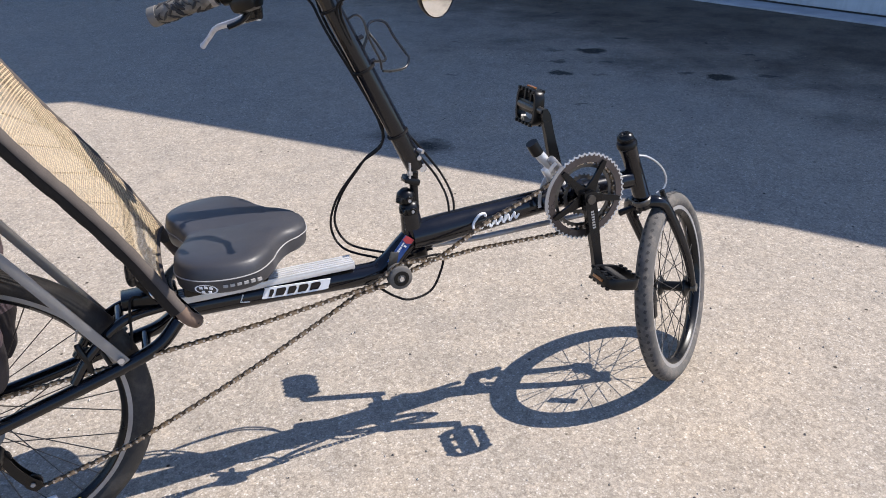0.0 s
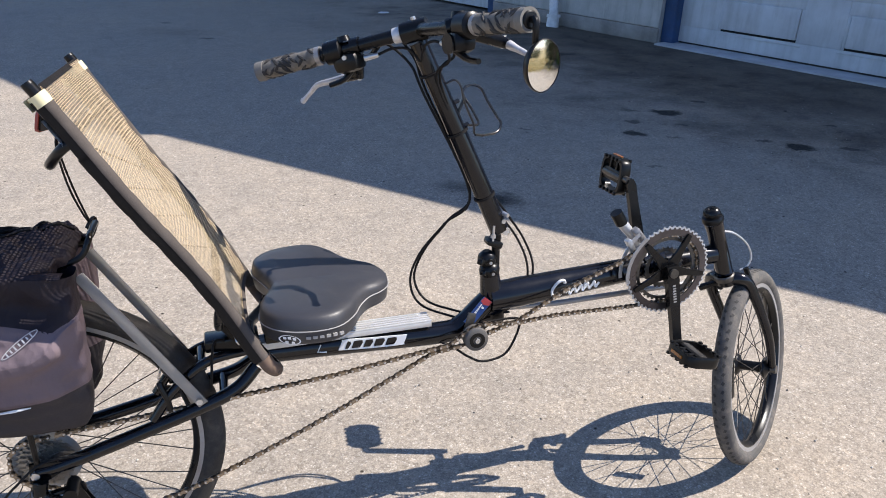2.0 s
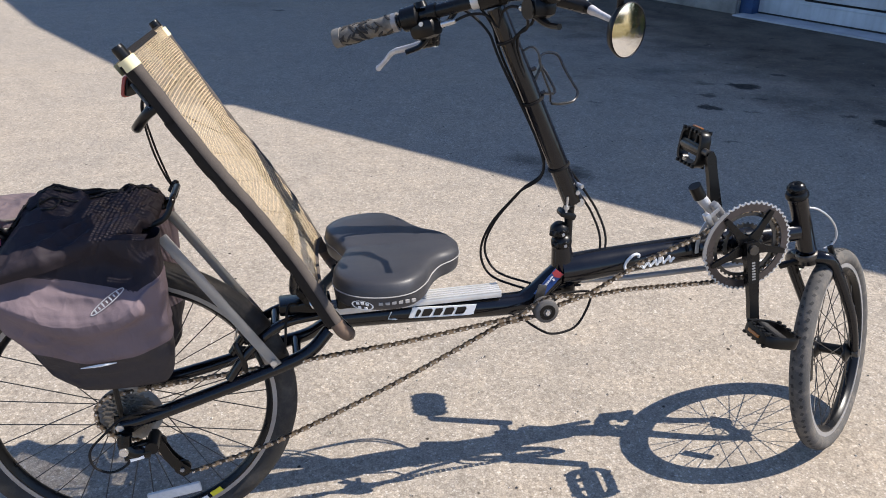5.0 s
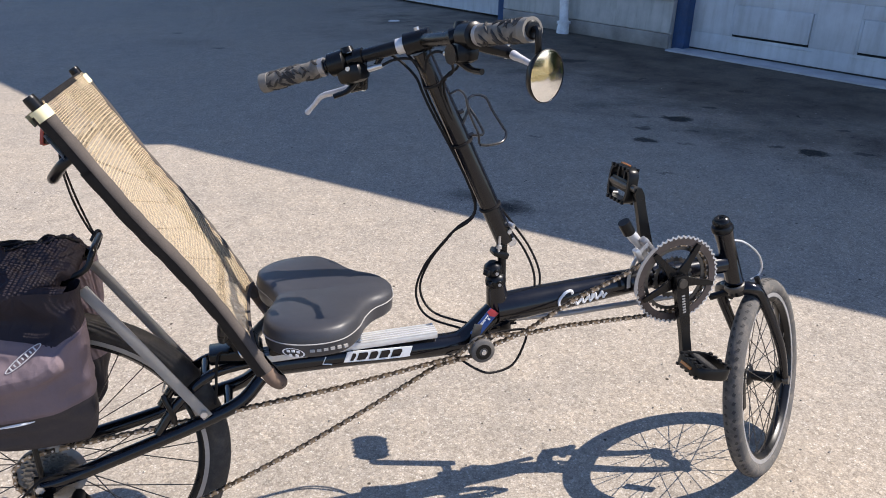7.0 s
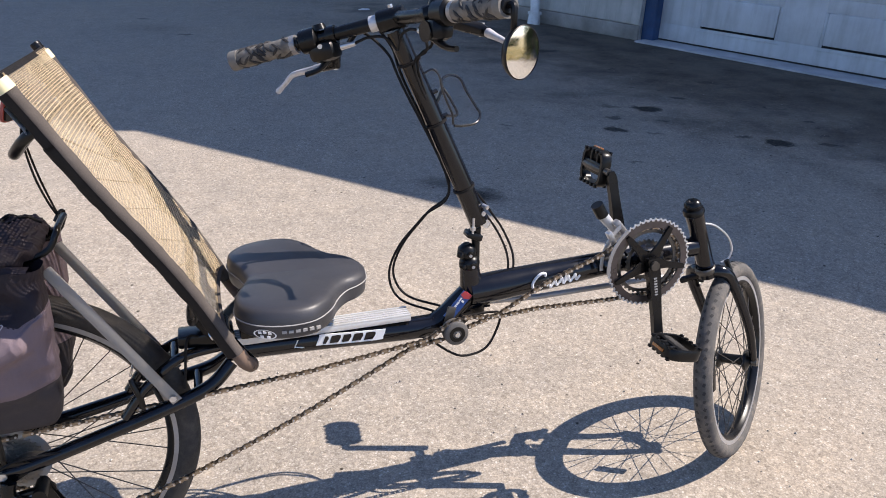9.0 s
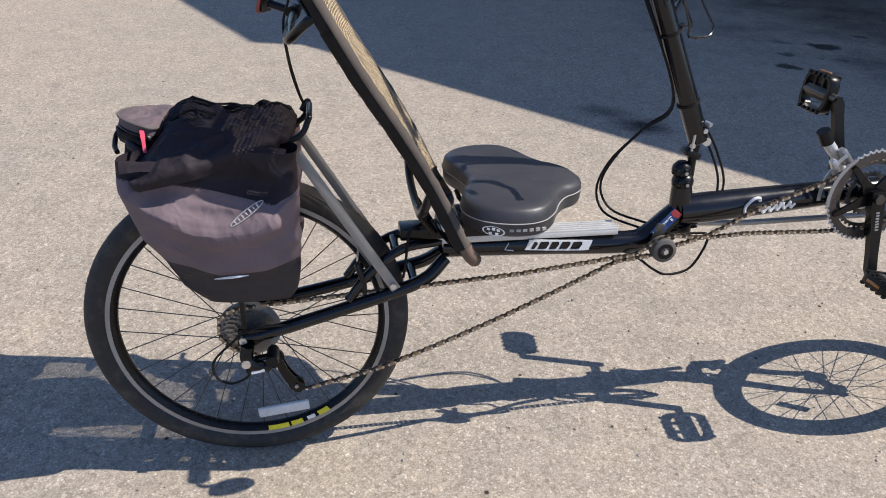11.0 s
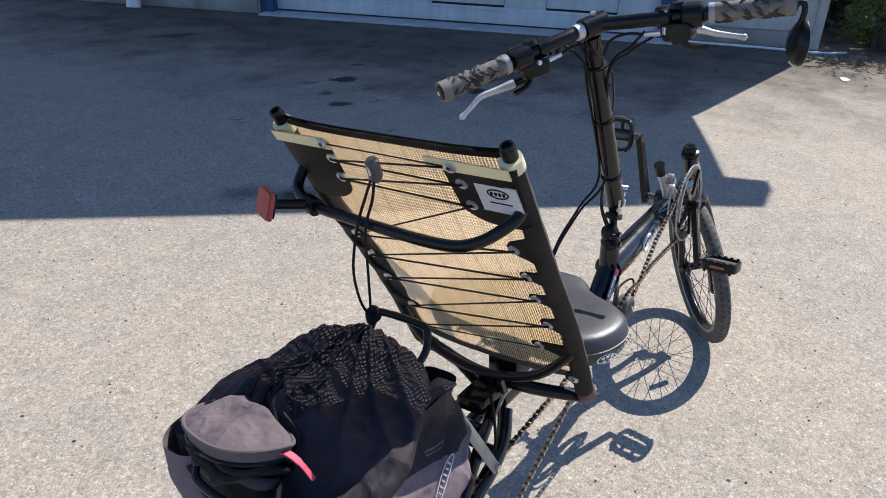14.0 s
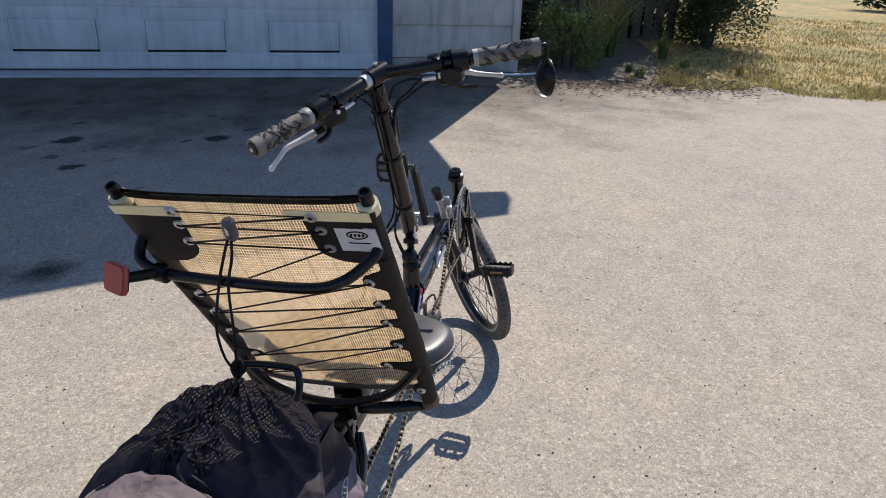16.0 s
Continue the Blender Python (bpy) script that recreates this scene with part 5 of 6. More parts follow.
# graphics
plate = smooth([(0.56, -0.0242, 0.4625), (0.622, -0.0244, 0.4575), (0.688, -0.0242, 0.4545), (0.6945, -0.0242, 0.459), (0.7, -0.0238, 0.4745), (0.694, -0.0236, 0.4765), (0.63, -0.0236, 0.4805), (0.573, -0.0236, 0.4845), (0.568, -0.0238, 0.4815)], 3)
part("tube_emblem", Shape().prism([(p.x, p.z) for p in plate], side(0, -0.0242, 0), 0.0016), WHITE, frm, "white slanted block emblem on the tube")
em = Shape()
for a, b_ in ((0.577, 0.009), (0.59, 0.02), (0.614, 0.017), (0.635, 0.02), (0.659, 0.021)):
    lo, hi = 0.4645 - 0.058 * (a - 0.577), 0.4795 - 0.058 * (a - 0.577)
    em.prism([(a - 0.004, lo), (a + b_ - 0.007, lo - 0.0006), (a + b_ - 0.0005, hi - 0.006), (a + b_ - 0.001, hi - 0.001), (a + b_ - 0.005, hi), (a + 0.002, hi)], side(0, -0.0254, 0), 0.001)
part("emblem_bars", em, BLACK_PAINT, frm)
part("emblem_corner", Shape().tube([(0.526, -0.0242, 0.48), (0.519, -0.0245, 0.4655), (0.537, -0.0245, 0.4625)], 0.0014, 6), WHITE, frm)
sc = Shape()


def stroke(pts, r=0.0014):
    sc.tube(smooth([(u, -0.0318 + 0.02 * (u - 1.0) - 0.9 * (w - 0.533) ** 2 * 10, w) for u, w in pts], 5), r, 6)


stroke([(1.046, 0.548), (1.042, 0.556), (1.03, 0.553), (1.018, 0.535), (1.02, 0.521), (1.033, 0.521), (1.046, 0.53)], 0.0031)
for i in range(5):
    u, w = 1.05 + 0.0155 * i, 0.521 + 0.0019 * i
    stroke([(u, w + 0.003), (u + 0.005, w + 0.014), (u + 0.007, w + 0.004), (u + 0.0095, w), (u + 0.013, w + 0.004), (u + 0.017, w + 0.009)], 0.0024)
stroke([(1.096, 0.548), (1.092, 0.53)], 0.0022)
part("boom_script", sc, WHITE, frm, "white script flourish")
stk = part("bend_sticker", Shape().prism([(0.822, 0.487), (0.84, 0.474), (0.884, 0.524), (0.866, 0.538)], side(0, -0.0262, 0), 0.0016), BLUE_PRINT, frm, "blue, white and red sticker on the bend")
part("sticker_patch", Shape().prism([(0.865, 0.52), (0.877, 0.517), (0.884, 0.524), (0.868, 0.537), (0.859, 0.53)], side(0, -0.0274, 0), 0.0012), RED_PRINT, stk)
for u, w, sx, sy in ((0.83, 0.4875, 0.006, 0.004), (0.837, 0.494, 0.006, 0.004), (0.846, 0.504, 0.009, 0.005), (0.852, 0.511, 0.008, 0.004), (0.858, 0.519, 0.009, 0.003), (0.863, 0.514, 0.004, 0.006)):
    part("sticker_bar", Shape().box(side(u, -0.0276, w, 48), sx, sy, 0.001), WHITE, stk)

# ---- saddle ----
OUT = [(0.441, 0.0), (0.43, 0.042), (0.414, 0.09), (0.417, 0.135), (0.448, 0.172), (0.497, 0.188), (0.542, 0.181), (0.574, 0.148), (0.594, 0.108), (0.616, 0.078), (0.641, 0.061), (0.661, 0.036), (0.668, 0.0)]
outline = smooth([(a, b, 0) for a, b in OUT], 4)
outline = outline + [Vector((p.x, -p.y, 0)) for p in outline[-2:0:-1]]
LAY = [(0.6, 0.566), (0.92, 0.567), (0.972, 0.5695), (0.985, 0.574), (0.998, 0.59), (1.0, 0.594), (1.0, 0.597), (0.992, 0.605), (0.972, 0.6105), (0.94, 0.6145), (0.89, 0.617), (0.8, 0.6185), (0.66, 0.6192), (0.5, 0.6192), (0.3, 0.619), (0.12, 0.6185), (0.02, 0.6185)]
cu = 0.53
k = len(outline)
sad = Shape()
pts = []
for sc_, w in LAY:
    for p in outline:
        u, v = cu + (p.x - cu) * sc_, p.y * sc_
        lift = 0.0
        if w > 0.6095:
            lift = 0.005 * min(1, abs(v) / 0.12) * max(0, min(1, (0.6 - u) / 0.06)) - 0.004 * max(0, (u - 0.6) / 0.07) - 0.002 * max(0, 1 - abs(v) / 0.05)
        pts.append((u, v, w + lift))
fc = [tuple(range(k))[::-1]]
for j in range(len(LAY) - 1):
    fc += [(j * k + i, j * k + (i + 1) % k, (j + 1) * k + (i + 1) % k, (j + 1) * k + i) for i in range(k)]
fc.append(tuple((len(LAY) - 1) * k + i for i in range(k)))
sad.add(pts, fc)
seat = part("saddle", sad, VINYL, bike, "broad padded black vinyl saddle", sharp=70)
part("piping", Shape().tube([(cu + (p.x - cu) * 1.006, p.y * 1.006, 0.5955) for p in outline], 0.0011, 6, closed=True), PIPING, seat)
ov = [(0.021 * math.cos(a), 0.0095 * math.sin(a)) for a in (2 * math.pi * i / 24 for i in range(24))]
SIDE = axes(Vector((0.86, -0.51, 0)), Vector((-0.08, -0.13, 0.988)), Vector((-0.5, -0.85, -0.15)), (0.457, -0.1795, 0.5815))
bd = Shape()
for i in range(24):
    a, b = ov[i], ov[(i + 1) % 24]
    bd.add([SIDE @ Vector((x * q, y * q, 0.0006)) for q in (1.0, 0.86) for x, y in (a, b)], [(0, 1, 3, 2)])
for x, y in ((-0.009, 0.003), (0, 0.004), (0.009, 0.003), (-0.006, -0.005), (0.006, -0.005)):
    bd.box(SIDE @ Matrix.Translation((x, y, 0.001)), 0.006, 0.005, 0.001, 0.0004)
part("oval_badge", bd, WHITE, seat, "white oval badge on the saddle side")
lt = Shape()
for i in range(6):
    u = 0.488 + 0.0115 * i
    lt.box(Matrix.Translation((u, -0.1862 + 1.9 * (u - 0.512) ** 2, 0.583)) @ Matrix.Rotation(radians(-14 + 7 * i), 4, "Z"), 0.0075, 0.004, 0.005)
part("saddle_lettering", lt, PIPING, seat)

for s in (-1, 1):
    part("saddle_rail", Shape().tube(smooth([(0.43, 0.05 * s, 0.57), (0.45, 0.04 * s, 0.545), (0.55, 0.03 * s, 0.54), (0.61, 0.025 * s, 0.57)], 4), 0.005, 8), BLACK_METAL, seat)
part("saddle_mount", Shape().box(Matrix.Translation((0.5, 0, 0.524)), 0.16, 0.06, 0.05, 0.006), BLACK_METAL, seat)

# ---- seat back ----
PROF = smooth([(0.136, 0, 1.026), (0.169, 0, 0.972), (0.226, 0, 0.872), (0.26, 0, 0.817), (0.292, 0, 0.768), (0.333, 0, 0.7), (0.366, 0, 0.638), (0.399, 0, 0.568), (0.418, 0, 0.53)], 5)


def half(t):
    """Half the width between the seat tubes, from the top (0) to the bottom (1)."""
    return 0.1785 - 0.0125 * t



def along(t):
    x = t * (len(PROF) - 1)
    i = min(int(x), len(PROF) - 2)
    return PROF[i].lerp(PROF[i + 1], x - i)


def back_normal(t):
    d = (along(min(1, t + 0.01)) - along(max(0, t - 0.01))).normalized()
    return Vector((d.z, 0, -d.x))  # towards the rear and up


bk = None
for s in (-1, 1):
    tb = part("seat_tube", Shape().tube([p + Vector((0, half(i / (len(PROF) - 1)) * s, 0)) for i, p in enumerate(PROF)], 0.0095, 12), BLACK_METAL, bike, "bent black seat-back tube")
    bk = bk or tb
    sl = [along(0.05 + 0.95 * i / 40) + Vector((0, half(0.05 + 0.95 * i / 40) * s, 0)) for i in range(41)]
    part("tube_sleeve", Shape().tube(sl, [0.0115 + 0.0006 * math.sin(i * 1.9) for i in range(41)], 12), SLEEVE, tb, "fabric sleeve round the tube")
    part("cream_band", Shape().tube([along(0.032 + 0.038 * i / 5) + Vector((0, half(0.05) * s, 0)) + back_normal(0.04) * 0.0012 for i in range(6)], 0.014, 16), CREAM, tb, "cream reflective band")
    top = along(0)
    d = (along(0) - along(0.03)).normalized()
    part("tube_plug", Shape().lathe([(0.0062, 0.0), (0.0086, 0.0), (0.0092, 0.003), (0.0092, 0.014), (0.0084, 0.0165), (0.0062, 0.0165)], axes(d.cross(Vector((0, 1, 0))), Vector((0, 1, 0)), d, top + Vector((0, half(0) * s, 0)) - d * 0.012), 16), BLACK_PLASTIC, tb, "open black tube plug")


def panel(a, b, push=0.0):
    t = 0.022 + 0.842 * b
    v = (a * 2 - 1) * (half(t) - 0.004)
    q = 1 - (v / half(t)) ** 2
    edge = 0.012 * (1 - q) ** 6
    p = along(t) + back_normal(t) * (0.006 * q * min(1, 0.25 + b * 2.5) + 0.002 * math.sin(b * 7) * q - 0.0115 * (1 - q) ** 3 + push)
    return Vector((p.x, v, p.z))


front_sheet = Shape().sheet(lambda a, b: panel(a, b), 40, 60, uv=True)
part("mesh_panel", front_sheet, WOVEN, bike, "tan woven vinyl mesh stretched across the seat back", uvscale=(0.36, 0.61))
hem = Shape()
for push in (-0.002, 0.004):
    hem.sheet(lambda a, c_: along(0.014 + 0.022 * c_) + back_normal(0.01) * (push + 0.003 - 0.006 * (2 * a - 1) ** 4) + Vector((0, (2 * a - 1) * (half(0.02) - 0.006), 0)), 16, 2)
part("top_hem", hem, FLAP, bike, "flat black hem along the top")
part("bottom_hem", Shape().tube([panel(i / 16, 1.0, 0.001) for i in range(17)], 0.005, 8), SLEEVE, bike)


EYES = {1: [(0.093, 0.044), (0.096, 0.108), (0.099, 0.156), (0.147, 0.339), (0.146, 0.46), (0.145, 0.572), (0.128, 0.7), (0.14, 0.8)],
        -1: [(-0.105, 0.051), (-0.109, 0.111), (-0.111, 0.159), (-0.147, 0.24), (-0.148, 0.347), (-0.146, 0.472), (-0.147, 0.587), (-0.115, 0.714), (-0.16, 0.83)]}

# black flaps laced behind the panel
def flap(s, t0, t1, depth_fn, name, mat=FLAP):
    sh = Shape()

    def fn(a, b, push):
        t = t0 + (t1 - t0) * b
        wrap = min(1.0, a / 0.3)
        v = (half(t) + 0.0122 * math.cos(wrap * math.pi / 2)) * s - s * depth_fn(b) * max(0.0, (a - 0.15) / 0.85)
        p = along(t) + back_normal(t) * (0.0005 + 0.0145 * math.sin(wrap * math.pi / 2) + 0.002 * math.sin(a * 3.1) + push)
        return Vector((p.x, v, p.z))
    sh.sheet(lambda a, b: fn(a, b, 0), 14, 110)
    sh.sheet(lambda a, b: fn(a, b, 0.002), 14, 110)
    return part(name, sh, mat, bike)


flap(-1, 0.045, 0.19, lambda b: (0.092 - 0.008 * b) * (1 - 0.35 * max(0, (b - 0.8) / 0.2) ** 2.5), "upper_flap")
flap(1, 0.045, 0.205, lambda b: (0.09 - 0.01 * b) * (1 - 0.35 * max(0, (b - 0.8) / 0.2) ** 2.5), "upper_flap")


def tabs(s, t0, t1):
    """A narrow band with a rounded tab round every eyelet."""
    return lambda b: 0.006 + 0.006 * b + max([0.0] + [(half(t) - abs(v) + 0.004) * math.exp(-((t0 + (t1 - t0) * b - t) / 0.023) ** 4) for v, t in EYES[s] if t > 0.2])


flap(-1, 0.185, 0.93, tabs(-1, 0.185, 0.93), "lacing_flap")
flap(1, 0.2, 0.93, tabs(1, 0.2, 0.93), "lacing_flap")


def back_point(v, t, push=0.034):
    p = along(t) + back_normal(t) * push
    return Vector((p.x, v, p.z))


for s in (-1, 1):
    sh = Shape()
    ln = 0.115 if s < 0 else 0.1
    sh.sheet(lambda a, b: back_point(half(0.05) * s - s * ln * a + s * 0.006, 0.03 + 0.04 * b + 0.006 * a * (b - 0.5), 0.0185), 10, 4)
    sh.sheet(lambda a, b: back_point(half(0.05) * s - s * ln * a + s * 0.006, 0.03 + 0.04 * b + 0.006 * a * (b - 0.5), 0.02), 10, 4)
    part("cream_strap", sh, CREAM, bike, "cream strap end behind the seat back")
for s in (-1, 1):
    for v, t in EYES[s]:
        n_ = back_normal(t)
        xx = Vector((0, 1, 0))
        part("eyelet", Shape().lathe([(0.0035, -0.002), (0.008, -0.002), (0.0085, 0.0), (0.008, 0.002), (0.0035, 0.003)], axes(xx, n_.cross(xx), n_, back_point(v, t, 0.0182 if t > 0.06 else 0.0215)), 14), STEEL, bike, "steel eyelet")
        part("eyelet_hole", Shape().lathe([(0.0, 0.0004), (0.0036, 0.0004)], axes(xx, n_.cross(xx), n_, back_point(v, t, 0.0182 if t > 0.06 else 0.0215)), 10, closed=False), CORD, bike)
zig = []
for a, b in zip(EYES[1], EYES[-1]):
    zig += [back_point(*a, 0.0215), back_point(*b, 0.0215)]
lace = Shape().tube(zig, 0.0012, 6)
zag = []
for a, b in zip(EYES[1][1:], EYES[-1]):
    zag += [back_point(*b, 0.0225), back_point(*a, 0.0225)]
lace.tube(zag, 0.0012, 6)
part("lacing", lace, CORD, bike, "thin black cord laced to and fro behind the seat")
part("back_label", Shape().sheet(lambda a, b: back_point(-0.128 - 0.056 * a, 0.1 + 0.062 * b, 0.0195), 4, 4).sheet(lambda a, b: back_point(-0.128 - 0.056 * a, 0.1 + 0.062 * b, 0.018), 4, 4), plain("white_fabric_label", (0.6, 0.6, 0.62), 0.7), bike, "white fabric label with a dark oval badge")
lb = Shape()
for q in range(20):
    a0, a1 = 2 * math.pi * q / 20, 2 * math.pi * (q + 1) / 20
    lb.tube([back_point(-0.157 + 0.014 * math.cos(a0), 0.12 + 0.011 * math.sin(a0), 0.0198), back_point(-0.157 + 0.014 * math.cos(a1), 0.12 + 0.011 * math.sin(a1), 0.0198)], 0.001, 5)
for q in range(4):
    lb.tube([back_point(-0.165 + 0.0055 * q, 0.117, 0.0198), back_point(-0.165 + 0.0055 * q, 0.124, 0.0198)], 0.0018, 5)
lb.tube([back_point(-0.172, 0.142, 0.0198), back_point(-0.142, 0.142, 0.0198)], 0.0009, 5)
part("label_print", lb, DARK_NYLON, bike)
part("label_bar", Shape().sheet(lambda a, b: back_point(-0.137 - 0.02 * a, 0.885 + 0.02 * b, 0.0195), 1, 1), PIPING, bike)
# cord lock with two hanging cords
CLK = back_point(0.014, 0.098, 0.028)
part("cord_lock_slot", Shape().box(axes(Vector((0, 1, 0)), Vector((0.25, 0, -0.97)), Vector((-0.97, 0, -0.25)), CLK + Vector((-0.0098, 0, 0.0))), 0.004, 0.012, 0.001), STEEL, bike)
part("cord_lock", Shape().tube([CLK + Vector((0.004, 0, -0.016)), CLK + Vector((0.002, 0, -0.01)), CLK + Vector((-0.004, 0, 0.012)), CLK + Vector((-0.005, 0, 0.016))], [0.006, 0.0095, 0.0095, 0.006], 12), plain("grey_cord_lock", (0.09, 0.09, 0.1), 0.4), bike, "grey plastic cord lock")
for q in (-1, 1):
    part("draw_cord", Shape().tube(smooth([CLK, Vector((0.128, 0.02 + 0.006 * q, 0.935)), Vector((0.117, 0.027 + 0.007 * q, 0.897)), Vector((0.122, 0.04 + 0.013 * q, 0.83)), Vector((0.134, 0.048 + 0.009 * q, 0.775)), Vector((0.145, 0.05, 0.745))], 6), 0.0021, 6), CORD, bike)
# bar that braces the back
brace = [(0.178, -half(0.15), 0.945), (0.158, -half(0.15) + 0.004, 0.93), (0.135, -0.135, 0.904), (0.128, -0.08, 0.895), (0.13, 0.06, 0.9), (0.135, 0.13, 0.904), (0.152, half(0.15) - 0.004, 0.915), (0.176, half(0.15), 0.945)]
part("back_brace", Shape().tube(smooth(brace, 6), 0.0078, 12), BLACK_METAL, bike, "black bowed brace bar behind the seat")
bend = [(0.41, half(0.98), 0.548), (0.42, half(1), 0.529), (0.431, half(1) - 0.012, 0.514), (0.43, 0.13, 0.508), (0.41, 0.08, 0.512), (0.395, 0.03, 0.518)]
part("bottom_bar", Shape().tube(smooth([(u, -v, w) for u, v, w in bend] + [(u, v, w) for u, v, w in bend[::-1]], 5), 0.0115, 12), BLACK_METAL, bike)
part("lower_brace", Shape().tube(smooth([(0.354, -half(0.75), 0.66), (0.346, -half(0.75) + 0.012, 0.635), (0.342, -0.1, 0.585), (0.345, 0, 0.56), (0.342, 0.1, 0.585), (0.346, half(0.75) - 0.012, 0.635), (0.354, half(0.75), 0.66)], 5), 0.008, 10), BLACK_METAL, bike)
for s in (-1, 1):
    part("seat_bracket", Shape().tube([(0.345, 0.04 * s, 0.56), (0.375, 0.03 * s, 0.512)], 0.008, 8), BLACK_METAL, bike)
    part("worn_tip", Shape().tube(smooth([(u, v * s, w) for u, v, w in bend[:3]], 4), 0.0128, 12), plain("worn_brown", (0.13, 0.085, 0.06), 0.7), bike)
# red reflector
RM = Matrix.Translation((0.08, 0.16, 0.919)) @ Matrix.Rotation(radians(-24), 4, "Z") @ Matrix.Rotation(radians(16), 4, "Y") @ Matrix.Rotation(radians(90), 4, "Y")
lens = [(0.0205 * math.copysign(abs(math.cos(q)) ** 0.3, math.cos(q)), 0.0245 * math.copysign(abs(math.sin(q)) ** 0.3, math.sin(q))) for q in (2 * math.pi * i / 28 for i in range(28))]
rf_ = part("rear_reflector", Shape().prism(lens, RM, 0.005).prism([(x * 0.9, y * 0.9) for x, y in lens], RM @ Matrix.Translation((0, 0, -0.0035)), 0.002), RED_LENS, bike, "red rear reflector on a black arm")
part("reflector_back", Shape().prism([(x * 0.86, y * 0.86) for x, y in lens], RM @ Matrix.Translation((0, 0, 0.004)), 0.005), BLACK_PLASTIC, rf_)
part("reflector_arm", Shape().tube([(0.088, 0.152, 0.916), (0.132, 0.13, 0.905)], 0.0075, 10), BLACK_PLASTIC, rf_)
part("reflector_clamp", Shape().tube([(0.131, 0.118, 0.903), (0.134, 0.138, 0.906)], 0.013, 12), BLACK_PLASTIC, rf_)

# ---- rack ----
part("rack_hoop", Shape().tube(smooth([(-0.14, 0.045, 0.7), (0.06, 0.048, 0.705), (0.13, 0.05, 0.72), (0.15, 0.045, 0.748), (0.152, 0.03, 0.755), (0.152, -0.03, 0.755), (0.15, -0.045, 0.748), (0.13, -0.05, 0.72), (0.06, -0.048, 0.705), (-0.14, -0.045, 0.7)], 5), 0.0055, 10), BLACK_METAL, bike, "black rear rack hoop")
for s in (-1, 1):
    a, b = Vector((0.128, 0.062 * s, 0.695)), Vector((0.297, 0.062 * s, 0.412))
    d = (b - a).normalized()
    m = axes(d, d.cross(Vector((0, 1, 0))), Vector((0, 1, 0)) * -1, (a + b) / 2)
    st = part("rack_strut", Shape().box(m, (b - a).length, 0.0195, 0.003, 0.001), STRUT_ALLOY, bike, "flat grey alloy rack strut")
    part("strut_bolt", Shape().tube([b - d * 0.012 + Vector((0, 0.004 * s, 0)), b - d * 0.012 - Vector((0, -0.009 * s, 0))], 0.0065, 6), STEEL, st)
    part("rack_leg", Shape().tube([(0.0, 0.062 * s, 0.7), (0.005, 0.07 * s, 0.345)], 0.005, 8), BLACK_METAL, bike)

# ---- panniers ----
bag = thing("pannier_bag", BIKE_AT, "grey and black nylon pannier with gathered top over the rack", "pannier")


CREASE = [(-0.19, 0.69), (-0.161, 0.671), (-0.117, 0.63), (-0.056, 0.602), (0.009, 0.586), (0.06, 0.6), (0.101, 0.623), (0.13, 0.64)]
REAR = [(0.41, -0.045), (0.425, -0.06), (0.455, -0.089), (0.507, -0.108), (0.559, -0.143), (0.656, -0.166), (0.74, -0.164)]
FRONT = [(0.41, 0.096), (0.435, 0.112), (0.502, 0.122), (0.6, 0.13), (0.74, 0.13)]


def lerp_table(tab, x):
    for (x0, y0), (x1, y1) in zip(tab, tab[1:]):
        if x <= x1:
            return y0 + (y1 - y0) * max(0.0, (x - x0) / (x1 - x0))
    return tab[-1][1]


def crease(u):
    return lerp_table(CREASE, u) + 0.012 * noise.noise(Vector((u * 13, 8.3, 2.0)))


def bag_side(u, w, s=-1):
    """How far the pannier bulges out: an overhang below a slanting crease, a slope above it."""
    c = crease(u)
    low = 0.074 + 0.078 * max(0.0, (w - 0.405) / (c - 0.405)) ** 0.9
    x = (w - c) / (0.74 - c)
    if s < 0:
        high = 0.152 - (0.022 * min(1.0, max(0.0, w - c) / 0.05) ** 0.9 + 0.012 * x if x > 0 else 0.25 * x)
    else:
        high = 0.152 - (0.008 * x ** 0.8 if x > 0 else 0.25 * x)
    n_ = 260.0
    return -math.log(math.exp(-low * n_) + math.exp(-high * n_)) / n_


def bag_point(s, a, w, grow=0.0):
    r, f_ = lerp_table(REAR, w), lerp_table(FRONT, w)
    e = 0.34 if math.cos(a) > 0 else 0.55
    x = (r + f_) / 2 + ((f_ - r) / 2 + grow) * math.copysign(abs(math.cos(a)) ** e, math.cos(a))
    o = bag_side(x, w, s) + grow
    y = (o + 0.045) / 2 + (o - 0.045) / 2 * math.copysign(abs(math.sin(a)) ** (e + 0.2), math.sin(a))
    wr = noise.noise(Vector((x * 8 + w * 9, s * 3, w * 7))) * 0.02 + (0.5 - abs(noise.noise(Vector((x * 14 - w * 20, 5 * s, w * 12 + x * 9))))) * 0.022 - 0.008 + noise.noise(Vector((x * 20 + w * 26, s * 9, w * 9))) * 0.006 + noise.noise(Vector((x * 40, s, w * 46))) * 0.0022
    wr *= max(0.15, min(1.0, (0.735 - w) / 0.06)) * (0.6 if w < crease(x) else 1.0)
    d = (w - (0.548 + 0.7 * max(0.0, -x - 0.02) + 0.45 * max(0.0, x - 0.01))) / 0.022
    wr += 0.011 * d * math.exp(-d * d)
    if y > 0.06:
        y += wr * (1.0 if y > 0.09 else 0.4)
    return (x + wr * 0.4, s * y, w)


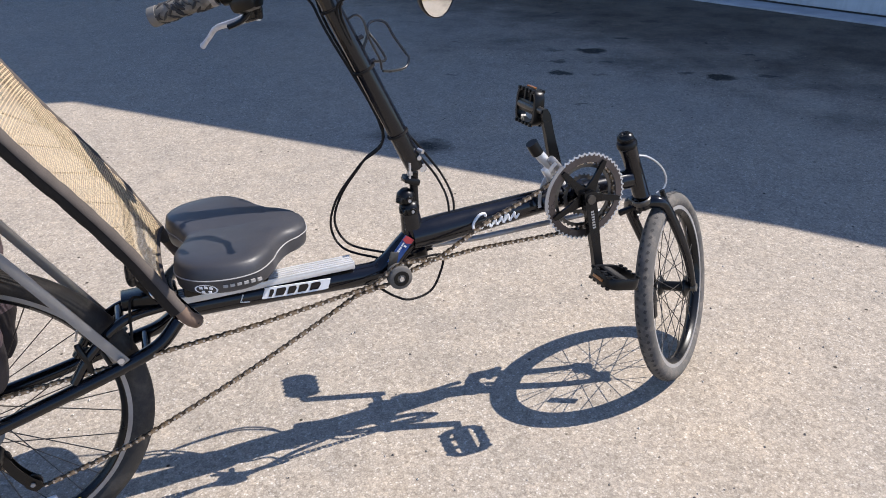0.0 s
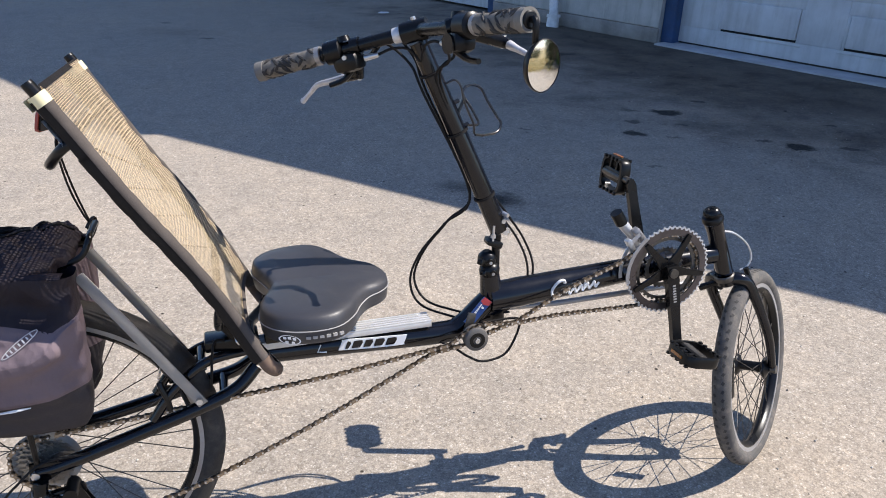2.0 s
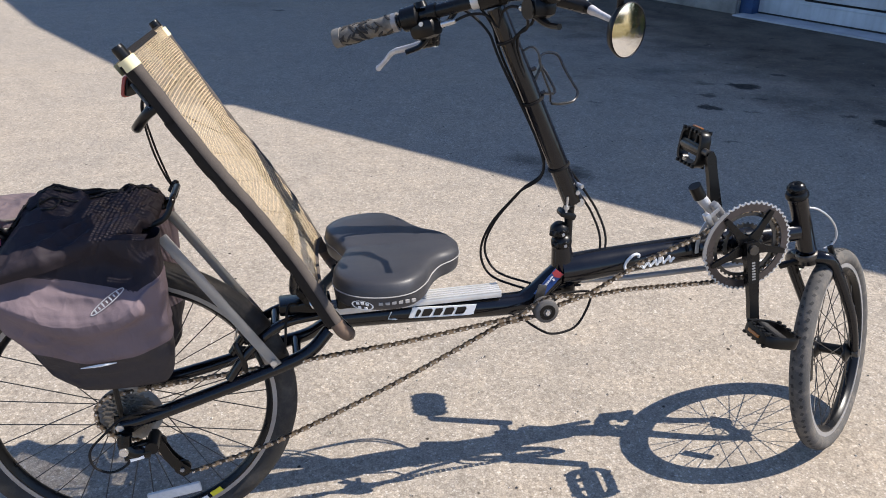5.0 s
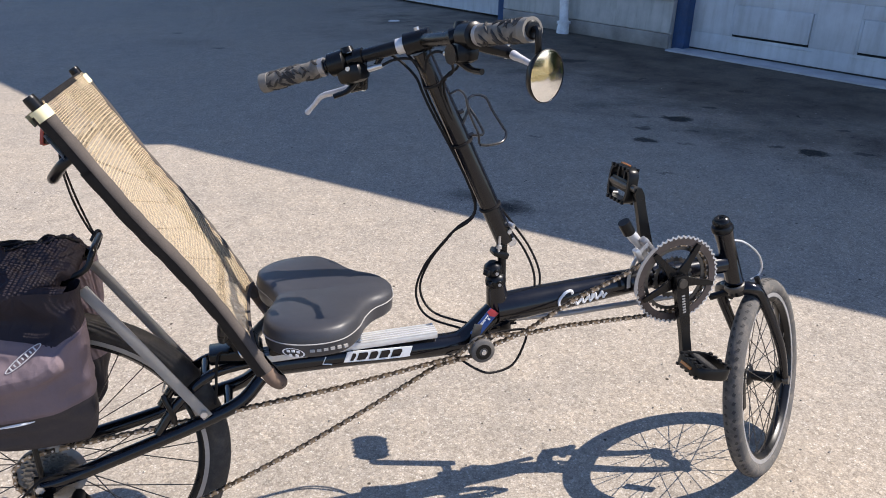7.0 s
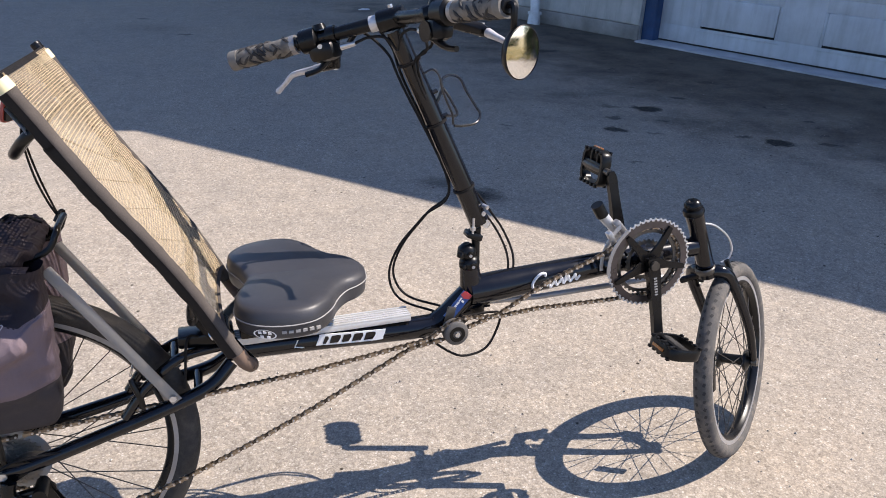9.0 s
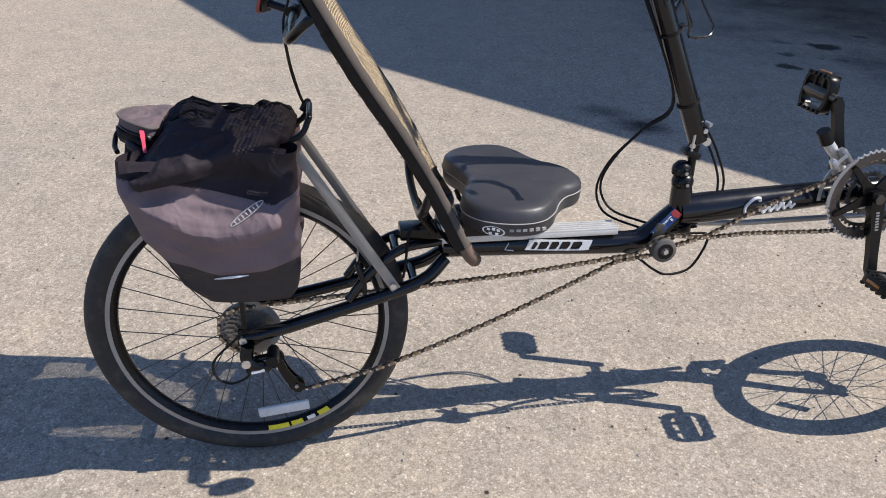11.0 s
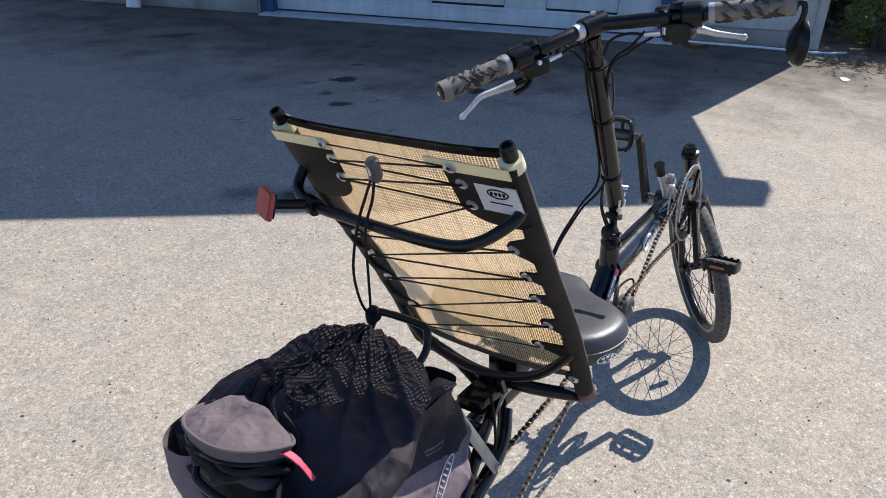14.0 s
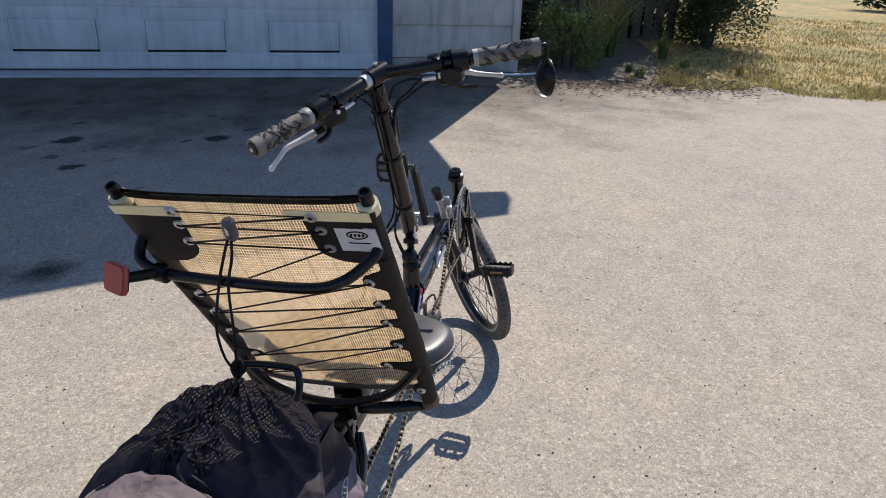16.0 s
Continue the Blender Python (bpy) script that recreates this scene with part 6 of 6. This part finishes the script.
def bag_band(s, lo, hi, rows, grow=0.0, cap_bottom=False):
    sh = Shape()
    N = 72
    for j in range(rows + 1):
        for i in range(N):
            a = 2 * math.pi * i / N
            x = bag_point(s, a, 0.6)[0]
            sh.v.append(bag_point(s, a, lo(x) + (hi(x) - lo(x)) * j / rows, grow))
    for j in range(rows):
        for i in range(N):
            sh.f.append((j * N + i, j * N + (i + 1) % N, (j + 1) * N + (i + 1) % N, (j + 1) * N + i))
    if cap_bottom:
        sh.f.append(tuple(range(N)))
    return sh


def base_seam(u):
    return lerp_table([(-0.2, 0.53), (-0.1, 0.512), (-0.04, 0.486), (0.03, 0.492), (0.12, 0.512)], u)


def rim(u, s):
    """The height at which a pannier's side passes into the gathered top."""
    return 0.7 + 0.012 * max(0.0, min(1.0, (u + 0.13) / 0.2)) + 0.004 * math.sin(u * 38) if s < 0 else 0.7


def cloth_seam(u):
    """Where the lilac shelf over the crease gives way to the dark upper cloth."""
    return max(crease(u) + 0.006, lerp_table([(-0.19, 0.69), (-0.05, 0.672), (0.0, 0.657), (0.05, 0.64), (0.1, 0.626), (0.13, 0.62)], u))


TOP_NYLON = plain("dark_top_nylon", (0.022, 0.0165, 0.021), 0.7, bump=0.3, fine=500, spec=0.25, var=0.2, crease=0.5)
for s in (-1, 1):
    part("base_panel", bag_band(s, lambda u: 0.415, base_seam, 10, 0.0, True), BASE_NYLON, bag, "dark grey base panel", sharp=80)
    part("lower_panel", bag_band(s, base_seam, lambda u: crease(u) - 0.004, 20, 0.0), GREY_NYLON, bag, "lilac-grey lower panel", sharp=80)
    seam = cloth_seam if s < 0 else lambda u: rim(u, 1) + 0.004
    part("upper_panel", bag_band(s, lambda u: crease(u) - 0.004, seam, 22, 0.0), GREY_NYLON, bag, "lilac-grey upper panel", sharp=80)
part("upper_cloth", bag_band(-1, lambda u: cloth_seam(u) - 0.002, lambda u: rim(u, -1) + 0.004, 16, 0.0), TOP_NYLON, bag, "dark nylon cloth over the lilac shelf", sharp=80)
glint = Shape()
glint.tube([Vector((u, -bag_side(u, base_seam(u)) - 0.004, base_seam(u) - 0.001)) for u in (-0.03, -0.015, 0.0, 0.015, 0.03)], [0.0008, 0.002, 0.0026, 0.0022, 0.0008], 6)
part("reflective_trim", glint, WHITE, bag, "thin pale reflective trim")


def lip(u):
    """How far the gathered top reaches out over the right pannier."""
    return 0.158 - 0.06 * max(0.0, min(1.0, (u + 0.04) / 0.13))


def bag_top(a, b, lift=0.0):
    """The gathered top: an arch over the rack, drawn together along a seam that ends at the rack hoop, squarer and wider on its left."""
    p, q = 2 * a - 1, 2 * b - 1
    x = -0.022 + 0.148 * math.copysign(abs(p) ** 0.85, p)
    ahead = max(0.0, min(1.0, (x + 0.13) / 0.2))
    if q < 0:
        edge, y, power = 0.688 + 0.034 * ahead - 0.02 * max(0.0, abs(q) - 0.93) / 0.07, -lip(x) * min(1.0, abs(q) / 0.96) ** 0.85 + 0.01 * max(0.0, abs(q) - 0.96) / 0.04, 3.0 + 4.0 * ahead
    else:
        edge, y, power = rim(x, 1), bag_side(x, rim(x, 1), 1) * q ** 0.85, 5.0 + 3.0 * ahead
    x, y = x - math.copysign(0.034, p) * abs(p) ** 4 * abs(q) ** 4, y * (1 - 0.3 * abs(p) ** 7)
    crown = 0.736 + 0.006 * ahead - (0.006 * math.sin(x * 40) if q > 0 else 0.0)
    z = edge + (crown - edge) * (1 - abs(q) ** power) * (1 - 0.35 * abs(p) ** 8) - 0.012 * max(0.0, p) ** 9
    z += (0.012 * math.exp(-(((x + 0.066) / 0.03) ** 2)) * (1 - abs(q) ** 3) - 0.04 * max(0.0, min(1.0, (-0.09 - x) / 0.045)) * (1 - abs(q) ** 4))
    ridge = 0.018 + 0.03 * (x + 0.1)
    near = math.exp(-(((y - ridge) / 0.05) ** 2))
    d = math.hypot(x - 0.13, y - 0.04)
    ang = math.atan2(y - 0.04, 0.14 - x)
    fan = (0.5 - abs(noise.noise(Vector((ang * 5.5, d * 5, 3))))) * 0.02 * min(1, d / 0.06)
    fold = (0.5 - abs(noise.noise(Vector((x * 16 + y * 20, y * 38, 7))))) * 0.02 * (0.4 + near)
    fine = noise.noise(Vector((x * 60, y * 60, 9))) * 0.004 + (0.5 - abs(noise.noise(Vector((x * 45 - y * 30, y * 50, 4))))) * 0.009 * near
    k_ = min(1.0, (1 - abs(q)) * 6 + 0.08)
    return Vector((x + 0.25 * fold * k_, y + 0.35 * fan * k_, z + (fan + fold + fine + 0.012 * near - 0.014) * k_ + lift))


def shoulder(a, b):
    """The right pannier's own top, running in under the lip of the gathered top."""
    u = -0.15 + 0.262 * a
    w = rim(u, -1)
    o = bag_side(u, w, -1) - 0.004
    return Vector((u, -(o + (lip(u) - 0.02 - o) * b), w + 0.002 + 0.01 * math.sin(math.pi * b) - 0.008 * b + 0.005 * noise.noise(Vector((u * 30, b * 3, 2)))))


part("pannier_shoulder", Shape().sheet(shoulder, 40, 8), TOP_NYLON, bag, "dark pannier shoulder under the gathered top", sharp=80)
part("gathered_top", Shape().sheet(bag_top, 130, 110), TOP_NYLON, bag, "gathered dark nylon top with deep folds", sharp=80)
cords = random.Random(17)
for n_, (b0, b1) in enumerate(((0.52, 0.6), (0.56, 0.57), (0.47, 0.6), (0.62, 0.58), (0.5, 0.63), (0.43, 0.57))):
    pts = [bag_top(0.16 + 0.8 * i / 9, b0 + (b1 - b0) * i / 9 + cords.uniform(-0.035, 0.035), 0.004) for i in range(10)]
    part("gather_cord", Shape().tube(smooth(pts, 4), 0.0022, 6), CORD, bag, "thin black drawn cord" if n_ == 0 else "")
for n_ in range(2):
    a0, b0 = 0.25 + 0.17 * n_, 0.46 + 0.03 * n_
    pts = [bag_top(a0 + 0.05 * math.cos(2 * math.pi * i / 8), b0 + 0.09 * math.sin(2 * math.pi * i / 8), 0.005 + 0.004 * math.sin(i)) for i in range(9)]
    part("cord_loop", Shape().tube(smooth(pts, 4), 0.0018, 6), CORD, bag)
part("cord_knot", Shape().tube(smooth([(0.138, 0.045, 0.742), (0.144, 0.052, 0.752), (0.15, 0.046, 0.758), (0.146, 0.038, 0.75), (0.14, 0.044, 0.744)], 5), 0.0055, 8), CORD, bag, "black cord knotted round the rack hoop")

# zipped pocket lid at the rear: a tilted rounded lid with a piped rim over dark folds
LID_NYLON = plain("lilac_lid_nylon", (0.13, 0.1, 0.108), 0.8, bump=0.25, fine=600, spec=0.25, var=0.2, crease=0.8)
RIM_NYLON = plain("grey_piped_rim", (0.1, 0.085, 0.08), 0.75, bump=0.2, fine=500)
LID_X = Vector((0.22, 0.96, -0.13)).normalized()
LID_N = Vector((0.26, 0.06, 0.96))
LID_N = (LID_N - LID_X * LID_N.dot(LID_X)).normalized()
LID = axes(LID_X, LID_N.cross(LID_X), LID_N, (-0.1, 0.022, 0.736))


def lid_edge(a):
    """A half-oval: round towards the rear, nearly straight where it runs under the gathered top."""
    return 0.08 * math.copysign(abs(math.cos(a)) ** 0.8, math.cos(a)), (0.072 if math.sin(a) > 0 else 0.018) * math.copysign(abs(math.sin(a)) ** 0.85, math.sin(a))


def lid_fn(a, b):
    x, y = lid_edge(2 * math.pi * a)
    bump_ = noise.noise(Vector((x * b * 26, y * b * 26, 1.5))) * 0.012 + (0.5 - abs(noise.noise(Vector((x * b * 40, y * b * 22, 6))))) * 0.008
    return LID @ Vector((x * b, y * b, 0.017 * (1 - b ** 2.4) + bump_ * (1 - b ** 2)))


lid = part("pocket_lid", Shape().sheet(lid_fn, 48, 16, wrap=True).sheet(lambda a, b: LID @ Vector((*[q * (1.0 - 0.05 * b) for q in lid_edge(2 * math.pi * a)], -0.016 * b)), 40, 3, wrap=True), LID_NYLON, bag, "lilac-grey zipped pocket lid at the rear", sharp=80)
part("lid_piping", Shape().tube([LID @ Vector((*[q * 1.01 for q in lid_edge(2 * math.pi * i / 40)], 0.0005)) for i in range(40)], 0.0024, 8, closed=True), RIM_NYLON, lid, "grey piped rim")
part("zip", Shape().tube([LID @ Vector((*[q * 0.955 for q in lid_edge(2 * math.pi * i / 40)], -0.016)) for i in range(40)], 0.0026, 8, closed=True), BLACK_PLASTIC, lid)
for k_, (g_, dz, th) in enumerate(((0.93, -0.02, 0.0045), (0.87, -0.03, 0.006), (0.8, -0.042, 0.007))):
    ringp = [LID @ Vector((lid_edge(2 * math.pi * i / 40)[0] * (g_ + 0.05 * math.sin(i * 0.9 + k_ * 2)), lid_edge(2 * math.pi * i / 40)[1] * (g_ + 0.06 * math.cos(i * 1.3 + k_)), dz + 0.004 * math.sin(i * 0.7 + k_ * 1.7))) for i in range(40)]
    part("pocket_fold", Shape().tube(ringp, [th * (1 + 0.18 * math.sin(i * 1.1 + k_)) for i in range(40)], 8, closed=True), DARK_NYLON if k_ < 2 else BASE_NYLON, bag, "dark folded pocket side" if k_ == 0 else "", sharp=80)
part("pocket_body", Shape().lathe([(0.0, 0.0), (0.045, 0.0), (0.05, -0.03), (0.048, -0.07), (0.0, -0.08)], LID @ Matrix.Translation((0, 0.02, -0.012)) @ Matrix.Diagonal((1.25, 0.75, 1, 1)), 24, closed=False), DARK_NYLON, bag)
tab = Shape()
tp_ = smooth([(-0.126, -0.05, 0.742), (-0.123, -0.06, 0.741), (-0.12, -0.073, 0.732), (-0.117, -0.086, 0.715)], 5)
for i, p in enumerate(tp_):
    wd = 0.0028 if i < 4 else 0.0038 if i < 10 else 0.003
    tab.v += [tuple(p + Vector((-wd, 0, 0.001))), tuple(p + Vector((wd, 0, 0.001))), tuple(p + Vector((wd, 0, -0.0015))), tuple(p + Vector((-wd, 0, -0.0015)))]
for i in range(len(tp_) - 1):
    for q in range(4):
        tab.f.append((i * 4 + q, i * 4 + (q + 1) % 4, i * 4 + 4 + (q + 1) % 4, i * 4 + 4 + q))
part("pull_tab", tab, PINK, lid, "pink woven zip pull")
part("buckle", Shape().tube(smooth([(-0.178, 0.03, 0.722), (-0.186, 0.02, 0.715), (-0.184, -0.01, 0.703), (-0.176, -0.03, 0.698)], 4), 0.0045, 8), BLACK_PLASTIC, bag)
lg = Shape()
for i in range(7):
    u, w = 0.022 + 0.0062 * i, 0.606 + 0.0044 * i
    lg.box(axes(Vector((0.82, -0.02, 0.57)), Vector((-0.55, 0.3, 0.78)), Vector((-0.2, -0.95, 0.24)), (u, -bag_side(u, w) - 0.0055, w)), 0.0022, 0.005 if i % 2 else 0.0075, 0.0012)
oblong = [(0.014 + 0.056 * (0.5 + 0.5 * math.cos(q * 0.3142)), 0.601 + 0.038 * (0.5 + 0.5 * math.cos(q * 0.3142)) + 0.006 * math.sin(q * 0.3142)) for q in range(20)]
lg.tube([(u, -bag_side(u, w) - 0.0055, w) for u, w in oblong], 0.0007, 6, closed=True)
part("bag_mark", lg, plain("grey_white_print", (0.5, 0.5, 0.52), 0.6), bag, "small white outlined printed mark")

# ---- planting beside the garage ----
rng = random.Random(7)


def patch(poly, z, mat, name, label, cat):
    s = Shape()
    s.v = [(x, y, z) for x, y in poly]
    s.f = [tuple(range(len(poly)))]
    return solid(name, s, mat, label, cat, "structure")


def ragged(pts, amp, step=0.06):
    out = []
    for a, b in zip(pts, pts[1:]):
        n = max(1, int(math.dist(a, b) / step))
        for i in range(n):
            t = i / n
            out.append((a[0] + (b[0] - a[0]) * t + rng.uniform(-amp, amp), a[1] + (b[1] - a[1]) * t + rng.uniform(-amp, amp)))
    return out + [pts[-1]]


patch(ragged([(6.95, 0.55), (6.05, 0.45), (6.25, -0.3), (6.48, -0.95)], 0.035) + ragged([(6.55, -0.98), (7.2, -0.9), (8.4, -1.0)], 0.06)[:-1] + [(14, -0.2), (14, 4)], 0.0012, SOIL, "planting_bed", "dark leaf-strewn planting bed beside the garage", "soil")
patch(ragged([(6.46, -0.9), (6.6, -1.25), (6.72, -1.58), (6.96, -1.82), (6.86, -2.08), (6.69, -2.34), (6.64, -3.2), (7.2, -5.0), (9.0, -9.0)], 0.03) + [(30, -40), (80, -40), (80, 10), (14, -0.15), (8.4, -0.85), (7.2, -0.75)], 0.0006, LAWN, "lawn", "dry yellow summer lawn", "grass")


def leaves(n, place, size, seed, mat, name, up=1.2):
    r = random.Random(seed)
    s = Shape()
    for _ in range(n):
        c = place(r)
        if c is None:
            continue
        q = Euler((r.uniform(-up, up), r.uniform(-up, up), r.uniform(0, 6.28))).to_matrix()
        L_, W_ = size * r.uniform(0.6, 1.4), size * r.uniform(0.25, 0.5)
        vs = [Vector(c) + q @ Vector(p) for p in ((0, -L_ / 2, 0), (W_ / 2, 0, 0.006), (0, L_ / 2, 0), (-W_ / 2, 0, 0.006))]
        s.add(vs, [(0, 1, 2), (0, 2, 3)])
    me = bpy.data.meshes.new(name)
    me.from_pydata(s.v, [], s.f)
    me.materials.append(mat)
    return me


def shrub(name, x, y, rx, ry, h, n, size, mat, seed, label):
    base = thing(name, Matrix.Translation((x, y, 0)), label, "shrub")
    r = random.Random(seed)
    tips = []
    for i in range(9):
        a = r.uniform(0, 6.28)
        tip = Vector((rx * 0.7 * math.cos(a) * r.uniform(0.3, 1), ry * 0.7 * math.sin(a) * r.uniform(0.3, 1), h * r.uniform(0.6, 0.95)))
        tips.append(tip)
        part("stem", Shape().tube(smooth([(0.06 * math.cos(a), 0.06 * math.sin(a), 0), tip * 0.45 + Vector((0, 0, h * 0.1)), tip], 4), [0.03 - 0.0025 * k_ for k_ in range(9)], 6), BARK, base)
    lumps = [(Vector((rx * r.uniform(-0.75, 0.75), ry * r.uniform(-0.75, 0.75), h * r.uniform(0.04, 0.9))), r.uniform(0.18, 0.5)) for _ in range(34)]

    def place(q):
        c, rad = q.choice(lumps)
        v = Vector((q.gauss(0, 1), q.gauss(0, 1), q.gauss(0, 1))).normalized() * rad * q.uniform(0.55, 1.05)
        p = c + Vector((v.x * rx, v.y * ry, v.z * h * 0.6))
        return p if p.z > 0.02 else None
    ob = new("foliage", leaves(n, place, size, seed + 1, mat, "foliage"))
    ob.parent = base
    return base


shrub("shrub", 8.1, 0.95, 0.7, 0.65, 2.3, 15000, 0.065, LEAF_DARK, 11, "dense dark green shrub beside the garage corner")
shrub("shrub", 9.6, -1.6, 0.7, 0.72, 2.8, 20000, 0.06, LEAF_DARK, 12, "dense dark green shrub at the lawn edge")
# height and density out of view are added to shade the planting bed
shrub("shrub", 10.75, -0.25, 0.75, 1.15, 4.6, 34000, 0.11, LEAF_DARK, 13, "tall dark shrub behind the wooden fence, its unseen height added to shade the bed")
shrub("shrub", 7.25, 0.02, 0.36, 0.4, 0.62, 5200, 0.042, LEAF_LIGHT, 18, "low light green shrub at the driveway edge")
shrub("hedge", 16.6, -8.6, 0.7, 4.0, 1.2, 9000, 0.14, LEAF_DARK, 16, "low dark hedge beyond the dry lawn")
shrub("shrub", 9.3, 1.6, 1.2, 1.2, 3.2, 9000, 0.09, LEAF_DARK, 15, "dark shrub behind the garage corner")

# weathered board fence between the shrubs
fence = thing("wooden_fence", Matrix.Translation((9.86, -0.2, 0)), "weathered grey wooden board fence in the shade", "fence")
OLD_WOOD = plain("weathered_board", (0.12, 0.1, 0.08), 0.9, var=0.4, bump=0.5)
for i in range(13):
    h_ = 1.75 + 0.04 * math.sin(i * 2.3)
    part("board", Shape().box(Matrix.Translation((0.012 * (i % 2), -0.95 + 0.15 * i, h_ / 2)) @ Matrix.Rotation(0.012 * math.sin(i * 1.7), 4, "X"), 0.02, 0.115, h_, 0.003), OLD_WOOD, fence)
for z_ in (0.45, 1.45):
    part("fence_rail", Shape().box(Matrix.Translation((0.045, -0.05, z_)), 0.04, 1.95, 0.08, 0.004), OLD_WOOD, fence)


def grass_clump(x, y, n, h, seed, label):
    r = random.Random(seed)
    s = Shape()
    for _ in range(n):
        a, t, hh = r.uniform(0, 6.28), r.uniform(0.1, 0.75), h * r.uniform(0.6, 1.1)
        dx, dy, w_ = math.cos(a), math.sin(a), 0.007
        p0 = (x + dx * 0.05 * r.random(), y + dy * 0.05 * r.random())
        pts = [(p0[0] + dx * hh * t * q * q, p0[1] + dy * hh * t * q * q, hh * (q - 0.25 * t * q * q)) for q in (0, 0.4, 0.75, 1.0)]
        vs = []
        for k_, p in enumerate(pts):
            ww = w_ * (1 - k_ / 3.2)
            vs += [(p[0] - dy * ww, p[1] + dx * ww, p[2]), (p[0] + dy * ww, p[1] - dx * ww, p[2])]
        s.add(vs, [(0, 1, 3, 2), (2, 3, 5, 4), (4, 5, 7, 6)])
    me_ = bpy.data.meshes.new("grass_clump")
    me_.from_pydata(s.v, [], s.f)
    me_.materials.append(LEAF_LIGHT if seed % 2 else DRY_BLADE)
    return tagged(new("grass_clump", me_), label, "grass clump")


for gx, gy, gn_, gh, gs_ in ((8.0, -0.28, 160, 0.95, 52), (8.15, -0.4, 120, 0.9, 53), (7.5, -0.12, 60, 0.75, 54), (7.05, -0.72, 90, 0.12, 57), (7.3, -0.62, 70, 0.1, 61), (6.75, -0.62, 40, 0.08, 58), (8.3, -1.0, 90, 0.32, 59), (7.75, -1.2, 60, 0.12, 63), (7.6, -1.75, 70, 0.14, 60)):
    grass_clump(gx, gy, gn_, gh, gs_, "arching grass clump in the planting bed" if gh > 0.3 else "low tuft of grass in the planting bed")

# dry grass blades on the lawn, and leaf litter at the bed's edge
def lawn_top(x):
    return -0.9 - 0.02 * (x - 6.5)


s = Shape()
r_ = random.Random(21)
for _ in range(70000):
    x = 6.6 + 7.5 * r_.random() ** 1.7
    y = lawn_top(x) + 0.06 * r_.gauss(0, 1) - 6.0 * r_.random() ** 1.15
    if x < 6.68 + (0.3 * math.exp(-((y + 1.85) / 0.16) ** 2)) + r_.gauss(0, 0.035):
        continue
    tuft = noise.noise(Vector((x * 2.3, y * 2.3, 4))) + 0.6 * noise.noise(Vector((x * 9, y * 9, 2)))
    if tuft < r_.uniform(-0.9, 0.35):
        continue
    a, h, w_ = r_.uniform(0, 6.28), r_.uniform(0.012, 0.032) * (1.0 + 1.3 * max(0, tuft)), r_.uniform(0.004, 0.008)
    dx, dy = math.cos(a), math.sin(a)
    s.add([(x - dy * w_, y + dx * w_, 0.0), (x + dy * w_, y - dx * w_, 0.0), (x + dx * h * 0.8, y + dy * h * 0.8, h)], [(0, 1, 2)])
me = bpy.data.meshes.new("lawn_blades")
me.from_pydata(s.v, [], s.f)
me.materials.append(DRY_BLADE)
tagged(new("lawn_blades", me), "dry yellow grass blades of the lawn", "grass", "", "stuff")


def litter_place(q):
    t = q.random()
    x, y = 6.15 + 0.5 * t + q.gauss(0.12, 0.22), 0.3 - 2.1 * t + q.gauss(0, 0.12)
    return (x, y, 0.012)


tagged(new("leaf_litter", leaves(1000, litter_place, 0.045, 31, plain("dead_leaf", (0.2, 0.145, 0.09), 0.9, var=0.5), "leaf_litter", 0.25)), "brown fallen leaves along the planting bed", "leaves", "", "stuff")
# loose grit on the asphalt
r_ = random.Random(41)
s = Shape()
for _ in range(2600):
    x, y = r_.uniform(-2.5, 4.5), r_.uniform(-1.2, 4.0)
    z = r_.uniform(0.0015, 0.0045)
    a = r_.uniform(0, 6.28)
    m = Matrix.Translation((x, y, z * 0.4)) @ Matrix.Rotation(a, 4, "Z")
    vs = [m @ Vector(p) for p in ((z, 0, 0), (0, z * 0.8, 0), (-z, 0, 0), (0, -z * 0.8, 0), (0, 0, z * 0.8))]
    s.add(vs, [(0, 1, 4), (1, 2, 4), (2, 3, 4), (3, 0, 4)])
grit, gn, gl, gb = material("loose_grit")
gi = gn.new("ShaderNodeNewGeometry")
gl.new(ramp(gn, gl, gi.outputs["Random Per Island"], [(0.0, (0.1, 0.09, 0.08)), (0.5, (0.3, 0.26, 0.21)), (1.0, (0.55, 0.51, 0.45))]), gb.inputs["Base Color"])
gb.inputs["Roughness"].default_value = 0.9
me = bpy.data.meshes.new("loose_grit")
me.from_pydata(s.v, [], s.f)
me.materials.append(grit)
tagged(new("loose_grit", me), "loose grit scattered over the asphalt", "grit", "", "stuff")

# pale scraps on the driveway and a thin hose along the wall
for x, y, r0, sd in ((2.43, 7.55, 0.085, 3), (5.75, 0.1, 0.06, 5), (-0.32, 0.83, 0.012, 7)):
    q = random.Random(sd)
    poly = [(r0 * q.uniform(0.6, 1.0) * math.cos(2 * math.pi * i / 9), r0 * 0.7 * q.uniform(0.6, 1.0) * math.sin(2 * math.pi * i / 9)) for i in range(9)]
    solid("paper_scrap", Shape().prism(poly, Matrix.Translation((x, y, 0.004)) @ Matrix.Rotation(0.06, 4, "X"), 0.004), WHITE, "small pale scrap lying on the asphalt", "litter")
hose_pts = smooth([GARAGE @ Vector((-0.05, -0.28, 0.012)), GARAGE @ Vector((-0.5, -0.3, 0.012)), GARAGE @ Vector((-0.9, -0.33, 0.012)), GARAGE @ Vector((-1.25, -0.38, 0.012)), GARAGE @ Vector((-1.5, -0.3, 0.012))], 6)
solid("garden_hose", Shape().tube(hose_pts, 0.011, 8), PIPE_WHITE, "thin white hose lying along the garage wall", "hose")
